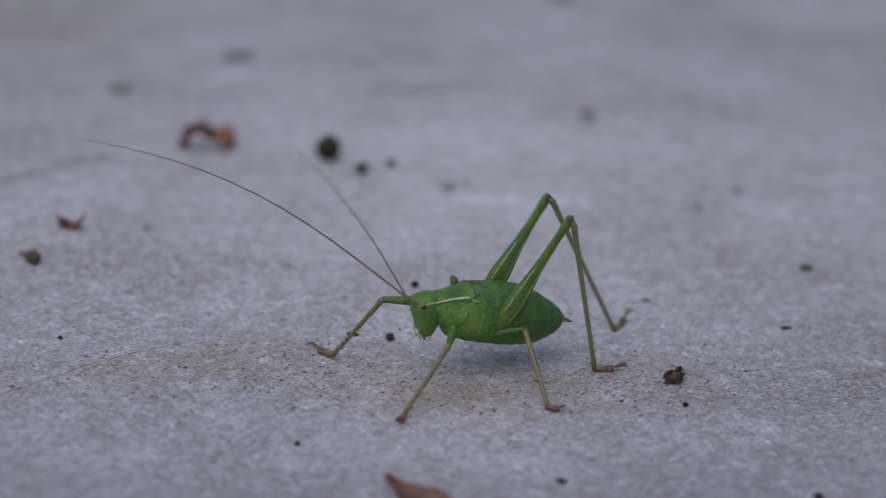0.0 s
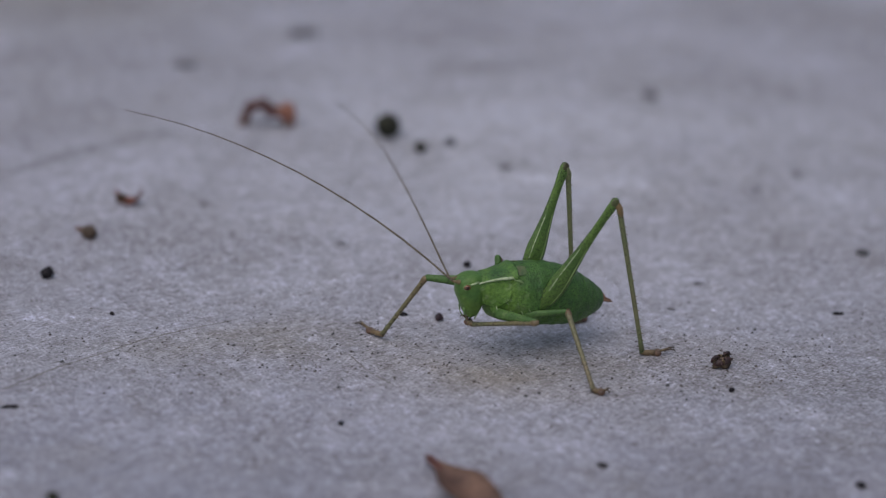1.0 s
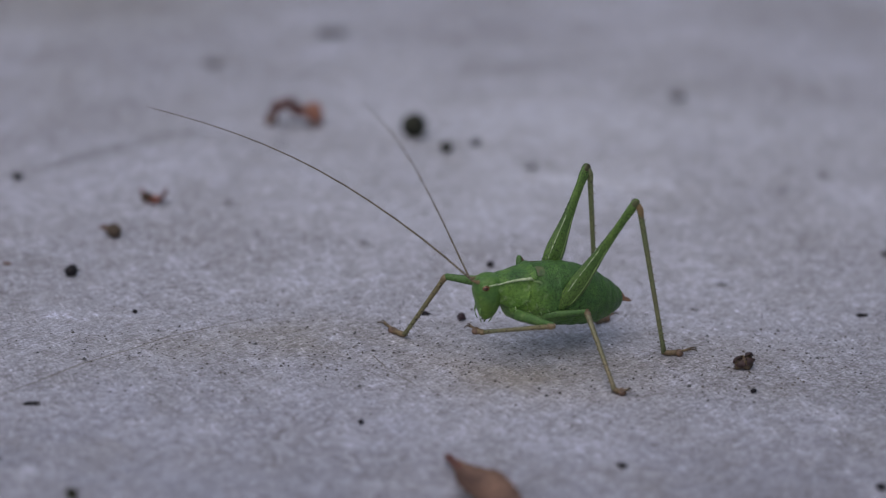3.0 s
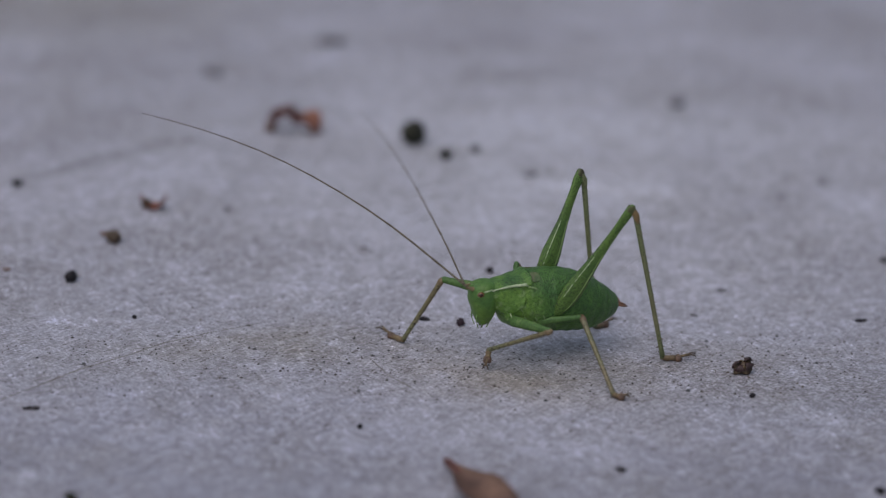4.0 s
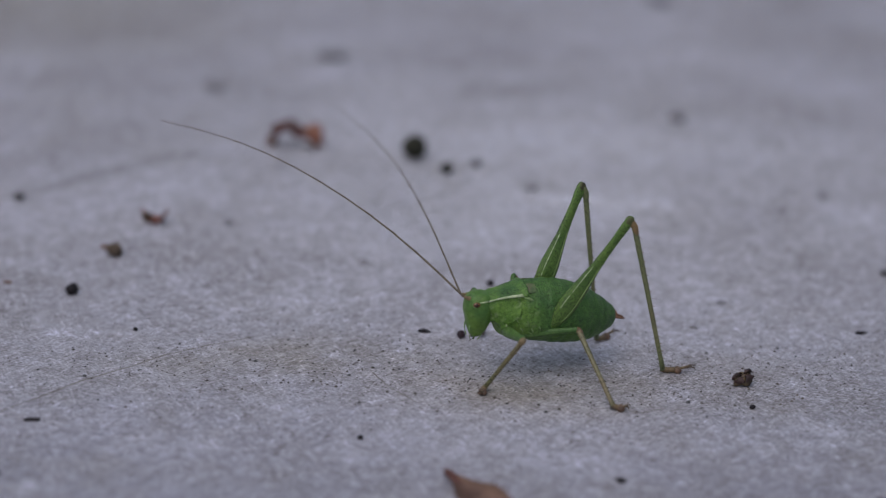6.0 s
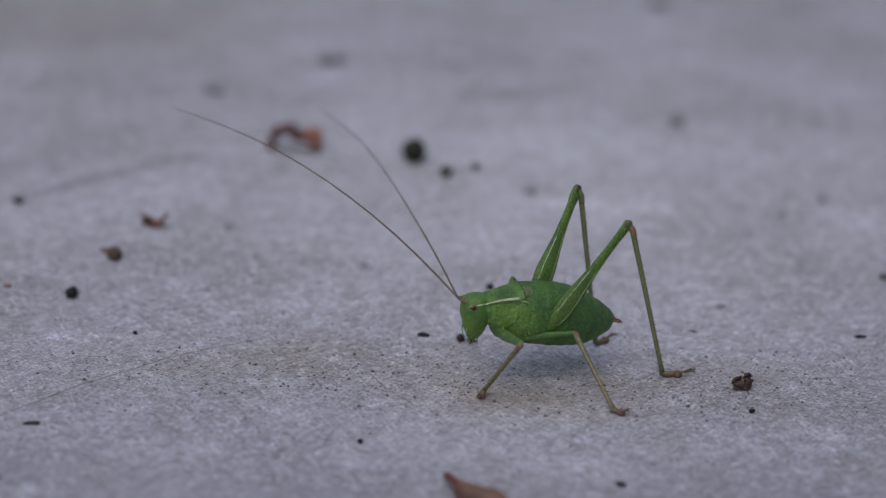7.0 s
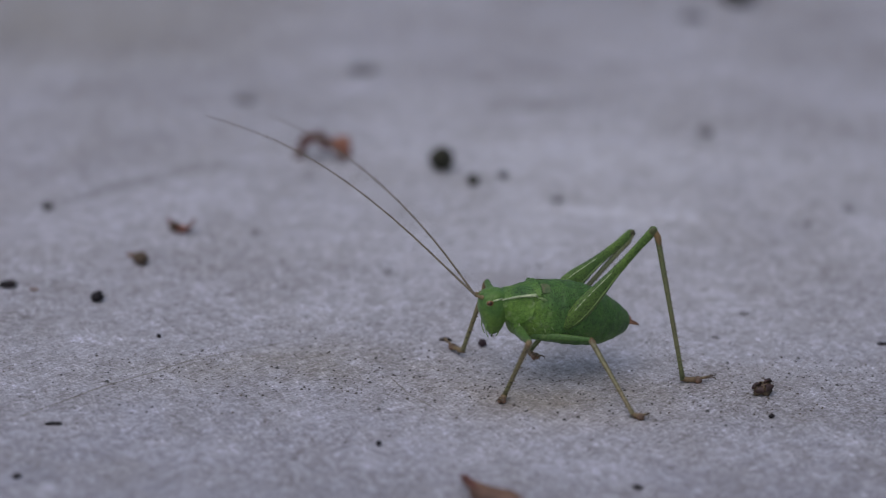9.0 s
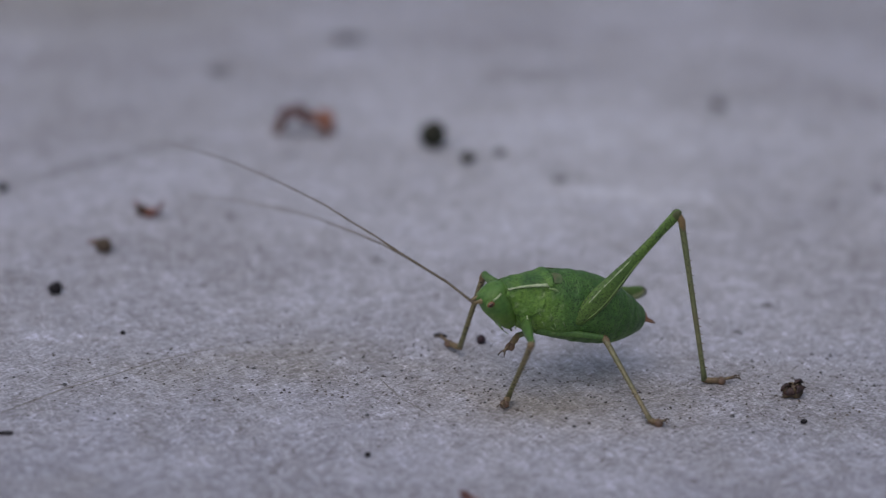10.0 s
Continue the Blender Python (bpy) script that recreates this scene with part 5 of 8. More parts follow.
    walk(leg_pieces['near front tibia'], [
        (0, pose(0.005437, 0.005700, -0.001041, 26.27, 57.25, 23.96)),
        (0.2, pose(0.005522, 0.005645, -0.000980, 27.40, 58.65, 25.29)),
        (0.5, pose(0.004879, 0.005815, -0.000393, -27.74, 66.03, -26.77)),
        (0.6, pose(0.003709, 0.005835, 0.000317, -57.04, 47.55, -52.63)),
        (0.7, pose(0.003754, 0.006134, -0.000601, -74.87, 34.50, -72.03)),
        (0.8, pose(0.003192, 0.006165, -0.000638, -80.69, 26.15, -80.60)),
        (1, pose(0.001626, 0.005822, -0.000497, -72.61, 24.25, -62.85)),
        (1.5, pose(0.001966, 0.005956, -0.000564, -73.67, 22.99, -63.99)),
        (1.7, pose(0.001735, 0.005899, -0.000650, -62.10, 38.25, -54.99)),
        (1.8, pose(0.001891, 0.005922, -0.000520, -67.28, 38.95, -62.25)),
        (2, pose(0.002279, 0.006072, -0.000720, -72.46, 37.64, -69.25)),
        (2.2, pose(0.002460, 0.006188, -0.001392, -75.89, 23.85, -69.22)),
        (2.5, pose(0.002149, 0.006059, -0.000820, -70.70, 20.04, -55.42)),
        (2.7, pose(0.001986, 0.005985, -0.000668, -68.14, 23.66, -54.29)),
        (3.8, pose(0.001676, 0.005910, -0.000814, -66.98, 28.38, -56.14)),
        (4, pose(0.001608, 0.005858, -0.000679, -66.26, 35.67, -59.36)),
        (4.5, pose(0.002962, 0.006173, -0.000727, -70.36, 47.88, -68.98)),
        (4.7, pose(0.003218, 0.006144, -0.000539, -61.39, 56.24, -59.93)),
        (5, pose(0.003585, 0.006125, -0.000499, -68.37, 57.67, -68.15)),
        (5.5, pose(0.003767, 0.006126, -0.000572, -70.61, 57.99, -70.77)),
        (5.7, pose(0.003827, 0.006094, -0.000467, -71.61, 59.13, -72.02)),
        (6.8, pose(0.003756, 0.006079, -0.000377, -73.91, 61.48, -74.79)),
        (7, pose(0.003647, 0.006117, -0.000486, -73.04, 60.96, -73.78)),
        (7.5, pose(0.003793, 0.006115, -0.000536, -77.09, 61.73, -78.40)),
        (8, pose(0.004317, 0.006010, -0.000477, -88.05, 63.09, -90.72)),
        (8.5, pose(0.004390, 0.006007, -0.000539, -92.41, 63.64, -95.52)),
        (9, pose(0.004243, 0.006096, -0.000803, -94.49, 65.62, -97.51)),
        (9.5, pose(0.004465, 0.006048, -0.000832, -98.99, 64.15, -102.71)),
        (10, pose(0.004759, 0.006024, -0.001502, -105.10, 58.36, -110.95)),
    ])
    walk(leg_pieces['near front tarsus'], [
        (0, pose(0.008762, 0.007177, -0.006698, 8.46, 9.59, 52.28)),
        (0.2, pose(0.008686, 0.007140, -0.006724, 8.53, 9.89, 51.68)),
        (0.5, pose(0.007318, 0.004585, -0.006538, 8.70, 5.40, 51.54)),
        (0.6, pose(0.006465, 0.002227, -0.004645, 7.64, 3.46, 42.89)),
        (0.7, pose(0.005463, 0.000861, -0.004410, 7.33, 0.72, 40.13)),
        (0.8, pose(0.004177, 0.000210, -0.003603, 3.45, -5.28, 16.76)),
        (0.9, pose(0.004301, 0.000287, -0.003431, -0.75, 5.00, -33.32)),
        (1, pose(0.004424, 0.000365, -0.003260, -11.43, 8.27, -84.65)),
        (1.5, pose(0.004682, 0.000392, -0.003191, -11.05, 8.85, -89.89)),
        (1.7, pose(0.004765, 0.001573, -0.004814, -37.53, 71.89, -120.76)),
        (1.75, pose(0.004546, 0.001433, -0.004781, -5.48, 73.52, -39.95)),
        (1.8, pose(0.004326, 0.001293, -0.004748, 7.21, 65.04, 22.08)),
        (2, pose(0.004166, 0.001091, -0.004827, 13.41, 56.70, 52.14)),
        (2.2, pose(0.004642, 0.000437, -0.004111, 5.19, -1.93, 27.41)),
        (2.35, pose(0.005189, 0.000647, -0.003618, 0.18, 8.03, -31.31)),
        (2.5, pose(0.005735, 0.000857, -0.003124, -11.06, 8.78, -91.41)),
        (2.7, pose(0.005581, 0.000983, -0.003367, -10.63, 1.79, -78.74)),
        (3.25, pose(0.005277, 0.000990, -0.003689, -8.69, 18.61, -16.41)),
        (3.8, pose(0.004973, 0.000997, -0.004011, 8.57, 23.94, 51.89)),
        (4, pose(0.004393, 0.001157, -0.004600, 18.17, 61.96, 70.57)),
        (4.5, pose(0.004581, 0.001962, -0.005715, 9.74, 20.27, 66.64)),
        (4.7, pose(0.005091, 0.002909, -0.006131, 8.74, 8.16, 58.86)),
        (5, pose(0.004924, 0.002786, -0.006182, 8.78, 5.08, 59.61)),
        (5.5, pose(0.004941, 0.002760, -0.006276, 8.78, 6.37, 58.65)),
        (5.7, pose(0.004892, 0.002812, -0.006240, 8.78, 7.98, 58.38)),
        (6.8, pose(0.004598, 0.002980, -0.006287, 8.97, 7.57, 59.56)),
        (7, pose(0.004559, 0.002982, -0.006366, 9.06, 3.82, 60.52)),
        (7.5, pose(0.004433, 0.002994, -0.006459, 9.33, 6.24, 59.08)),
        (8, pose(0.004279, 0.002966, -0.006474, 9.36, 10.92, 57.85)),
        (8.5, pose(0.004102, 0.003035, -0.006565, 9.78, 13.07, 56.79)),
        (9, pose(0.003880, 0.003343, -0.006929, 10.34, 9.87, 56.98)),
        (9.5, pose(0.003820, 0.003188, -0.006884, 10.09, 13.84, 55.31)),
        (10, pose(0.003497, 0.002729, -0.007228, 11.94, 24.66, 52.25)),
    ])
    walk(leg_pieces['far hind femur'], [
        (0, pose(-0.000718, -0.001889, 0.000289, -9.06, -66.13, -168.77)),
        (0.2, pose(-0.000718, -0.001889, 0.000289, -23.67, -81.06, -153.72)),
        (0.5, pose(-0.000718, -0.001889, 0.000289, -35.27, -73.25, -138.13)),
        (1, pose(-0.000718, -0.001889, 0.000289, -35.25, -72.62, -137.95)),
        (1.5, pose(-0.000718, -0.001889, 0.000289, -32.80, -72.05, -140.71)),
        (2, pose(-0.000718, -0.001889, 0.000289, -32.65, -72.13, -140.90)),
        (2.5, pose(-0.000718, -0.001889, 0.000289, -32.29, -71.81, -141.25)),
        (2.7, pose(-0.000718, -0.001889, 0.000289, -30.11, -72.00, -143.91)),
        (3.8, pose(-0.000718, -0.001889, 0.000289, -30.04, -71.15, -143.78)),
        (4, pose(-0.000718, -0.001889, 0.000289, -32.48, -70.43, -140.63)),
        (4.5, pose(-0.000718, -0.001889, 0.000289, -32.81, -69.42, -139.96)),
        (5, pose(-0.000718, -0.001889, 0.000289, -34.02, -68.07, -138.11)),
        (5.5, pose(-0.000718, -0.001889, 0.000289, -33.71, -67.42, -138.32)),
        (5.7, pose(-0.000718, -0.001889, 0.000289, -29.60, -68.22, -143.62)),
        (6.8, pose(-0.000718, -0.001889, 0.000289, -29.29, -67.39, -143.82)),
        (7, pose(-0.000718, -0.001889, 0.000289, -33.62, -66.26, -138.13)),
        (7.5, pose(-0.000718, -0.001889, 0.000289, -33.70, -65.47, -137.84)),
        (7.6, pose(-0.000718, -0.001889, 0.000289, -35.80, -67.50, -135.74)),
        (7.7, pose(-0.000718, -0.001889, 0.000289, -46.31, -68.80, -123.18)),
        (7.8, pose(-0.000718, -0.001889, 0.000289, -38.45, -66.76, -132.21)),
        (7.9, pose(-0.000718, -0.001889, 0.000289, -32.09, -58.58, -138.52)),
        (8, pose(-0.000718, -0.001889, 0.000289, -22.96, -47.68, -150.03)),
        (8.2, pose(-0.000718, -0.001889, 0.000289, -25.25, -49.21, -146.92)),
        (8.4, pose(-0.000718, -0.001889, 0.000289, -21.66, -40.23, -152.02)),
        (8.5, pose(-0.000718, -0.001889, 0.000289, -21.64, -38.27, -152.19)),
        (9, pose(-0.000718, -0.001889, 0.000289, -19.83, -32.49, -155.22)),
        (9.2, pose(-0.000718, -0.001889, 0.000289, -22.16, -34.05, -151.89)),
        (9.4, pose(-0.000718, -0.001889, 0.000289, -23.82, -31.40, -149.97)),
        (9.5, pose(-0.000718, -0.001889, 0.000289, -21.71, -19.33, -155.16)),
        (9.6, pose(-0.000718, -0.001889, 0.000289, -21.84, -18.18, -155.28)),
        (9.8, pose(-0.000718, -0.001889, 0.000289, -26.65, -1.02, -155.82)),
        (10, pose(-0.000718, -0.001889, 0.000289, -25.41, 1.57, -158.42)),
    ])
    walk(leg_pieces['far hind tibia'], [
        (0, pose(-0.004818, -0.002703, 0.009734, -14.56, 51.46, 167.61)),
        (0.2, pose(-0.002157, -0.002599, 0.010492, 1.59, 59.79, -178.54)),
        (0.5, pose(-0.002935, -0.003876, 0.010180, -18.38, 73.43, 161.82)),
        (1, pose(-0.003008, -0.003955, 0.010147, -22.44, 73.24, 157.79)),
        (1.5, pose(-0.003181, -0.003905, 0.010115, -23.25, 73.95, 156.93)),
        (2, pose(-0.003177, -0.003888, 0.010120, -22.02, 73.11, 158.22)),
        (2.5, pose(-0.003233, -0.003908, 0.010101, -22.06, 73.20, 158.17)),
        (2.7, pose(-0.003297, -0.003769, 0.010112, -20.17, 73.46, 160.04)),
        (3.8, pose(-0.003410, -0.003861, 0.010064, -19.53, 72.71, 160.72)),
        (4, pose(-0.003392, -0.004084, 0.010021, -21.85, 72.12, 158.46)),
        (4.5, pose(-0.003498, -0.004226, 0.009958, -22.75, 71.68, 157.59)),
        (5, pose(-0.003590, -0.004465, 0.009870, -23.87, 70.33, 156.59)),
        (5.5, pose(-0.003680, -0.004526, 0.009826, -23.41, 71.11, 156.98)),
        (5.7, pose(-0.003803, -0.004162, 0.009881, -19.17, 72.03, 161.12)),
        (6.8, pose(-0.003923, -0.004234, 0.009824, -18.18, 71.92, 162.11)),
        (7, pose(-0.003815, -0.004665, 0.009744, -22.43, 70.81, 157.98)),
        (7.5, pose(-0.003896, -0.004767, 0.009686, -23.46, 70.53, 156.98)),
        (7.6, pose(-0.003548, -0.004648, 0.009832, -31.56, 76.73, 148.44)),
        (7.7, pose(-0.002762, -0.005016, 0.009919, -50.21, 79.73, 129.45)),
        (7.8, pose(-0.003456, -0.004908, 0.009780, -75.36, 82.18, 104.01)),
        (7.9, pose(-0.004752, -0.005455, 0.009103, -132.99, 76.89, 45.29)),
        (8, pose(-0.006742, -0.005363, 0.007926, -147.70, 64.54, 28.37)),
        (8.2, pose(-0.006371, -0.005572, 0.008110, -143.55, 64.10, 32.06)),
        (8.4, pose(-0.007682, -0.005589, 0.006960, -143.58, 57.63, 30.01)),
        (8.5, pose(-0.007891, -0.005673, 0.006686, -141.88, 55.44, 30.73)),
        (9, pose(-0.008628, -0.005540, 0.005837, -144.44, 45.39, 26.41)),
        (9.2, pose(-0.008266, -0.005921, 0.006073, -141.18, 47.74, 28.11)),
        (9.3, pose(-0.008308, -0.006112, 0.005872, -136.47, 42.59, 31.17)),
        (9.4, pose(-0.008350, -0.006302, 0.005671, -132.85, 43.13, 32.76)),
        (9.5, pose(-0.009563, -0.005984, 0.003707, -130.63, 32.13, 26.85)),
        (9.6, pose(-0.009632, -0.005993, 0.003512, -133.66, 33.45, 25.67)),
        (9.8, pose(-0.010139, -0.006119, 0.000473, -109.52, 16.41, 26.34)),
        (10, pose(-0.010319, -0.005686, 0.000006, -105.72, 13.02, 22.99)),
    ])
    walk(leg_pieces['far hind tarsus'], [
        (0, pose(-0.013626, -0.000768, -0.001587, -4.35, -46.64, -161.05)),
        (0.2, pose(-0.009438, -0.002784, -0.002015, -6.15, -5.58, -145.62)),
        (0.5, pose(-0.006857, -0.002587, -0.003693, -3.72, -6.04, -160.82)),
        (1, pose(-0.006872, -0.002377, -0.003712, -3.59, -7.15, -161.98)),
        (1.5, pose(-0.006864, -0.002337, -0.003794, -3.35, -6.87, -162.36)),
        (2, pose(-0.007083, -0.002327, -0.003729, -3.30, -6.96, -162.85)),
        (2.5, pose(-0.007115, -0.002353, -0.003755, -3.23, -6.29, -162.96)),
        (2.7, pose(-0.007171, -0.002362, -0.003762, -3.27, -6.61, -162.62)),
        (3.8, pose(-0.007470, -0.002440, -0.003755, -3.25, -6.22, -162.04)),
        (4, pose(-0.007525, -0.002452, -0.003754, -3.28, -6.12, -161.75)),
        (4.5, pose(-0.007705, -0.002491, -0.003781, -3.28, -5.88, -161.56)),
        (5, pose(-0.008060, -0.002530, -0.003759, -3.32, -5.88, -161.70)),
        (5.5, pose(-0.007993, -0.002694, -0.003868, -3.49, -5.94, -160.87)),
        (5.7, pose(-0.008028, -0.002717, -0.003887, -3.55, -6.14, -160.51)),
        (6.8, pose(-0.008197, -0.002854, -0.003935, -3.82, -6.00, -159.13)),
        (7, pose(-0.008224, -0.002881, -0.003926, -3.87, -5.51, -158.90)),
        (7.5, pose(-0.008337, -0.002880, -0.003960, -4.04, -5.51, -159.11)),
        (7.6, pose(-0.006379, -0.002909, -0.004255, -5.75, -4.86, -148.76)),
        (7.7, pose(-0.004401, -0.003024, -0.004323, -7.02, 5.01, -141.60)),
        (7.8, pose(-0.003933, -0.002997, -0.004559, -6.41, -0.04, -144.85)),
        (7.9, pose(-0.002442, -0.003122, -0.004993, -2.45, -4.63, -167.38)),
        (8, pose(-0.001267, -0.002407, -0.005142, -3.13, -0.55, -163.72)),
        (8.2, pose(-0.001013, -0.002216, -0.004910, 4.06, -5.92, 158.48)),
        (8.4, pose(-0.000972, -0.001713, -0.005265, 10.09, -28.63, 124.50)),
        (8.5, pose(-0.000833, -0.001478, -0.005233, 13.07, -28.82, 91.95)),
        (9, pose(0.000475, -0.001019, -0.004467, 11.93, -3.52, 94.99)),
        (9.2, pose(0.000319, -0.001336, -0.004639, 12.46, -14.78, 73.46)),
        (9.3, pose(0.000809, -0.000597, -0.003923, 9.70, 0.31, 96.69)),
        (9.4, pose(0.000532, -0.000586, -0.004224, 12.27, -11.74, 73.66)),
        (9.5, pose(0.001372, -0.000449, -0.003991, 13.04, 16.58, 83.75)),
        (9.6, pose(0.001252, -0.000762, -0.004467, 10.46, 1.07, 54.89)),
        (9.8, pose(0.002303, 0.000041, -0.003617, 9.68, 14.62, 45.67)),
        (10, pose(0.002662, -0.000179, -0.003254, 10.64, 39.62, 41.67)),
    ])
    walk(leg_pieces['far mid femur'], [
        (0, pose(0.001533, -0.001430, -0.002290, 0.00, -71.62, -56.78)),
        (0.5, pose(0.001533, -0.001430, -0.002290, 0.00, -72.17, -72.62)),
        (1, pose(0.001533, -0.001430, -0.002290, 0.00, -71.38, -72.43)),
        (1.5, pose(0.001533, -0.001430, -0.002290, 0.00, -72.58, -75.66)),
        (2, pose(0.001533, -0.001430, -0.002290, 0.00, -71.61, -82.05)),
        (2.5, pose(0.001533, -0.001430, -0.002290, 0.00, -70.84, -84.01)),
        (4, pose(0.001533, -0.001430, -0.002290, 0.00, -69.18, -96.64)),
        (4.5, pose(0.001533, -0.001430, -0.002290, -0.00, -66.45, -99.19)),
        (5, pose(0.001533, -0.001430, -0.002290, -0.00, -62.92, -104.35)),
        (5.5, pose(0.001533, -0.001430, -0.002290, 0.00, -61.41, -102.75)),
        (7, pose(0.001533, -0.001430, -0.002290, 0.00, -59.38, -106.76)),
        (7.5, pose(0.001533, -0.001430, -0.002290, 0.00, -57.47, -108.30)),
        (8, pose(0.001533, -0.001430, -0.002290, 0.00, -55.44, -108.91)),
        (8.5, pose(0.001533, -0.001430, -0.002290, 0.00, -53.36, -110.70)),
        (9, pose(0.001533, -0.001430, -0.002290, 0.00, -47.55, -106.68)),
        (9.5, pose(0.001533, -0.001430, -0.002290, 0.00, -52.86, -118.64)),
        (10, pose(0.001533, -0.001430, -0.002290, 0.00, -50.78, -123.44)),
    ])
    walk(leg_pieces['far mid tibia'], [
        (0, pose(0.002265, -0.002548, 0.001731, 32.21, 42.64, -154.45)),
        (0.5, pose(0.001920, -0.002668, 0.001744, 26.08, 41.79, -159.95)),
        (1, pose(0.001941, -0.002720, 0.001725, 23.86, 41.63, -161.81)),
        (1.5, pose(0.001847, -0.002660, 0.001753, 24.36, 42.31, -161.22)),
        (2, pose(0.001718, -0.002754, 0.001731, 23.46, 41.53, -162.16)),
        (2.5, pose(0.001678, -0.002813, 0.001713, 23.15, 41.64, -162.38)),
        (4, pose(0.001359, -0.002926, 0.001671, 22.89, 41.07, -162.74)),
        (4.5, pose(0.001262, -0.003101, 0.001594, 21.40, 40.67, -164.02)),
        (5, pose(0.001055, -0.003299, 0.001483, 19.94, 39.55, -165.43)),
        (5.5, pose(0.001085, -0.003408, 0.001431, 20.37, 40.13, -164.96)),
        (7, pose(0.000911, -0.003497, 0.001357, 20.55, 40.28, -164.78)),
        (7.5, pose(0.000817, -0.003593, 0.001283, 19.53, 40.20, -165.59)),
        (8, pose(0.000754, -0.003704, 0.001200, 20.04, 39.77, -165.30)),
        (8.5, pose(0.000639, -0.003796, 0.001110, 18.71, 39.53, -166.37)),
        (9, pose(0.000712, -0.004170, 0.000837, 11.01, 38.19, -172.27)),
        (9.5, pose(0.000307, -0.003676, 0.001088, 19.08, 40.28, -165.92)),
        (10, pose(0.000056, -0.003666, 0.000993, 22.70, 37.93, -163.75)),
    ])
    walk(leg_pieces['far mid tarsus'], [
        (0, pose(-0.003670, -0.005385, -0.004327, -6.25, -4.40, -144.40)),
        (0.5, pose(-0.004343, -0.004954, -0.004216, -6.15, -4.98, -146.65)),
        (1, pose(-0.004409, -0.004807, -0.004216, -6.11, -5.41, -147.94)),
        (1.5, pose(-0.004415, -0.004789, -0.004267, -5.77, -5.06, -148.38)),
        (2, pose(-0.004656, -0.004805, -0.004198, -5.73, -5.05, -148.94)),
        (2.5, pose(-0.004693, -0.004836, -0.004229, -5.65, -4.74, -149.05)),
        (4, pose(-0.005080, -0.004927, -0.004205, -5.42, -4.56, -148.52)),
        (4.5, pose(-0.005259, -0.004968, -0.004234, -5.37, -4.57, -148.52)),
        (5, pose(-0.005620, -0.005033, -0.004212, -5.34, -4.49, -148.99)),
        (5.5, pose(-0.005518, -0.005183, -0.004334, -5.46, -4.48, -148.49)),
        (7, pose(-0.005673, -0.005287, -0.004425, -5.81, -4.37, -146.69)),
        (7.5, pose(-0.005799, -0.005293, -0.004489, -6.06, -4.62, -146.85)),
        (8, pose(-0.005895, -0.005448, -0.004522, -6.08, -4.70, -146.57)),
        (8.5, pose(-0.006064, -0.005421, -0.004583, -6.47, -5.45, -146.40)),
        (9, pose(-0.006253, -0.005115, -0.004693, -6.86, -6.87, -145.92)),
        (9.5, pose(-0.006311, -0.005336, -0.004694, -6.68, -6.60, -146.13)),
        (10, pose(-0.006716, -0.005640, -0.004505, -7.46, -9.78, -147.35)),
    ])
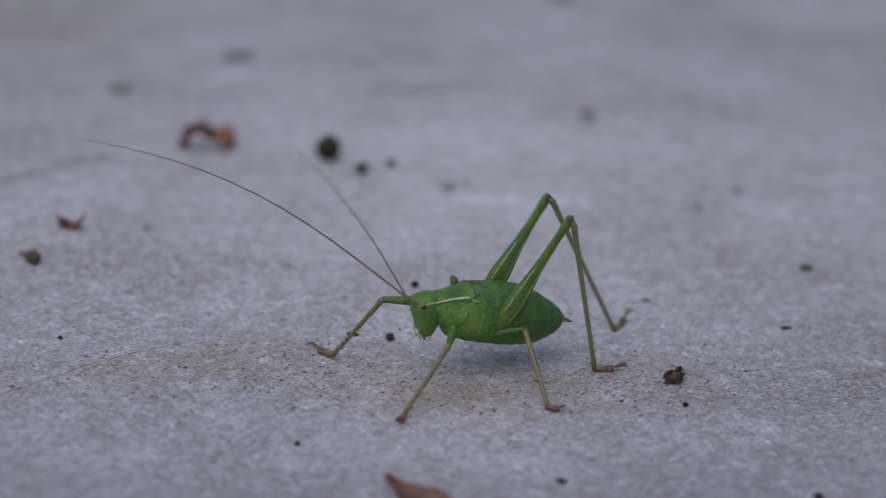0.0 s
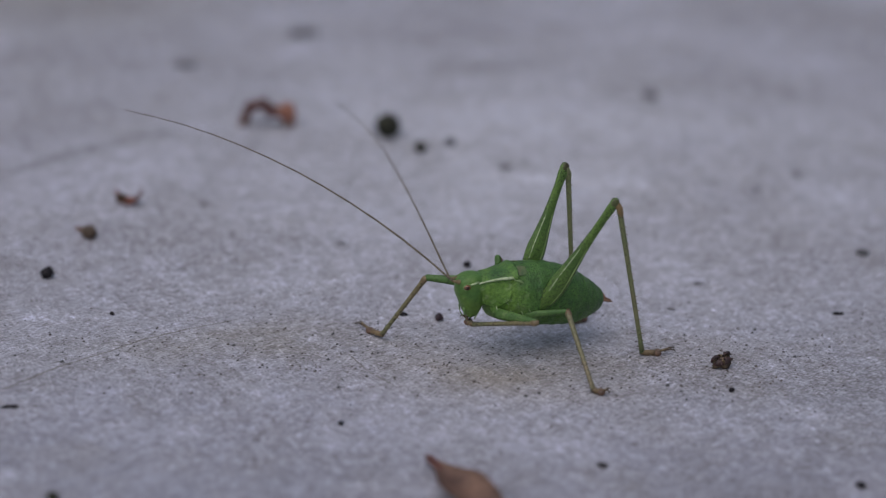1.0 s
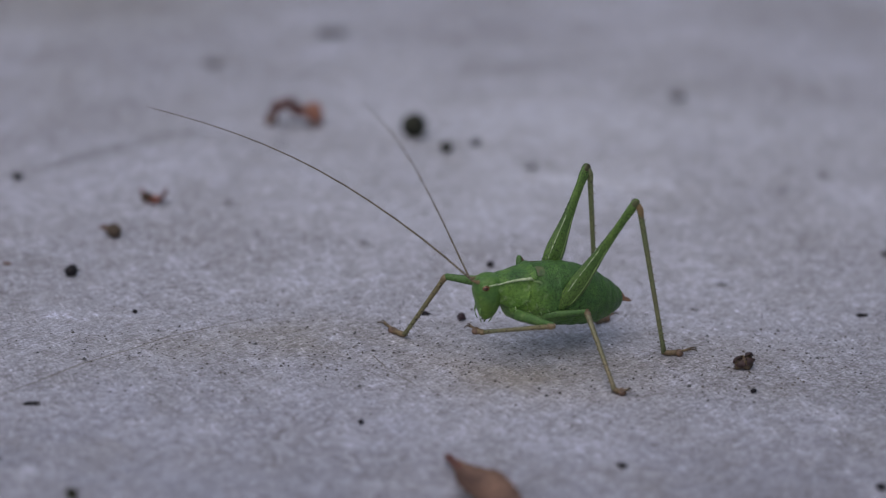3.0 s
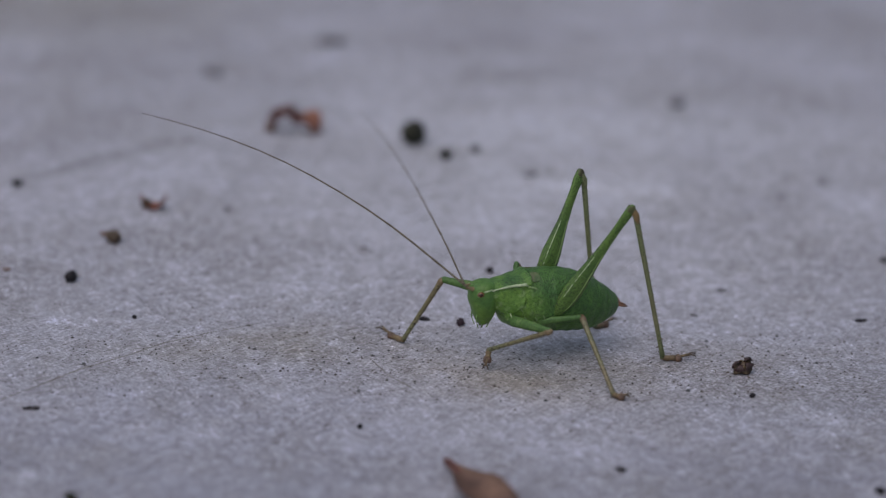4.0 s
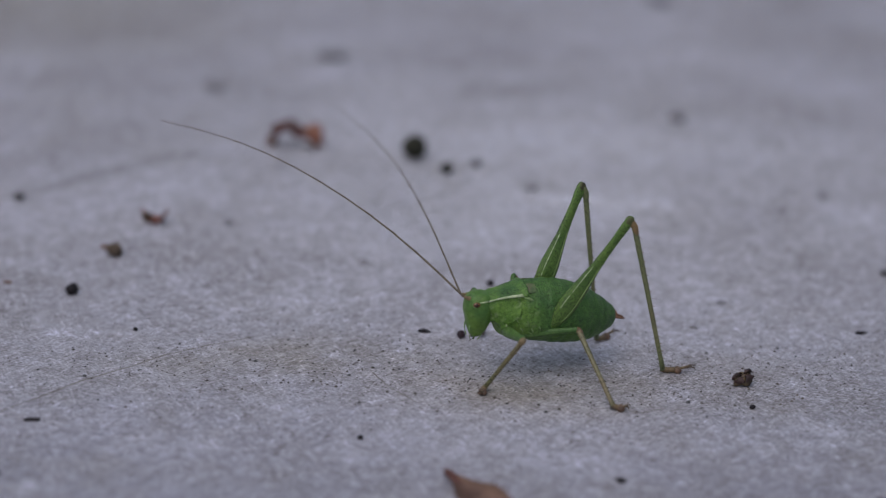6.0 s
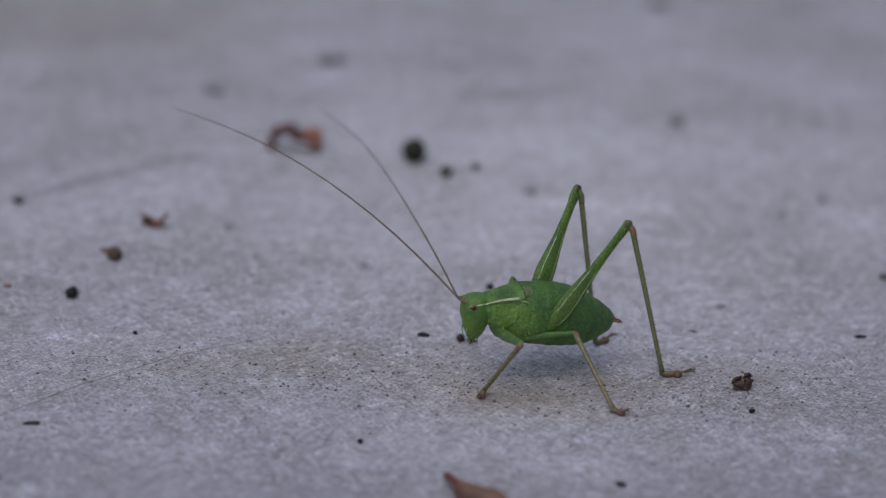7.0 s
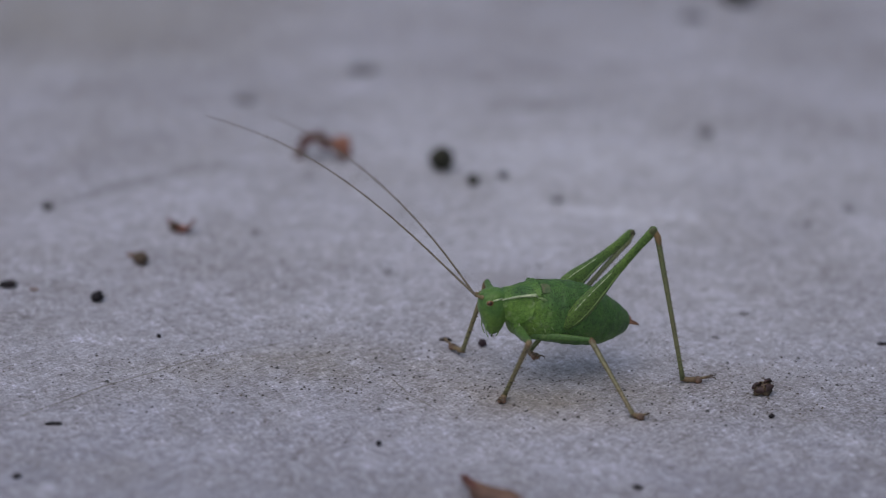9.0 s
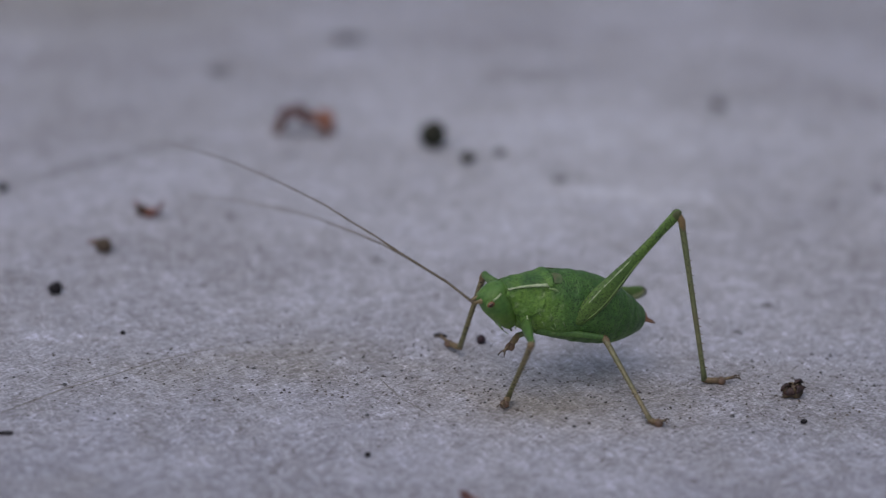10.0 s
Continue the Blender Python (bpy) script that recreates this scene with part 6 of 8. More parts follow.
    walk(leg_pieces['far front femur'], [
        (0, pose(0.004855, -0.001125, 0.000050, 0.00, 12.86, -30.76)),
        (0.2, pose(0.004855, -0.001125, 0.000050, 0.00, 13.15, -31.78)),
        (0.5, pose(0.004855, -0.001125, 0.000050, 0.00, 10.44, -34.04)),
        (1, pose(0.004855, -0.001125, 0.000050, 0.00, 11.46, -35.50)),
        (1.5, pose(0.004855, -0.001125, 0.000050, 0.00, 10.76, -36.70)),
        (2, pose(0.004855, -0.001125, 0.000050, -0.00, 9.87, -39.82)),
        (2.5, pose(0.004855, -0.001125, 0.000050, -0.00, 10.03, -40.53)),
        (2.7, pose(0.004855, -0.001125, 0.000050, 0.00, 10.04, -40.54)),
        (3.8, pose(0.004855, -0.001125, 0.000050, 0.00, 6.62, -44.52)),
        (4, pose(0.004855, -0.001125, 0.000050, -0.00, 6.29, -45.84)),
        (4.5, pose(0.004855, -0.001125, 0.000050, -0.00, 5.55, -46.70)),
        (4.7, pose(0.004855, -0.001125, 0.000050, 0.00, 5.40, -50.27)),
        (5, pose(0.004855, -0.001125, 0.000050, -0.40, 4.90, -54.71)),
        (5.1, pose(0.004855, -0.001125, 0.000050, 4.76, -21.65, -82.17)),
        (5.2, pose(0.004855, -0.001125, 0.000050, -0.00, 12.58, -92.44)),
        (5.5, pose(0.004855, -0.001125, 0.000050, -0.00, 17.34, -109.39)),
        (5.7, pose(0.004855, -0.001125, 0.000050, 0.00, 10.02, -106.82)),
        (6.8, pose(0.004855, -0.001125, 0.000050, 0.00, 11.43, -104.80)),
        (7, pose(0.004855, -0.001125, 0.000050, -0.00, 20.01, -107.56)),
        (7.5, pose(0.004855, -0.001125, 0.000050, -2.74, 5.09, -135.87)),
        (7.6, pose(0.004855, -0.001125, 0.000050, -7.06, 14.05, -132.05)),
        (7.7, pose(0.004855, -0.001125, 0.000050, 2.05, -1.32, -140.48)),
        (7.8, pose(0.004855, -0.001125, 0.000050, -5.16, 9.75, -135.32)),
        (7.9, pose(0.004855, -0.001125, 0.000050, 1.85, -1.75, -140.54)),
        (8, pose(0.004855, -0.001125, 0.000050, -2.64, 3.78, -138.77)),
        (8.2, pose(0.004855, -0.001125, 0.000050, 0.00, -13.50, -97.12)),
        (8.4, pose(0.004855, -0.001125, 0.000050, 0.00, -2.89, -102.16)),
        (8.5, pose(0.004855, -0.001125, 0.000050, 0.00, -2.61, -101.77)),
        (9, pose(0.004855, -0.001125, 0.000050, -0.00, 0.14, -100.24)),
        (9.5, pose(0.004855, -0.001125, 0.000050, -0.00, 0.54, -101.03)),
        (10, pose(0.004855, -0.001125, 0.000050, 0.00, 5.45, -96.48)),
    ])
    walk(leg_pieces['far front tibia'], [
        (0, pose(0.008116, -0.003066, -0.000816, -34.38, 62.56, -32.81)),
        (0.2, pose(0.008078, -0.003121, -0.000836, -36.87, 64.11, -35.57)),
        (0.5, pose(0.008028, -0.003268, -0.000656, -40.02, 67.20, -39.21)),
        (1, pose(0.007961, -0.003340, -0.000723, -42.55, 66.87, -41.75)),
        (1.5, pose(0.007921, -0.003410, -0.000677, -42.46, 66.48, -41.60)),
        (2, pose(0.007801, -0.003581, -0.000617, -44.17, 67.49, -43.49)),
        (2.5, pose(0.007769, -0.003616, -0.000628, -44.55, 67.50, -43.88)),
        (2.7, pose(0.007768, -0.003617, -0.000629, -45.13, 67.81, -44.52)),
        (3.8, pose(0.007612, -0.003836, -0.000399, -42.45, 69.97, -42.04)),
        (4, pose(0.007551, -0.003901, -0.000377, -40.97, 70.21, -40.56)),
        (4.5, pose(0.007512, -0.003945, -0.000327, -43.46, 71.25, -43.20)),
        (4.7, pose(0.007332, -0.004105, -0.000316, -41.31, 71.63, -41.05)),
        (5, pose(0.007096, -0.004291, -0.000282, -39.53, 71.94, -39.18)),
        (5.1, pose(0.005348, -0.004710, 0.001486, 66.80, 86.06, 67.67)),
        (5.2, pose(0.004694, -0.004921, -0.000798, -114.57, 49.12, -125.41)),
        (5.5, pose(0.003622, -0.004630, -0.001110, -114.50, 47.72, -126.06)),
        (5.7, pose(0.003746, -0.004794, -0.000628, -118.85, 45.17, -132.34)),
        (6.8, pose(0.003881, -0.004814, -0.000721, -116.26, 46.13, -128.94)),
        (7, pose(0.003751, -0.004612, -0.001282, -111.70, 48.38, -122.53)),
        (7.5, pose(0.002072, -0.003825, -0.000295, -96.02, 56.47, -97.98)),
        (7.6, pose(0.002326, -0.003929, -0.000895, -100.64, 54.36, -104.61)),
        (7.7, pose(0.001853, -0.003602, 0.000140, -81.33, 65.55, -80.73)),
        (7.8, pose(0.002127, -0.003822, -0.000609, -81.89, 68.18, -81.78)),
        (7.9, pose(0.001851, -0.003598, 0.000169, -26.26, 76.39, -25.69)),
        (8, pose(0.001934, -0.003685, -0.000207, 17.20, 75.29, 17.21)),
        (8.2, pose(0.004386, -0.004881, 0.000959, -78.27, 82.30, -78.92)),
        (8.4, pose(0.004036, -0.004925, 0.000246, -48.22, 80.57, -48.54)),
        (8.5, pose(0.004062, -0.004932, 0.000227, -50.29, 81.03, -50.63)),
        (9, pose(0.004163, -0.004956, 0.000040, -50.67, 84.75, -50.96)),
        (9.5, pose(0.004111, -0.004946, 0.000013, -60.69, 83.21, -61.12)),
        (10, pose(0.004418, -0.004975, -0.000320, -108.25, 79.12, -109.60)),
    ])
    walk(leg_pieces['far front tarsus'], [
        (0, pose(0.010761, -0.004772, -0.006877, -9.95, 11.14, -68.23)),
        (0.2, pose(0.010504, -0.004856, -0.006979, -10.10, 9.06, -68.95)),
        (0.5, pose(0.010078, -0.004941, -0.006952, -10.37, 9.84, -69.64)),
        (1, pose(0.009963, -0.005127, -0.007004, -10.74, 9.92, -70.17)),
        (1.5, pose(0.009960, -0.005220, -0.006939, -10.28, 9.40, -69.93)),
        (2, pose(0.009698, -0.005380, -0.006927, -10.39, 8.85, -70.09)),
        (2.5, pose(0.009653, -0.005428, -0.006938, -10.28, 8.97, -69.83)),
        (2.7, pose(0.009607, -0.005425, -0.006952, -10.17, 7.91, -69.69)),
        (3.8, pose(0.009350, -0.005403, -0.006815, -9.68, 7.75, -69.23)),
        (4, pose(0.009308, -0.005405, -0.006803, -9.60, 7.86, -69.24)),
        (4.5, pose(0.009112, -0.005447, -0.006794, -9.52, 7.72, -69.53)),
        (4.7, pose(0.008956, -0.005519, -0.006798, -9.52, 7.32, -70.16)),
        (5, pose(0.008737, -0.005629, -0.006775, -9.48, 7.31, -70.43)),
        (5.1, pose(0.005527, -0.004275, -0.005327, -11.11, 31.95, -75.05)),
        (5.15, pose(0.003815, -0.006420, -0.005644, 14.21, 19.69, 3.18)),
        (5.2, pose(0.002104, -0.008564, -0.005961, 9.67, -5.70, 69.61)),
        (5.5, pose(0.000917, -0.008344, -0.006163, 10.05, -8.07, 74.97)),
        (5.7, pose(0.000503, -0.008353, -0.005471, 9.40, -1.84, 65.53)),
        (6.8, pose(0.000906, -0.008495, -0.005645, 9.61, -3.27, 66.92)),
        (7, pose(0.001312, -0.008436, -0.006388, 10.22, -9.48, 74.80)),
        (7.5, pose(0.001548, -0.007560, -0.005988, 10.35, -3.31, 71.94)),
        (7.6, pose(0.001322, -0.007780, -0.006445, 9.82, -2.40, 63.52)),
        (7.7, pose(0.002308, -0.006390, -0.006077, 8.93, 10.29, 54.56)),
        (7.8, pose(0.002491, -0.006335, -0.006949, 8.73, -7.63, 50.39)),
        (7.9, pose(0.003299, -0.004294, -0.006469, 8.33, -7.04, 47.23)),
        (8, pose(0.003591, -0.003173, -0.006812, 5.48, -22.05, 24.99)),
        (8.2, pose(0.004562, -0.005779, -0.005809, 7.22, -20.73, 33.74)),
        (8.3, pose(0.004670, -0.005772, -0.006150, 6.08, -0.38, -19.33)),
        (8.4, pose(0.004777, -0.005764, -0.006491, -11.08, 10.76, -74.18)),
        (8.5, pose(0.004738, -0.005755, -0.006519, -11.21, 10.46, -74.68)),
        (9, pose(0.004557, -0.005441, -0.006760, -12.08, 9.93, -75.11)),
        (9.5, pose(0.004501, -0.005653, -0.006768, -12.17, 9.93, -75.78)),
        (10, pose(0.003985, -0.006190, -0.007026, -15.69, 12.47, -78.89)),
    ])
    walk(feeler_pieces['near'][0], [
        (0, pose(0.007298, 0.000300, 0.000702, 0.00, -15.62, -52.31)),
        (1, pose(0.007315, 0.000300, 0.000597, 0.00, -19.35, -52.57)),
        (1.5, pose(0.007301, 0.000300, 0.000667, 0.00, -20.65, -53.47)),
        (2.5, pose(0.007273, 0.000300, 0.000806, 0.00, -19.94, -53.97)),
        (4, pose(0.007283, 0.000300, 0.000767, 0.00, -18.24, -53.29)),
        (4.5, pose(0.007286, 0.000300, 0.000754, 0.00, -21.91, -55.49)),
        (5, pose(0.007268, 0.000300, 0.000818, 0.00, -18.44, -54.73)),
        (5.5, pose(0.007250, 0.000300, 0.000882, 0.00, -19.06, -56.71)),
        (7, pose(0.007266, 0.000300, 0.000831, 0.00, -19.79, -62.21)),
        (7.5, pose(0.007280, 0.000300, 0.000780, 0.00, -17.30, -63.01)),
        (7.7, pose(0.007285, 0.000300, 0.000759, 0.00, -17.15, -63.00)),
        (7.8, pose(0.007288, 0.000300, 0.000749, 0.00, -16.77, -63.11)),
        (8, pose(0.007292, 0.000300, 0.000728, 0.00, -8.78, -62.53)),
        (8.2, pose(0.007296, 0.000300, 0.000712, 0.00, -9.81, -60.12)),
        (8.5, pose(0.007300, 0.000300, 0.000689, 0.00, -14.23, -63.81)),
        (9, pose(0.007307, 0.000300, 0.000650, 0.00, -13.59, -64.24)),
        (9.5, pose(0.007353, 0.000300, 0.000576, 0.00, -11.34, -65.58)),
        (9.8, pose(0.007347, 0.000300, 0.000007, -0.19, -7.77, -64.56)),
        (10, pose(0.007391, 0.000300, -0.000962, -0.90, -13.26, -55.75)),
    ])
    walk(feeler_pieces['near'][1], [
        (0, pose(0.008960, -0.001852, 0.001462, 0.00, -15.06, -53.15)),
        (1, pose(0.008936, -0.001817, 0.001534, 0.00, -17.34, -52.21)),
        (1.5, pose(0.008889, -0.001844, 0.001672, 0.00, -18.56, -53.02)),
        (2.5, pose(0.008831, -0.001842, 0.001767, 0.00, -17.62, -53.35)),
        (4, pose(0.008882, -0.001844, 0.001648, 0.00, -18.07, -53.75)),
        (4.5, pose(0.008769, -0.001857, 0.001807, 0.00, -20.06, -54.95)),
        (5, pose(0.008824, -0.001901, 0.001717, 0.00, -17.34, -54.89)),
        (5.5, pose(0.008713, -0.001927, 0.001803, 0.00, -17.79, -57.01)),
        (7, pose(0.008505, -0.002051, 0.001788, 0.00, -18.66, -62.14)),
        (7.5, pose(0.008505, -0.002106, 0.001621, 0.00, -17.00, -63.76)),
        (7.7, pose(0.008512, -0.002108, 0.001593, 0.00, -16.46, -63.84)),
        (7.8, pose(0.008513, -0.002115, 0.001565, 0.00, -15.42, -64.07)),
        (8, pose(0.008580, -0.002177, 0.001159, 0.00, -11.01, -63.18)),
        (8.2, pose(0.008679, -0.002107, 0.001192, 0.00, -12.98, -62.43)),
        (8.5, pose(0.008495, -0.002130, 0.001376, 0.00, -13.63, -63.65)),
        (9, pose(0.008505, -0.002182, 0.001316, 0.00, -14.01, -64.31)),
        (9.5, pose(0.008498, -0.002221, 0.001131, 0.00, -11.14, -64.50)),
        (9.8, pose(0.008539, -0.002206, 0.000385, -0.09, -7.35, -65.94)),
        (10, pose(0.008884, -0.001893, -0.000337, -0.02, -2.88, -64.19)),
    ])
    walk(feeler_pieces['near'][2], [
        (0, pose(0.010596, -0.004035, 0.002196, 0.00, -13.88, -53.46)),
        (1, pose(0.010589, -0.003949, 0.002376, 0.00, -14.87, -51.48)),
        (1.5, pose(0.010514, -0.004003, 0.002580, 0.00, -16.08, -52.22)),
        (2.5, pose(0.010434, -0.003997, 0.002620, 0.00, -15.22, -52.54)),
        (4, pose(0.010467, -0.004006, 0.002523, 0.00, -16.57, -53.32)),
        (4.5, pose(0.010291, -0.004027, 0.002775, 0.00, -17.40, -53.80)),
        (5, pose(0.010386, -0.004121, 0.002565, 0.00, -15.67, -54.54)),
        (5.5, pose(0.010175, -0.004181, 0.002665, 0.00, -15.78, -56.66)),
        (7, pose(0.009757, -0.004418, 0.002692, 0.00, -16.84, -61.34)),
        (7.5, pose(0.009702, -0.004533, 0.002448, 0.00, -15.82, -63.59)),
        (7.7, pose(0.009709, -0.004545, 0.002395, 0.00, -15.10, -63.89)),
        (7.8, pose(0.009706, -0.004569, 0.002318, 0.00, -13.62, -64.36)),
        (8, pose(0.009832, -0.004654, 0.001699, 0.00, -12.12, -63.08)),
        (8.2, pose(0.009951, -0.004543, 0.001826, 0.00, -15.20, -63.94)),
        (8.5, pose(0.009704, -0.004570, 0.002036, 0.00, -12.75, -63.08)),
        (9, pose(0.009698, -0.004662, 0.002003, 0.00, -13.79, -63.80)),
        (9.5, pose(0.009692, -0.004725, 0.001677, 0.00, -10.94, -63.42)),
        (9.8, pose(0.009676, -0.004751, 0.000745, -0.01, -6.91, -66.76)),
        (10, pose(0.010079, -0.004364, -0.000199, 0.02, -2.33, -65.55)),
    ])
    walk(feeler_pieces['near'][3], [
        (0, pose(0.012231, -0.006241, 0.002875, 0.00, -12.07, -52.73)),
        (1, pose(0.012291, -0.006088, 0.003102, 0.00, -12.84, -50.53)),
        (1.5, pose(0.012194, -0.006170, 0.003370, 0.00, -14.02, -51.20)),
        (2.5, pose(0.012092, -0.006160, 0.003361, 0.00, -13.74, -51.77)),
        (4, pose(0.012084, -0.006178, 0.003329, 0.00, -14.21, -52.02)),
        (4.5, pose(0.011883, -0.006202, 0.003619, 0.00, -14.76, -52.33)),
        (5, pose(0.011976, -0.006353, 0.003333, 0.00, -13.65, -53.47)),
        (5.5, pose(0.011670, -0.006452, 0.003434, 0.00, -13.52, -55.48)),
        (7, pose(0.011055, -0.006794, 0.003511, 0.00, -14.98, -59.96)),
        (7.5, pose(0.010914, -0.006974, 0.003221, 0.00, -13.99, -62.26)),
        (7.7, pose(0.010913, -0.007002, 0.003133, 0.00, -13.42, -62.79)),
        (7.8, pose(0.010899, -0.007053, 0.002985, 0.00, -12.08, -63.58)),
        (8, pose(0.011087, -0.007125, 0.002295, 0.00, -11.26, -62.01)),
        (8.2, pose(0.011152, -0.006998, 0.002568, 0.00, -14.50, -63.18)),
        (8.5, pose(0.010943, -0.007012, 0.002656, 0.00, -11.65, -62.07)),
        (9, pose(0.010915, -0.007136, 0.002680, 0.00, -12.78, -62.71)),
        (9.5, pose(0.010935, -0.007209, 0.002215, 0.00, -10.47, -62.53)),
        (9.8, pose(0.010781, -0.007324, 0.001084, 0.05, -5.79, -66.71)),
        (10, pose(0.011227, -0.006888, -0.000086, 0.01, -4.39, -65.01)),
    ])
    walk(feeler_pieces['near'][4], [
        (0, pose(0.013908, -0.008444, 0.003467, 0.00, -9.89, -51.49)),
        (1, pose(0.014046, -0.008219, 0.003731, 0.00, -10.95, -49.48)),
        (1.5, pose(0.013932, -0.008331, 0.004063, 0.00, -12.06, -50.05)),
        (2.5, pose(0.013793, -0.008320, 0.004033, 0.00, -12.15, -50.78)),
        (4, pose(0.013773, -0.008341, 0.004023, 0.00, -12.13, -50.74)),
        (4.5, pose(0.013554, -0.008366, 0.004339, 0.00, -12.37, -50.89)),
        (5, pose(0.013624, -0.008578, 0.004006, 0.00, -11.38, -52.08)),
        (5.5, pose(0.013229, -0.008719, 0.004095, 0.00, -11.37, -54.08)),
        (7, pose(0.012425, -0.009163, 0.004243, 0.00, -13.29, -58.53)),
        (7.5, pose(0.012194, -0.009409, 0.003906, 0.00, -12.27, -60.75)),
        (7.7, pose(0.012175, -0.009456, 0.003792, 0.00, -11.86, -61.40)),
        (7.8, pose(0.012134, -0.009539, 0.003579, 0.00, -10.98, -62.50)),
        (8, pose(0.012393, -0.009583, 0.002849, 0.00, -9.58, -60.58)),
        (8.2, pose(0.012390, -0.009448, 0.003278, 0.00, -11.88, -61.16)),
        (8.5, pose(0.012233, -0.009444, 0.003223, 0.00, -10.09, -60.72)),
        (9, pose(0.012185, -0.009598, 0.003309, 0.00, -11.52, -61.46)),
        (9.5, pose(0.012219, -0.009679, 0.002729, 0.00, -9.45, -61.45)),
        (9.8, pose(0.011894, -0.009911, 0.001369, 0.08, -4.65, -65.94)),
        (10, pose(0.012408, -0.009420, 0.000128, 0.11, -1.07, -66.38)),
    ])
    walk(feeler_pieces['near'][5], [
        (0, pose(0.015647, -0.010630, 0.003954, 0.00, -7.49, -50.10)),
        (1, pose(0.015855, -0.010336, 0.004270, 0.00, -8.86, -48.31)),
        (1.5, pose(0.015730, -0.010477, 0.004661, 0.00, -9.89, -48.80)),
        (2.5, pose(0.015544, -0.010465, 0.004630, 0.00, -9.83, -49.41)),
        (4, pose(0.015529, -0.010489, 0.004619, 0.00, -10.28, -49.57)),
        (4.5, pose(0.015300, -0.010514, 0.004946, 0.00, -10.20, -49.55)),
        (5, pose(0.015343, -0.010786, 0.004569, 0.00, -9.17, -50.69)),
        (5.5, pose(0.014859, -0.010969, 0.004654, 0.00, -9.53, -52.79)),
        (7, pose(0.013867, -0.011518, 0.004896, 0.00, -11.54, -57.05)),
        (7.5, pose(0.013550, -0.011830, 0.004509, 0.00, -10.82, -59.39)),
        (7.7, pose(0.013506, -0.011897, 0.004376, 0.00, -10.47, -60.07)),
        (7.8, pose(0.013422, -0.012014, 0.004121, 0.00, -10.15, -61.46)),
        (8, pose(0.013769, -0.012023, 0.003321, 0.00, -7.48, -58.96)),
        (8.2, pose(0.013729, -0.011880, 0.003862, 0.00, -8.78, -58.94)),
        (8.5, pose(0.013587, -0.011859, 0.003716, 0.00, -8.12, -59.16)),
        (9, pose(0.013516, -0.012046, 0.003877, 0.00, -10.07, -60.13)),
        (9.5, pose(0.013554, -0.012133, 0.003194, 0.00, -7.94, -60.10)),
        (9.8, pose(0.013050, -0.012500, 0.001600, 0.06, -4.18, -64.57)),
        (10, pose(0.013542, -0.012014, 0.000181, 0.08, -3.33, -64.63)),
    ])
    walk(feeler_pieces['near'][6], [
        (0, pose(0.017454, -0.012791, 0.004324, 0.00, -4.86, -48.61)),
        (1, pose(0.017722, -0.012433, 0.004708, 0.00, -6.72, -47.09)),
        (1.5, pose(0.017591, -0.012604, 0.005153, 0.00, -7.53, -47.46)),
        (2.5, pose(0.017364, -0.012590, 0.005115, 0.00, -7.36, -47.94)),
        (4, pose(0.017344, -0.012619, 0.005127, 0.00, -8.10, -48.23)),
        (4.5, pose(0.017114, -0.012642, 0.005449, 0.00, -8.14, -48.26)),
        (5, pose(0.017134, -0.012972, 0.005025, 0.00, -7.04, -49.33)),
        (5.5, pose(0.016555, -0.013203, 0.005125, 0.00, -7.67, -51.47)),
        (7, pose(0.015382, -0.013856, 0.005464, 0.00, -9.61, -55.47)),
        (7.5, pose(0.014974, -0.014236, 0.005044, 0.00, -9.45, -58.04)),
        (7.7, pose(0.014903, -0.014323, 0.004893, 0.00, -9.08, -58.70)),
        (7.8, pose(0.014762, -0.014478, 0.004623, 0.00, -9.05, -60.22)),
        (8, pose(0.015224, -0.014440, 0.003692, 0.00, -5.21, -57.26)),
        (8.2, pose(0.015179, -0.014286, 0.004296, 0.00, -6.11, -57.01)),
        (8.5, pose(0.015017, -0.014253, 0.004114, 0.00, -6.03, -57.54)),
        (9, pose(0.014913, -0.014478, 0.004374, 0.00, -8.14, -58.55)),
        (9.5, pose(0.014954, -0.014568, 0.003586, 0.00, -5.95, -58.51)),
        (9.8, pose(0.014272, -0.015070, 0.001808, 0.06, -0.95, -64.02)),
        (10, pose(0.014763, -0.014589, 0.000346, 0.05, 1.23, -64.64)),
    ])
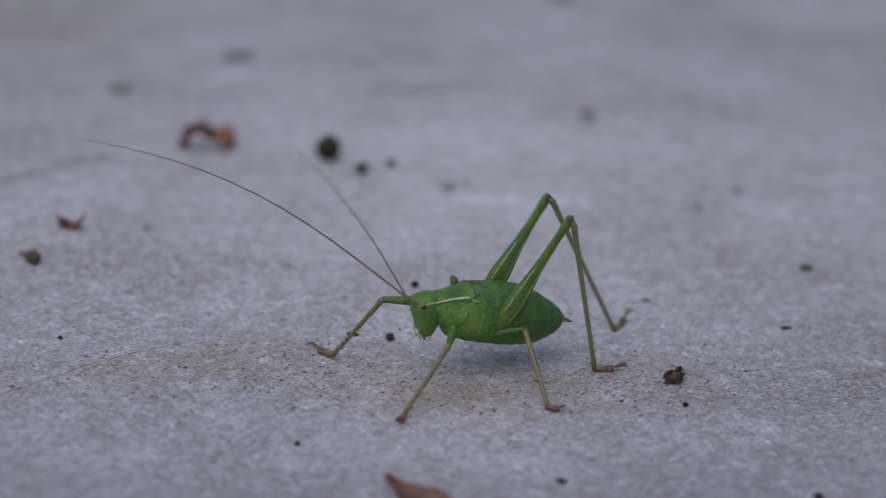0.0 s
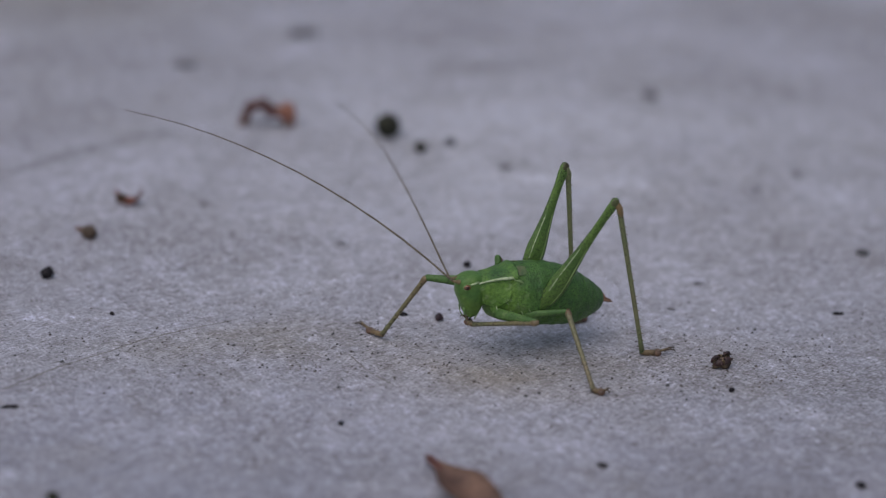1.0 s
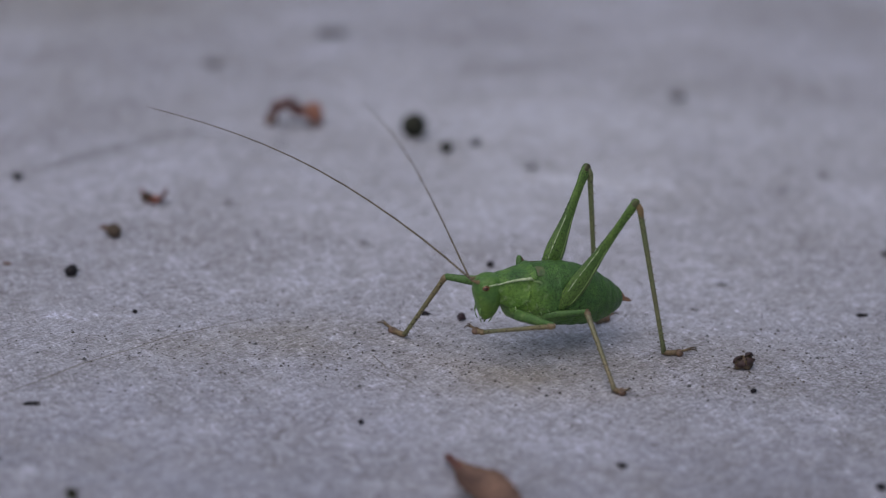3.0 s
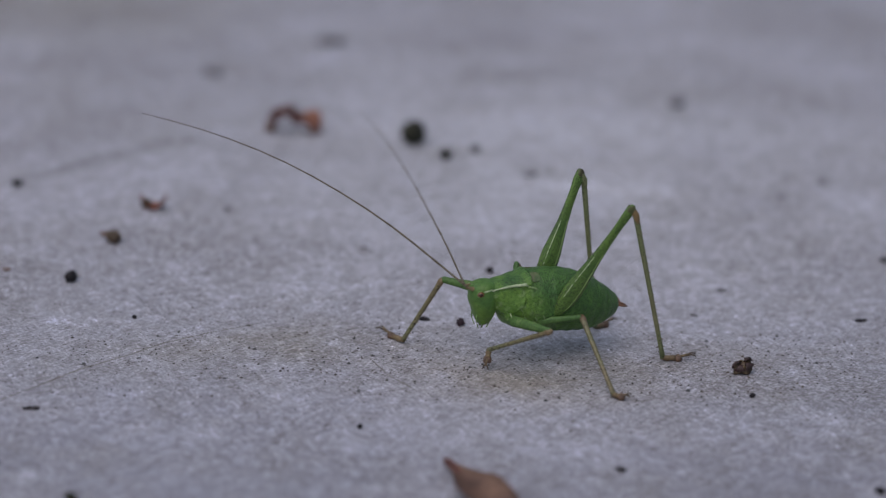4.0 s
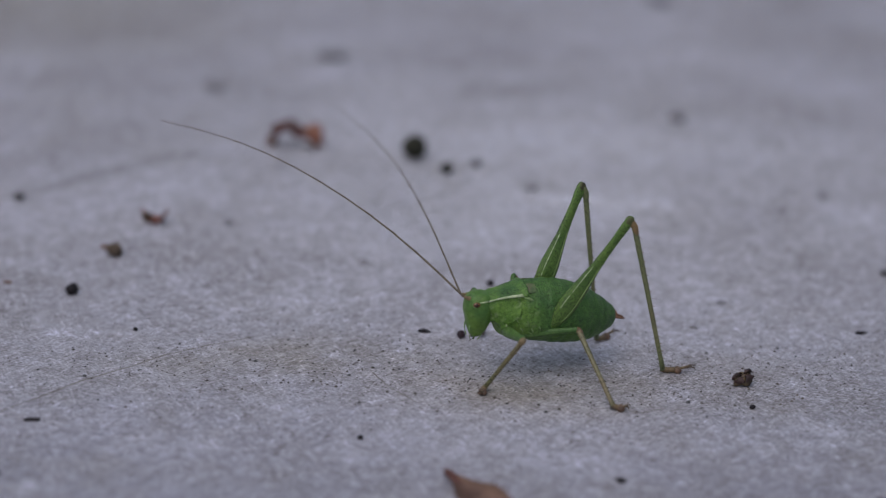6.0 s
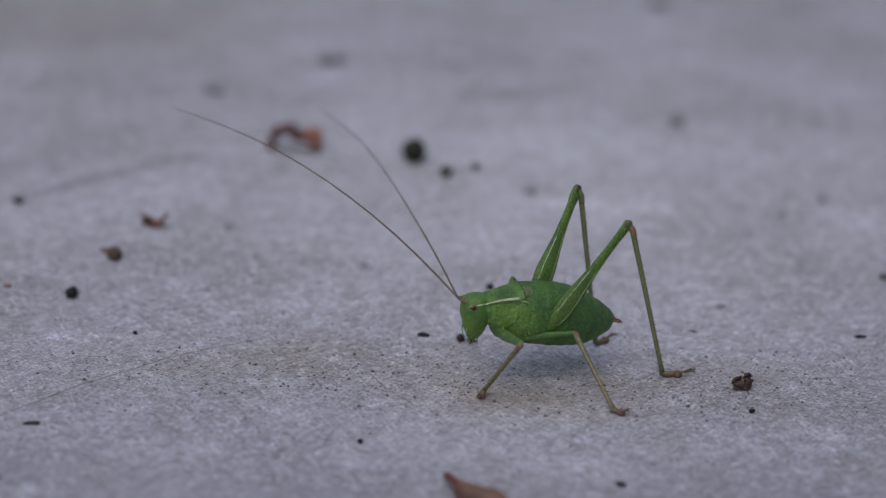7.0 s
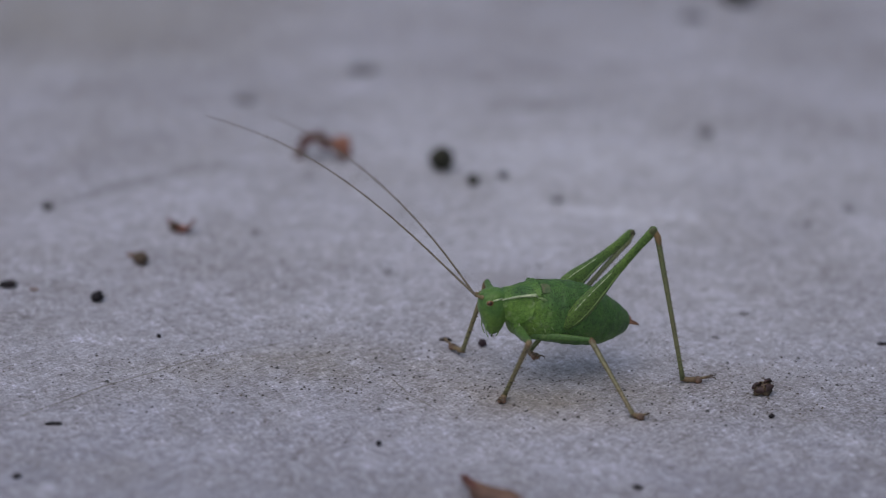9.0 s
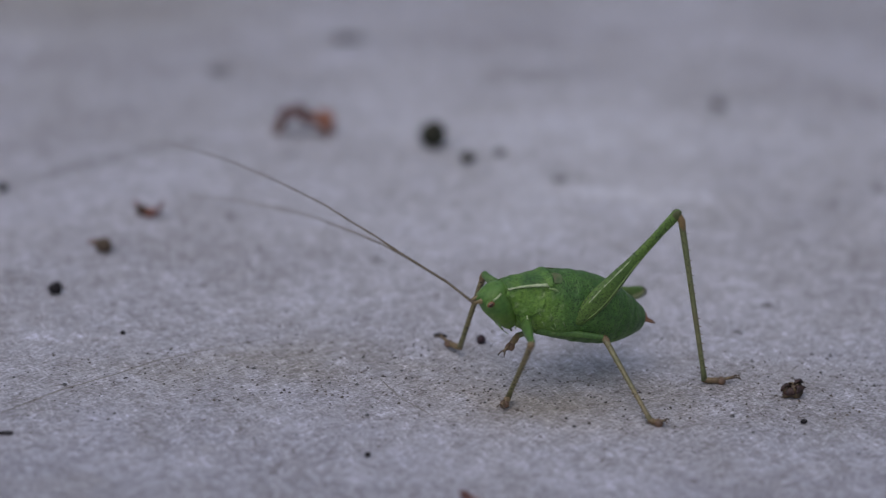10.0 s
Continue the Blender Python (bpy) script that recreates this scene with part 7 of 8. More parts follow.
    walk(feeler_pieces['near'][7], [
        (0, pose(0.019332, -0.014923, 0.004566, 0.00, -2.13, -47.15)),
        (1, pose(0.019651, -0.014508, 0.005041, 0.00, -4.70, -45.97)),
        (1.5, pose(0.019522, -0.014708, 0.005531, 0.00, -5.36, -46.23)),
        (2.5, pose(0.019259, -0.014691, 0.005480, 0.00, -5.03, -46.61)),
        (4, pose(0.019227, -0.014727, 0.005529, 0.00, -5.56, -46.80)),
        (4.5, pose(0.018994, -0.014749, 0.005853, 0.00, -6.03, -47.00)),
        (5, pose(0.018992, -0.015136, 0.005377, 0.00, -4.86, -48.00)),
        (5.5, pose(0.018317, -0.015415, 0.005506, 0.00, -5.21, -49.96)),
        (7, pose(0.016977, -0.016174, 0.005941, 0.00, -7.52, -53.90)),
        (7.5, pose(0.016466, -0.016626, 0.005513, 0.00, -8.04, -56.73)),
        (7.7, pose(0.016368, -0.016733, 0.005344, 0.00, -7.59, -57.35)),
        (7.8, pose(0.016163, -0.016926, 0.005072, 0.00, -7.19, -58.66)),
        (8, pose(0.016761, -0.016832, 0.003951, 0.00, -2.95, -55.67)),
        (8.2, pose(0.016724, -0.016667, 0.004600, 0.00, -3.90, -55.43)),
        (8.5, pose(0.016525, -0.016625, 0.004410, 0.00, -3.85, -55.98)),
        (9, pose(0.016388, -0.016889, 0.004779, 0.00, -5.71, -56.82)),
        (9.5, pose(0.016431, -0.016980, 0.003880, 0.00, -3.63, -56.86)),
        (9.8, pose(0.015525, -0.017641, 0.001856, 0.01, -1.88, -61.72)),
        (10, pose(0.015989, -0.017175, 0.000284, -0.00, 1.57, -62.52)),
    ])
    walk(feeler_pieces['near'][8], [
        (0, pose(0.021278, -0.017021, 0.004672, 0.00, 0.56, -45.88)),
        (1, pose(0.021636, -0.016561, 0.005276, 0.00, -2.56, -44.93)),
        (1.5, pose(0.021515, -0.016789, 0.005801, 0.00, -3.51, -45.27)),
        (2.5, pose(0.021219, -0.016764, 0.005731, 0.00, -2.65, -45.41)),
        (4, pose(0.021179, -0.016806, 0.005807, 0.00, -3.12, -45.56)),
        (4.5, pose(0.020937, -0.016832, 0.006154, 0.00, -3.62, -45.77)),
        (5, pose(0.020916, -0.017272, 0.005621, 0.00, -2.61, -46.82)),
        (5.5, pose(0.020151, -0.017597, 0.005766, 0.00, -2.12, -48.40)),
        (7, pose(0.018651, -0.018469, 0.006316, 0.00, -5.16, -52.43)),
        (7.5, pose(0.018023, -0.018999, 0.005913, 0.00, -6.13, -55.40)),
        (7.7, pose(0.017901, -0.019126, 0.005723, 0.00, -5.60, -55.97)),
        (7.8, pose(0.017642, -0.019354, 0.005431, 0.00, -4.49, -56.93)),
        (8, pose(0.018375, -0.019195, 0.004099, 0.00, -0.35, -54.18)),
        (8.2, pose(0.018347, -0.019021, 0.004795, 0.00, -1.67, -54.06)),
        (8.5, pose(0.018108, -0.018970, 0.004601, 0.00, -1.39, -54.52)),
        (9, pose(0.017948, -0.019274, 0.005064, 0.00, -2.98, -55.18)),
        (9.5, pose(0.017988, -0.019364, 0.004061, 0.00, -1.21, -55.38)),
        (9.8, pose(0.016883, -0.020165, 0.001950, -0.00, -0.54, -60.06)),
        (10, pose(0.017311, -0.019718, 0.000207, -0.02, 2.81, -60.67)),
    ])
    walk(feeler_pieces['near'][9], [
        (0, pose(0.023276, -0.019081, 0.004644, 0.00, 3.21, -44.77)),
        (1, pose(0.023666, -0.018586, 0.005404, 0.00, 0.11, -43.82)),
        (1.5, pose(0.023553, -0.018846, 0.005979, 0.00, -1.42, -44.36)),
        (2.5, pose(0.023232, -0.018806, 0.005864, 0.00, -0.38, -44.40)),
        (4, pose(0.023188, -0.018855, 0.005963, 0.00, -0.87, -44.54)),
        (4.5, pose(0.022935, -0.018884, 0.006335, 0.00, -0.92, -44.59)),
        (5, pose(0.022893, -0.019379, 0.005753, 0.00, -0.31, -45.77)),
        (5.5, pose(0.022054, -0.019740, 0.005872, 0.00, 0.96, -47.03)),
        (7, pose(0.020393, -0.020735, 0.006574, 0.00, -2.49, -51.03)),
        (7.5, pose(0.019643, -0.021348, 0.006220, 0.00, -3.21, -53.84)),
        (7.7, pose(0.019499, -0.021492, 0.006003, 0.00, -2.69, -54.41)),
        (7.8, pose(0.019202, -0.021750, 0.005655, 0.00, -1.29, -55.22)),
        (8, pose(0.020054, -0.021521, 0.004116, 0.00, 2.84, -52.69)),
        (8.2, pose(0.020031, -0.021344, 0.004879, 0.00, 0.88, -52.77)),
        (8.5, pose(0.019756, -0.021281, 0.004670, 0.00, 1.25, -53.19)),
        (9, pose(0.019584, -0.021627, 0.005213, 0.00, 0.09, -53.67)),
        (9.5, pose(0.019612, -0.021717, 0.004121, 0.00, 1.24, -54.09)),
        (9.8, pose(0.018315, -0.022652, 0.001977, 0.00, 2.47, -58.67)),
        (10, pose(0.018715, -0.022217, 0.000066, 0.03, 3.03, -58.40)),
    ])
    walk(feeler_pieces['near'][10], [
        (0, pose(0.025311, -0.021099, 0.004484, 0.00, 5.65, -43.81)),
        (1, pose(0.025737, -0.020573, 0.005399, 0.00, 2.95, -42.72)),
        (1.5, pose(0.025625, -0.020872, 0.006051, 0.00, 0.68, -43.49)),
        (2.5, pose(0.025285, -0.020815, 0.005883, 0.00, 1.27, -43.67)),
        (4, pose(0.025236, -0.020871, 0.006006, 0.00, 1.31, -43.63)),
        (4.5, pose(0.024979, -0.020900, 0.006381, 0.00, 1.49, -43.58)),
        (5, pose(0.024911, -0.021451, 0.005769, 0.00, 1.76, -44.87)),
        (5.5, pose(0.024010, -0.021841, 0.005824, 0.00, 3.32, -46.01)),
        (7, pose(0.022197, -0.022964, 0.006699, 0.00, 0.06, -49.79)),
        (7.5, pose(0.021332, -0.023660, 0.006381, 0.00, 0.03, -52.27)),
        (7.7, pose(0.021167, -0.023822, 0.006138, 0.00, 0.49, -52.87)),
        (7.8, pose(0.020838, -0.024106, 0.005720, 0.00, 1.65, -53.78)),
        (8, pose(0.021791, -0.023800, 0.003974, 0.00, 5.92, -51.37)),
        (8.2, pose(0.021768, -0.023630, 0.004835, 0.00, 3.42, -51.60)),
        (8.5, pose(0.021459, -0.023557, 0.004607, 0.00, 3.77, -52.04)),
        (9, pose(0.021284, -0.023939, 0.005208, 0.00, 3.10, -52.32)),
        (9.5, pose(0.021291, -0.024035, 0.004060, 0.00, 3.46, -53.00)),
        (9.8, pose(0.019806, -0.025100, 0.001853, -0.01, 5.90, -57.50)),
        (10, pose(0.020216, -0.024657, -0.000086, -0.00, 7.62, -57.54)),
    ])
    walk(feeler_pieces['near'][11], [
        (0, pose(0.027374, -0.023078, 0.004201, 0.00, 7.23, -43.20)),
        (1, pose(0.027844, -0.022518, 0.005251, 0.00, 4.79, -42.01)),
        (1.5, pose(0.027723, -0.022862, 0.006017, 0.00, 1.86, -43.00)),
        (2.5, pose(0.027363, -0.022800, 0.005819, 0.00, 2.05, -43.31)),
        (4, pose(0.027316, -0.022854, 0.005941, 0.00, 2.79, -43.01)),
        (4.5, pose(0.027059, -0.022879, 0.006306, 0.00, 2.86, -43.00)),
        (5, pose(0.026957, -0.023488, 0.005681, 0.00, 2.93, -44.35)),
        (5.5, pose(0.026002, -0.023904, 0.005658, 0.00, 4.55, -45.47)),
        (7, pose(0.024051, -0.025157, 0.006696, 0.00, 1.66, -49.03)),
        (7.5, pose(0.023088, -0.025930, 0.006379, 0.00, 2.09, -51.28)),
        (7.7, pose(0.022899, -0.026110, 0.006113, 0.00, 2.51, -51.91)),
        (7.8, pose(0.022534, -0.026421, 0.005637, 0.00, 3.41, -52.93)),
        (8, pose(0.023574, -0.026030, 0.003678, 0.00, 7.73, -50.59)),
        (8.2, pose(0.023548, -0.025876, 0.004664, 0.00, 5.07, -50.86)),
        (8.5, pose(0.023208, -0.025800, 0.004420, 0.00, 5.50, -51.29)),
        (9, pose(0.023036, -0.026207, 0.005053, 0.00, 4.93, -51.49)),
        (9.5, pose(0.023012, -0.026319, 0.003886, 0.00, 4.89, -52.33)),
        (9.8, pose(0.021340, -0.027508, 0.001558, -0.00, 7.58, -56.75)),
        (10, pose(0.021743, -0.027057, -0.000467, -0.00, 9.80, -56.74)),
    ])
    walk(feeler_pieces['far'][0], [
        (0, pose(0.007298, -0.000300, 0.000702, 0.00, -1.96, -95.30)),
        (1, pose(0.007315, -0.000300, 0.000597, 0.00, -8.36, -96.15)),
        (1.5, pose(0.007301, -0.000300, 0.000667, 0.00, -8.15, -98.18)),
        (2.5, pose(0.007273, -0.000300, 0.000806, 0.00, -7.27, -97.40)),
        (4, pose(0.007283, -0.000300, 0.000767, 0.00, -7.70, -98.06)),
        (4.5, pose(0.007286, -0.000300, 0.000754, 0.00, -7.87, -97.60)),
        (5, pose(0.007268, -0.000300, 0.000818, 0.00, -8.84, -96.57)),
        (5.5, pose(0.007250, -0.000300, 0.000882, 0.00, -10.73, -95.85)),
        (7, pose(0.007266, -0.000300, 0.000831, 0.00, -10.26, -92.28)),
        (7.5, pose(0.007280, -0.000300, 0.000780, 0.00, -15.39, -85.99)),
        (7.7, pose(0.007285, -0.000300, 0.000759, 0.00, -15.92, -86.05)),
        (7.8, pose(0.007288, -0.000300, 0.000749, 0.00, -15.84, -86.16)),
        (8, pose(0.007292, -0.000300, 0.000728, 0.00, -12.86, -76.62)),
        (8.2, pose(0.007296, -0.000300, 0.000712, 0.00, -13.77, -77.00)),
        (8.5, pose(0.007300, -0.000300, 0.000689, 0.00, -13.08, -79.69)),
        (9, pose(0.007307, -0.000300, 0.000650, 0.00, -11.48, -81.90)),
        (9.5, pose(0.007353, -0.000300, 0.000576, 0.00, -6.44, -84.11)),
        (9.8, pose(0.007347, -0.000300, 0.000007, -0.07, -5.38, -78.39)),
        (10, pose(0.007391, -0.000300, -0.000962, 0.01, -5.56, -69.37)),
    ])
    walk(feeler_pieces['far'][1], [
        (0, pose(0.007031, -0.003171, 0.000801, 0.00, -2.10, -96.40)),
        (1, pose(0.007009, -0.003140, 0.001017, 0.00, -8.02, -97.02)),
        (1.5, pose(0.006898, -0.003101, 0.001072, 0.00, -7.30, -98.03)),
        (2.5, pose(0.006905, -0.003137, 0.001171, 0.00, -7.40, -98.05)),
        (4, pose(0.006884, -0.003120, 0.001152, 0.00, -6.73, -98.20)),
        (4.5, pose(0.006908, -0.003132, 0.001149, 0.00, -6.93, -98.15)),
        (5, pose(0.006944, -0.003116, 0.001259, 0.00, -7.79, -96.89)),
        (5.5, pose(0.006962, -0.003110, 0.001417, 0.00, -10.08, -96.66)),
        (7, pose(0.007153, -0.003128, 0.001343, 0.00, -10.23, -91.79)),
        (7.5, pose(0.007473, -0.003057, 0.001541, 0.00, -15.54, -86.92)),
        (7.7, pose(0.007475, -0.003050, 0.001545, 0.00, -15.48, -86.93)),
        (7.8, pose(0.007473, -0.003052, 0.001532, 0.00, -14.90, -86.84)),
        (8, pose(0.007936, -0.003010, 0.001364, 0.00, -14.31, -75.38)),
        (8.2, pose(0.007921, -0.003006, 0.001393, 0.00, -14.89, -76.80)),
        (8.5, pose(0.007792, -0.003002, 0.001327, 0.00, -13.01, -78.11)),
        (9, pose(0.007699, -0.003052, 0.001214, 0.00, -12.01, -80.31)),
        (9.5, pose(0.007645, -0.003128, 0.000897, 0.00, -7.29, -81.14)),
        (9.8, pose(0.007913, -0.003053, 0.000272, -0.02, -4.59, -78.94)),
        (10, pose(0.008341, -0.002822, -0.000700, 0.02, 0.88, -72.68)),
    ])
    walk(feeler_pieces['far'][2], [
        (0, pose(0.006710, -0.006037, 0.000907, 0.00, -1.95, -96.54)),
        (1, pose(0.006659, -0.005978, 0.001420, 0.00, -7.75, -97.28)),
        (1.5, pose(0.006502, -0.005909, 0.001435, 0.00, -6.74, -97.62)),
        (2.5, pose(0.006504, -0.005969, 0.001543, 0.00, -7.66, -98.28)),
        (4, pose(0.006476, -0.005947, 0.001489, 0.00, -6.00, -97.91)),
        (4.5, pose(0.006502, -0.005967, 0.001497, 0.00, -6.25, -98.24)),
        (5, pose(0.006603, -0.005939, 0.001648, 0.00, -6.94, -96.70)),
        (5.5, pose(0.006634, -0.005923, 0.001921, 0.00, -9.48, -96.72)),
        (7, pose(0.007065, -0.005956, 0.001854, 0.00, -10.07, -90.72)),
        (7.5, pose(0.007621, -0.005815, 0.002309, 0.00, -15.41, -86.93)),
        (7.7, pose(0.007623, -0.005811, 0.002311, 0.00, -14.87, -86.94)),
        (7.8, pose(0.007626, -0.005821, 0.002270, 0.00, -13.90, -86.74)),
        (8, pose(0.008635, -0.005687, 0.002069, 0.00, -14.67, -73.52)),
        (8.2, pose(0.008551, -0.005695, 0.002127, 0.00, -15.04, -75.66)),
        (8.5, pose(0.008358, -0.005690, 0.001962, 0.00, -12.70, -76.33)),
        (9, pose(0.008165, -0.005784, 0.001804, 0.00, -11.84, -78.24)),
        (9.5, pose(0.008082, -0.005929, 0.001259, 0.00, -7.35, -78.12)),
        (9.8, pose(0.008454, -0.005823, 0.000499, 0.04, -3.62, -79.05)),
        (10, pose(0.009154, -0.005433, -0.000742, -0.00, 1.29, -72.96)),
    ])
    walk(feeler_pieces['far'][3], [
        (0, pose(0.006381, -0.008904, 0.001005, 0.00, -1.58, -95.45)),
        (1, pose(0.006297, -0.008817, 0.001809, 0.00, -7.76, -96.64)),
        (1.5, pose(0.006125, -0.008725, 0.001771, 0.00, -6.88, -97.08)),
        (2.5, pose(0.006093, -0.008797, 0.001927, 0.00, -7.98, -97.76)),
        (4, pose(0.006083, -0.008780, 0.001790, 0.00, -5.98, -97.21)),
        (4.5, pose(0.006091, -0.008806, 0.001811, 0.00, -6.20, -97.57)),
        (5, pose(0.006270, -0.008769, 0.001995, 0.00, -6.89, -96.02)),
        (5.5, pose(0.006301, -0.008742, 0.002395, 0.00, -9.23, -95.70)),
        (7, pose(0.007029, -0.008785, 0.002357, 0.00, -10.00, -89.54)),
        (7.5, pose(0.007770, -0.008576, 0.003071, 0.00, -14.87, -85.57)),
        (7.7, pose(0.007771, -0.008580, 0.003047, 0.00, -14.29, -85.72)),
        (7.8, pose(0.007784, -0.008602, 0.002959, 0.00, -13.17, -85.52)),
        (8, pose(0.009419, -0.008337, 0.002793, 0.00, -13.57, -71.69)),
        (8.2, pose(0.009235, -0.008370, 0.002869, 0.00, -13.79, -73.76)),
        (8.5, pose(0.009008, -0.008361, 0.002581, 0.00, -12.17, -74.97)),
        (9, pose(0.008730, -0.008496, 0.002384, 0.00, -10.91, -76.43)),
        (9.5, pose(0.008665, -0.008705, 0.001625, 0.00, -6.66, -76.38)),
        (9.8, pose(0.008993, -0.008608, 0.000678, 0.07, -1.76, -78.45)),
        (10, pose(0.009964, -0.008077, -0.000805, -0.02, 2.87, -72.47)),
    ])
    walk(feeler_pieces['far'][4], [
        (0, pose(0.006107, -0.011775, 0.001084, 0.00, -1.37, -94.21)),
        (1, pose(0.005966, -0.011658, 0.002199, 0.00, -7.99, -95.83)),
        (1.5, pose(0.005776, -0.011541, 0.002113, 0.00, -7.26, -96.45)),
        (2.5, pose(0.005707, -0.011625, 0.002327, 0.00, -8.24, -96.87)),
        (4, pose(0.005724, -0.011616, 0.002089, 0.00, -6.36, -96.55)),
        (4.5, pose(0.005713, -0.011649, 0.002122, 0.00, -6.29, -96.53)),
        (5, pose(0.005971, -0.011603, 0.002339, 0.00, -7.25, -95.33)),
        (5.5, pose(0.006019, -0.011568, 0.002856, 0.00, -9.14, -94.33)),
        (7, pose(0.007052, -0.011615, 0.002856, 0.00, -10.26, -88.68)),
        (7.5, pose(0.007984, -0.011339, 0.003807, 0.00, -14.18, -83.78)),
        (7.7, pose(0.007978, -0.011353, 0.003755, 0.00, -13.77, -84.14)),
        (7.8, pose(0.008002, -0.011388, 0.003613, 0.00, -12.57, -83.90)),
        (8, pose(0.010291, -0.010973, 0.003463, 0.00, -11.94, -69.86)),
        (8.2, pose(0.010012, -0.011036, 0.003551, 0.00, -11.86, -71.61)),
        (8.5, pose(0.009722, -0.011022, 0.003175, 0.00, -11.39, -73.64)),
        (9, pose(0.009382, -0.011197, 0.002920, 0.00, -9.89, -74.90)),
        (9.5, pose(0.009335, -0.011468, 0.001957, 0.00, -5.81, -75.05)),
        (9.8, pose(0.009564, -0.011400, 0.000765, 0.05, -0.89, -76.26)),
        (10, pose(0.010804, -0.010737, -0.000945, -0.13, 7.11, -71.81)),
    ])
    walk(feeler_pieces['far'][5], [
        (0, pose(0.005896, -0.014650, 0.001153, 0.00, -1.37, -93.14)),
        (1, pose(0.005676, -0.014500, 0.002600, 0.00, -8.27, -95.01)),
        (1.5, pose(0.005457, -0.014356, 0.002474, 0.00, -7.44, -95.49)),
        (2.5, pose(0.005366, -0.014456, 0.002740, 0.00, -8.41, -95.76)),
        (4, pose(0.005398, -0.014452, 0.002407, 0.00, -6.82, -95.88)),
        (4.5, pose(0.005387, -0.014496, 0.002438, 0.00, -6.31, -95.28)),
        (5, pose(0.005707, -0.014436, 0.002701, 0.00, -7.29, -94.16)),
        (5.5, pose(0.005805, -0.014400, 0.003313, 0.00, -9.06, -92.88)),
        (7, pose(0.007117, -0.014442, 0.003367, 0.00, -10.63, -87.87)),
        (7.5, pose(0.008285, -0.014103, 0.004509, 0.00, -13.62, -82.11)),
        (7.7, pose(0.008263, -0.014125, 0.004438, 0.00, -13.28, -82.56)),
        (7.8, pose(0.008300, -0.014173, 0.004238, 0.00, -12.06, -82.32)),
        (8, pose(0.011254, -0.013598, 0.004054, 0.00, -9.86, -67.79)),
        (8.2, pose(0.010894, -0.013690, 0.004138, 0.00, -9.41, -69.22)),
        (8.5, pose(0.010500, -0.013671, 0.003732, 0.00, -10.24, -72.03)),
        (9, pose(0.010108, -0.013887, 0.003406, 0.00, -8.65, -73.27)),
        (9.5, pose(0.010070, -0.014220, 0.002247, 0.00, -4.50, -73.42)),
        (9.8, pose(0.010242, -0.014175, 0.000810, 0.01, -0.80, -72.95)),
        (10, pose(0.011679, -0.013398, -0.001293, -0.11, 7.16, -69.61)),
    ])
    walk(feeler_pieces['far'][6], [
        (0, pose(0.005738, -0.017526, 0.001222, 0.00, -1.52, -92.10)),
        (1, pose(0.005426, -0.017342, 0.003015, 0.00, -8.33, -93.85)),
        (1.5, pose(0.005187, -0.017171, 0.002843, 0.00, -7.32, -94.08)),
        (2.5, pose(0.005080, -0.017289, 0.003161, 0.00, -8.45, -94.36)),
        (4, pose(0.005106, -0.017286, 0.002748, 0.00, -6.98, -94.71)),
        (4.5, pose(0.005124, -0.017346, 0.002755, 0.00, -6.33, -93.93)),
        (5, pose(0.005500, -0.017269, 0.003065, 0.00, -6.97, -92.40)),
        (5.5, pose(0.005662, -0.017235, 0.003765, 0.00, -8.81, -91.16)),
        (7, pose(0.007222, -0.017263, 0.003898, 0.00, -10.73, -86.63)),
        (7.5, pose(0.008668, -0.016865, 0.005184, 0.00, -13.19, -80.52)),
        (7.7, pose(0.008624, -0.016894, 0.005097, 0.00, -12.68, -80.82)),
        (7.8, pose(0.008675, -0.016954, 0.004837, 0.00, -11.47, -80.64)),
        (8, pose(0.012318, -0.016205, 0.004544, 0.00, -7.11, -65.40)),
        (8.2, pose(0.011895, -0.016327, 0.004606, 0.00, -6.74, -66.78)),
        (8.5, pose(0.011355, -0.016306, 0.004232, 0.00, -8.91, -70.25)),
        (9, pose(0.010912, -0.016563, 0.003831, 0.00, -7.23, -71.47)),
        (9.5, pose(0.010884, -0.016955, 0.002471, 0.00, -2.84, -71.56)),
        (9.8, pose(0.011081, -0.016910, 0.000851, 0.01, -0.04, -69.92)),
        (10, pose(0.012662, -0.016043, -0.001647, -0.04, 7.16, -67.24)),
    ])
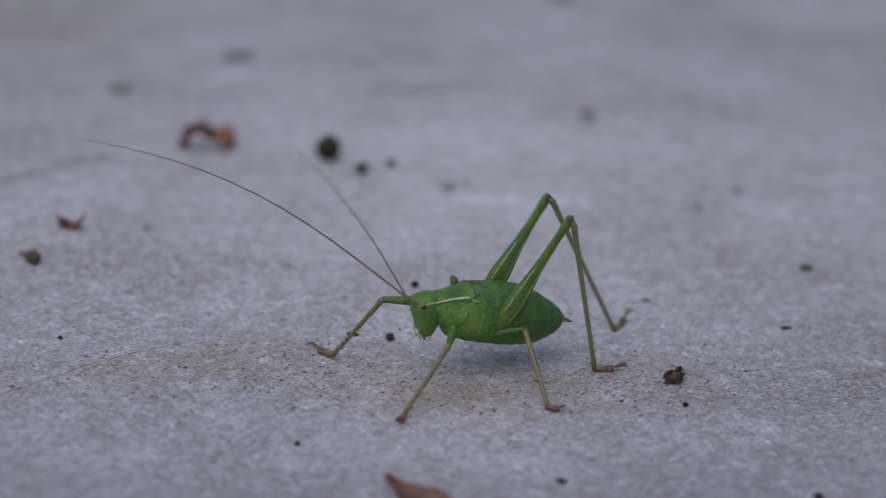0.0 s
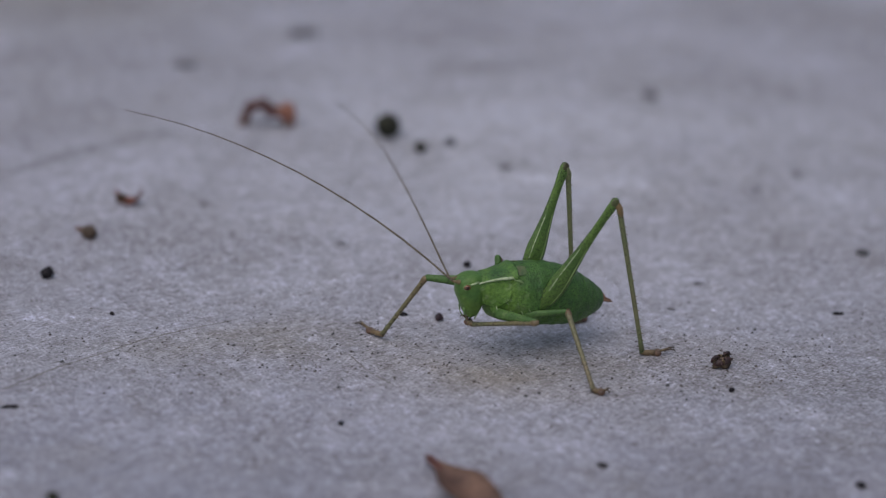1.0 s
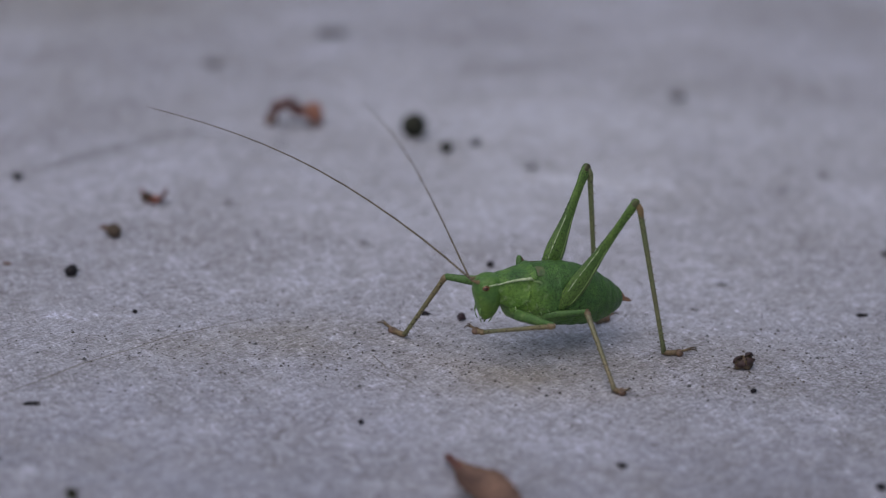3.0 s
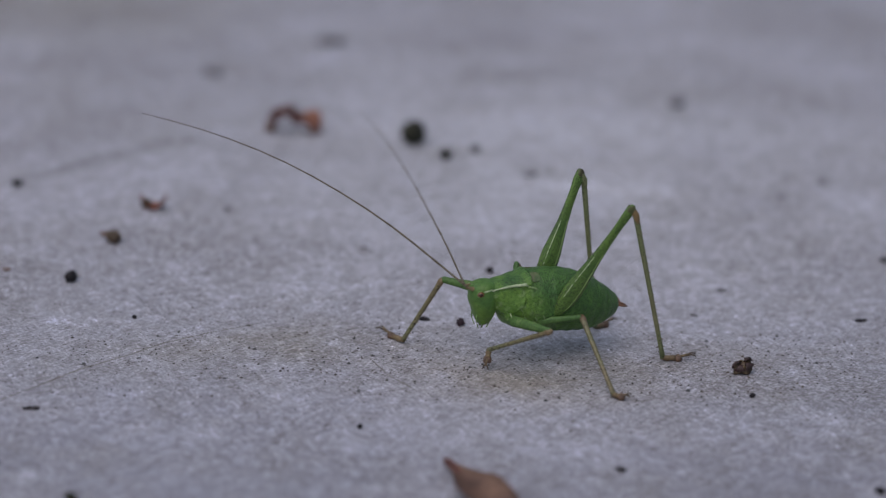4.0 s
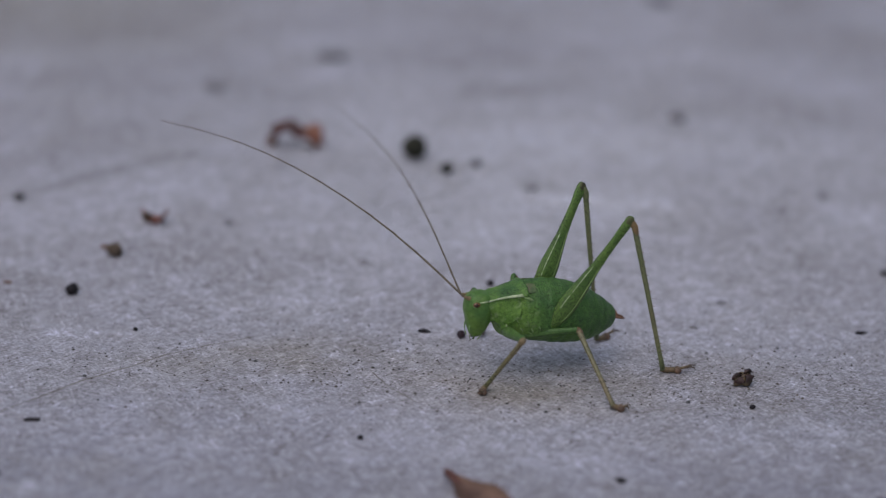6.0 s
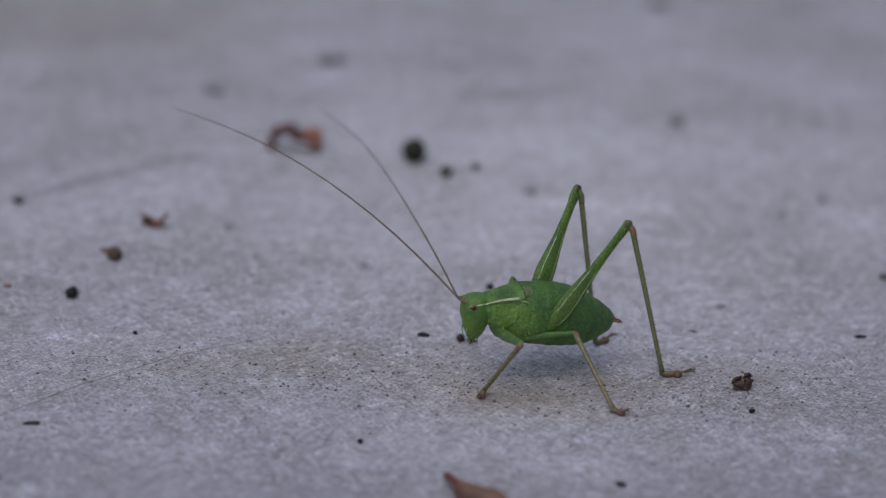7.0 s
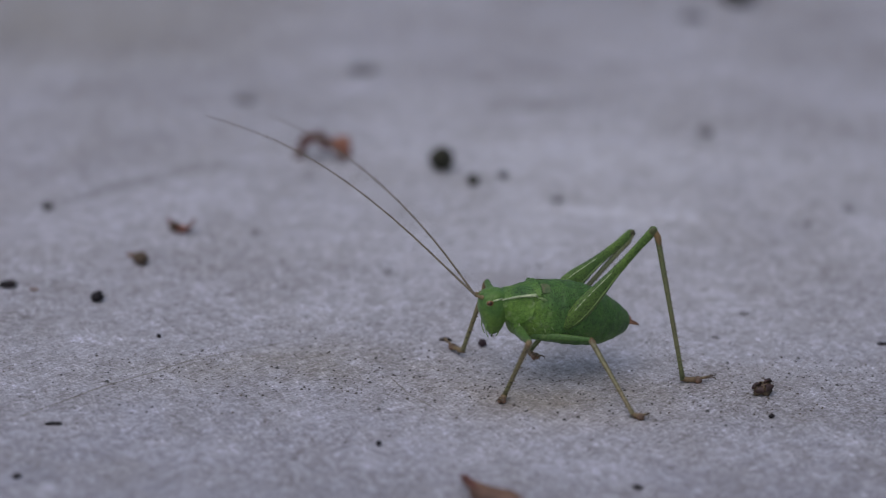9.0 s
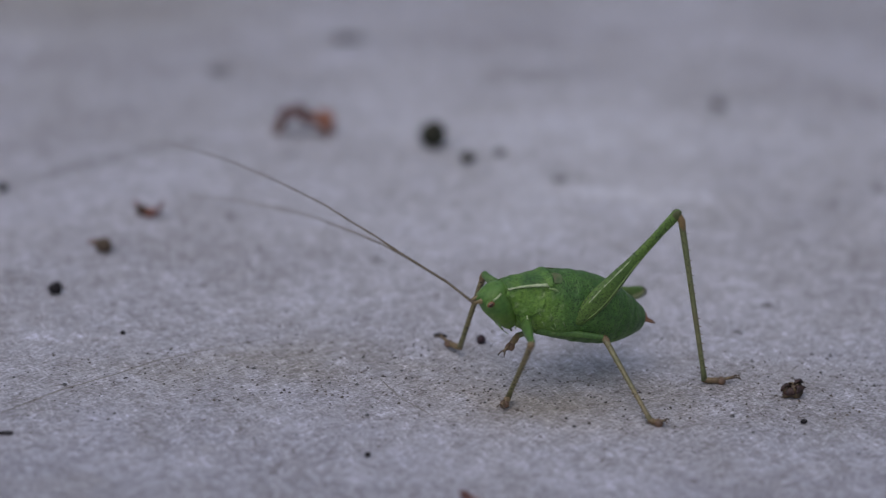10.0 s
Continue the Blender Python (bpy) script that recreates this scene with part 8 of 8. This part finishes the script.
    walk(feeler_pieces['far'][7], [
        (0, pose(0.005632, -0.020401, 0.001298, 0.00, -1.70, -91.12)),
        (1, pose(0.005235, -0.020184, 0.003432, 0.00, -7.82, -92.13)),
        (1.5, pose(0.004986, -0.019988, 0.003206, 0.00, -6.91, -92.41)),
        (2.5, pose(0.004864, -0.020126, 0.003584, 0.00, -8.18, -92.68)),
        (4, pose(0.004873, -0.020121, 0.003096, 0.00, -6.86, -93.21)),
        (4.5, pose(0.004928, -0.020200, 0.003072, 0.00, -6.36, -92.64)),
        (5, pose(0.005382, -0.020107, 0.003412, 0.00, -7.12, -91.17)),
        (5.5, pose(0.005605, -0.020075, 0.004206, 0.00, -7.98, -88.98)),
        (7, pose(0.007388, -0.020081, 0.004432, 0.00, -10.13, -84.76)),
        (7.5, pose(0.009128, -0.019621, 0.005839, 0.00, -12.11, -78.53)),
        (7.7, pose(0.009071, -0.019658, 0.005727, 0.00, -11.37, -78.64)),
        (7.8, pose(0.009133, -0.019730, 0.005408, 0.00, -10.07, -78.48)),
        (8, pose(0.013500, -0.018785, 0.004898, 0.00, -3.79, -62.94)),
        (8.2, pose(0.013015, -0.018939, 0.004941, 0.00, -4.18, -64.62)),
        (8.5, pose(0.012296, -0.018927, 0.004668, 0.00, -7.60, -68.60)),
        (9, pose(0.011802, -0.019221, 0.004186, 0.00, -6.08, -69.89)),
        (9.5, pose(0.011788, -0.019668, 0.002613, 0.00, -1.35, -69.87)),
        (9.8, pose(0.012064, -0.019599, 0.000852, 0.03, 2.51, -68.13)),
        (10, pose(0.013756, -0.018653, -0.002003, -0.09, 11.93, -65.88)),
    ])
    walk(feeler_pieces['far'][8], [
        (0, pose(0.005576, -0.023276, 0.001384, 0.00, -1.54, -90.07)),
        (1, pose(0.005130, -0.023030, 0.003823, 0.00, -6.43, -89.86)),
        (1.5, pose(0.004867, -0.022808, 0.003548, 0.00, -6.22, -90.76)),
        (2.5, pose(0.004731, -0.022969, 0.003993, 0.00, -7.31, -90.74)),
        (4, pose(0.004714, -0.022960, 0.003438, 0.00, -6.79, -92.02)),
        (4.5, pose(0.004796, -0.023055, 0.003390, 0.00, -6.20, -91.41)),
        (5, pose(0.005324, -0.022946, 0.003767, 0.00, -7.84, -90.84)),
        (5.5, pose(0.005655, -0.022918, 0.004604, 0.00, -6.57, -86.62)),
        (7, pose(0.007646, -0.022896, 0.004938, 0.00, -8.31, -82.22)),
        (7.5, pose(0.009686, -0.022369, 0.006441, 0.00, -9.45, -75.72)),
        (7.7, pose(0.009625, -0.022415, 0.006292, 0.00, -8.65, -75.82)),
        (7.8, pose(0.009697, -0.022497, 0.005910, 0.00, -7.13, -75.62)),
        (8, pose(0.014800, -0.021330, 0.005087, 0.00, -0.62, -60.88)),
        (8.2, pose(0.014241, -0.021523, 0.005150, 0.00, -1.57, -62.78)),
        (8.5, pose(0.013315, -0.021529, 0.005041, 0.00, -5.72, -66.94)),
        (9, pose(0.012770, -0.021863, 0.004486, 0.00, -4.25, -68.26)),
        (9.5, pose(0.012775, -0.022360, 0.002680, 0.00, -0.27, -68.61)),
        (9.8, pose(0.013131, -0.022258, 0.000726, 0.04, 4.40, -67.00)),
        (10, pose(0.014900, -0.021206, -0.002594, -0.00, 13.07, -64.11)),
    ])
    walk(feeler_pieces['far'][9], [
        (0, pose(0.005573, -0.026149, 0.001461, 0.00, -0.68, -88.69)),
        (1, pose(0.005137, -0.025882, 0.004145, 0.00, -4.09, -87.19)),
        (1.5, pose(0.004830, -0.025632, 0.003856, 0.00, -5.09, -89.03)),
        (2.5, pose(0.004694, -0.025817, 0.004358, 0.00, -5.75, -88.51)),
        (4, pose(0.004613, -0.025801, 0.003777, 0.00, -6.27, -90.73)),
        (4.5, pose(0.004725, -0.025912, 0.003701, 0.00, -5.69, -90.08)),
        (5, pose(0.005282, -0.025780, 0.004157, 0.00, -8.06, -90.26)),
        (5.5, pose(0.005824, -0.025766, 0.004933, 0.00, -5.32, -84.74)),
        (7, pose(0.008030, -0.025707, 0.005352, 0.00, -5.30, -79.22)),
        (7.5, pose(0.010383, -0.025107, 0.006911, 0.00, -5.81, -72.64)),
        (7.7, pose(0.010319, -0.025161, 0.006723, 0.00, -5.04, -72.84)),
        (7.8, pose(0.010402, -0.025249, 0.006265, 0.00, -3.31, -72.64)),
        (8, pose(0.016196, -0.023836, 0.005118, 0.00, 1.64, -59.49)),
        (8.2, pose(0.015553, -0.024074, 0.005229, 0.00, 1.27, -61.14)),
        (8.5, pose(0.014414, -0.024109, 0.005322, 0.00, -2.79, -65.01)),
        (9, pose(0.013814, -0.024481, 0.004695, 0.00, -1.07, -66.24)),
        (9.5, pose(0.013822, -0.025033, 0.002694, 0.00, 0.50, -67.69)),
        (9.8, pose(0.014251, -0.024895, 0.000506, 0.02, 5.34, -66.45)),
        (10, pose(0.016120, -0.023720, -0.003243, 0.04, 14.40, -62.90)),
    ])
    walk(feeler_pieces['far'][10], [
        (0, pose(0.005638, -0.029021, 0.001495, 0.00, 0.67, -87.08)),
        (1, pose(0.005277, -0.028740, 0.004349, 0.00, -1.47, -84.65)),
        (1.5, pose(0.004877, -0.028463, 0.004108, 0.00, -3.21, -86.98)),
        (2.5, pose(0.004768, -0.028673, 0.004646, 0.00, -3.91, -86.33)),
        (4, pose(0.004577, -0.028645, 0.004089, 0.00, -4.66, -88.66)),
        (4.5, pose(0.004721, -0.028772, 0.003985, 0.00, -4.95, -88.70)),
        (5, pose(0.005269, -0.028612, 0.004558, 0.00, -7.08, -88.64)),
        (5.5, pose(0.006086, -0.028615, 0.005199, 0.00, -4.72, -83.59)),
        (7, pose(0.008564, -0.028509, 0.005617, 0.00, -2.40, -76.62)),
        (7.5, pose(0.011233, -0.027827, 0.007201, 0.00, -3.04, -70.41)),
        (7.7, pose(0.011161, -0.027888, 0.006974, 0.00, -2.20, -70.63)),
        (7.8, pose(0.011256, -0.027979, 0.006430, 0.00, -0.39, -70.48)),
        (8, pose(0.017654, -0.026310, 0.005036, 0.00, 2.94, -58.62)),
        (8.2, pose(0.016938, -0.026586, 0.005165, 0.00, 3.86, -59.77)),
        (8.5, pose(0.015603, -0.026661, 0.005460, 0.00, 0.36, -63.16)),
        (9, pose(0.014953, -0.027069, 0.004748, 0.00, 1.83, -64.48)),
        (9.5, pose(0.014912, -0.027689, 0.002669, 0.00, 1.62, -66.76)),
        (9.8, pose(0.015395, -0.027518, 0.000238, 0.04, 4.00, -65.76)),
        (10, pose(0.017387, -0.026195, -0.003957, 0.02, 16.44, -62.18)),
    ])
    walk(feeler_pieces['far'][11], [
        (0, pose(0.005785, -0.031890, 0.001462, 0.00, 1.69, -85.96)),
        (1, pose(0.005545, -0.031596, 0.004423, 0.00, 0.21, -83.10)),
        (1.5, pose(0.005027, -0.031302, 0.004268, 0.00, -1.40, -85.26)),
        (2.5, pose(0.004952, -0.031532, 0.004842, 0.00, -2.68, -84.95)),
        (4, pose(0.004644, -0.031496, 0.004321, 0.00, -2.98, -86.80)),
        (4.5, pose(0.004786, -0.031634, 0.004234, 0.00, -4.41, -87.76)),
        (5, pose(0.005337, -0.031451, 0.004911, 0.00, -5.79, -86.99)),
        (5.5, pose(0.006406, -0.031461, 0.005435, 0.00, -4.57, -83.07)),
        (7, pose(0.009227, -0.031298, 0.005737, 0.00, -0.88, -75.26)),
        (7.5, pose(0.012194, -0.030528, 0.007354, 0.00, -1.91, -69.43)),
        (7.7, pose(0.012113, -0.030594, 0.007084, 0.00, -0.96, -69.60)),
        (7.8, pose(0.012215, -0.030685, 0.006450, 0.00, 0.84, -69.50)),
        (8, pose(0.019149, -0.028761, 0.004889, 0.00, 3.53, -58.17)),
        (8.2, pose(0.018380, -0.029062, 0.004972, 0.00, 5.35, -58.98)),
        (8.5, pose(0.016883, -0.029190, 0.005442, 0.00, 2.41, -62.04)),
        (9, pose(0.016177, -0.029633, 0.004658, 0.00, 3.10, -63.63)),
        (9.5, pose(0.016044, -0.030326, 0.002588, 0.00, 2.94, -65.94)),
        (9.8, pose(0.016573, -0.030134, 0.000038, 0.03, 3.81, -65.49)),
        (10, pose(0.018673, -0.028632, -0.004770, 0.01, 17.45, -61.75)),
    ])


motions()
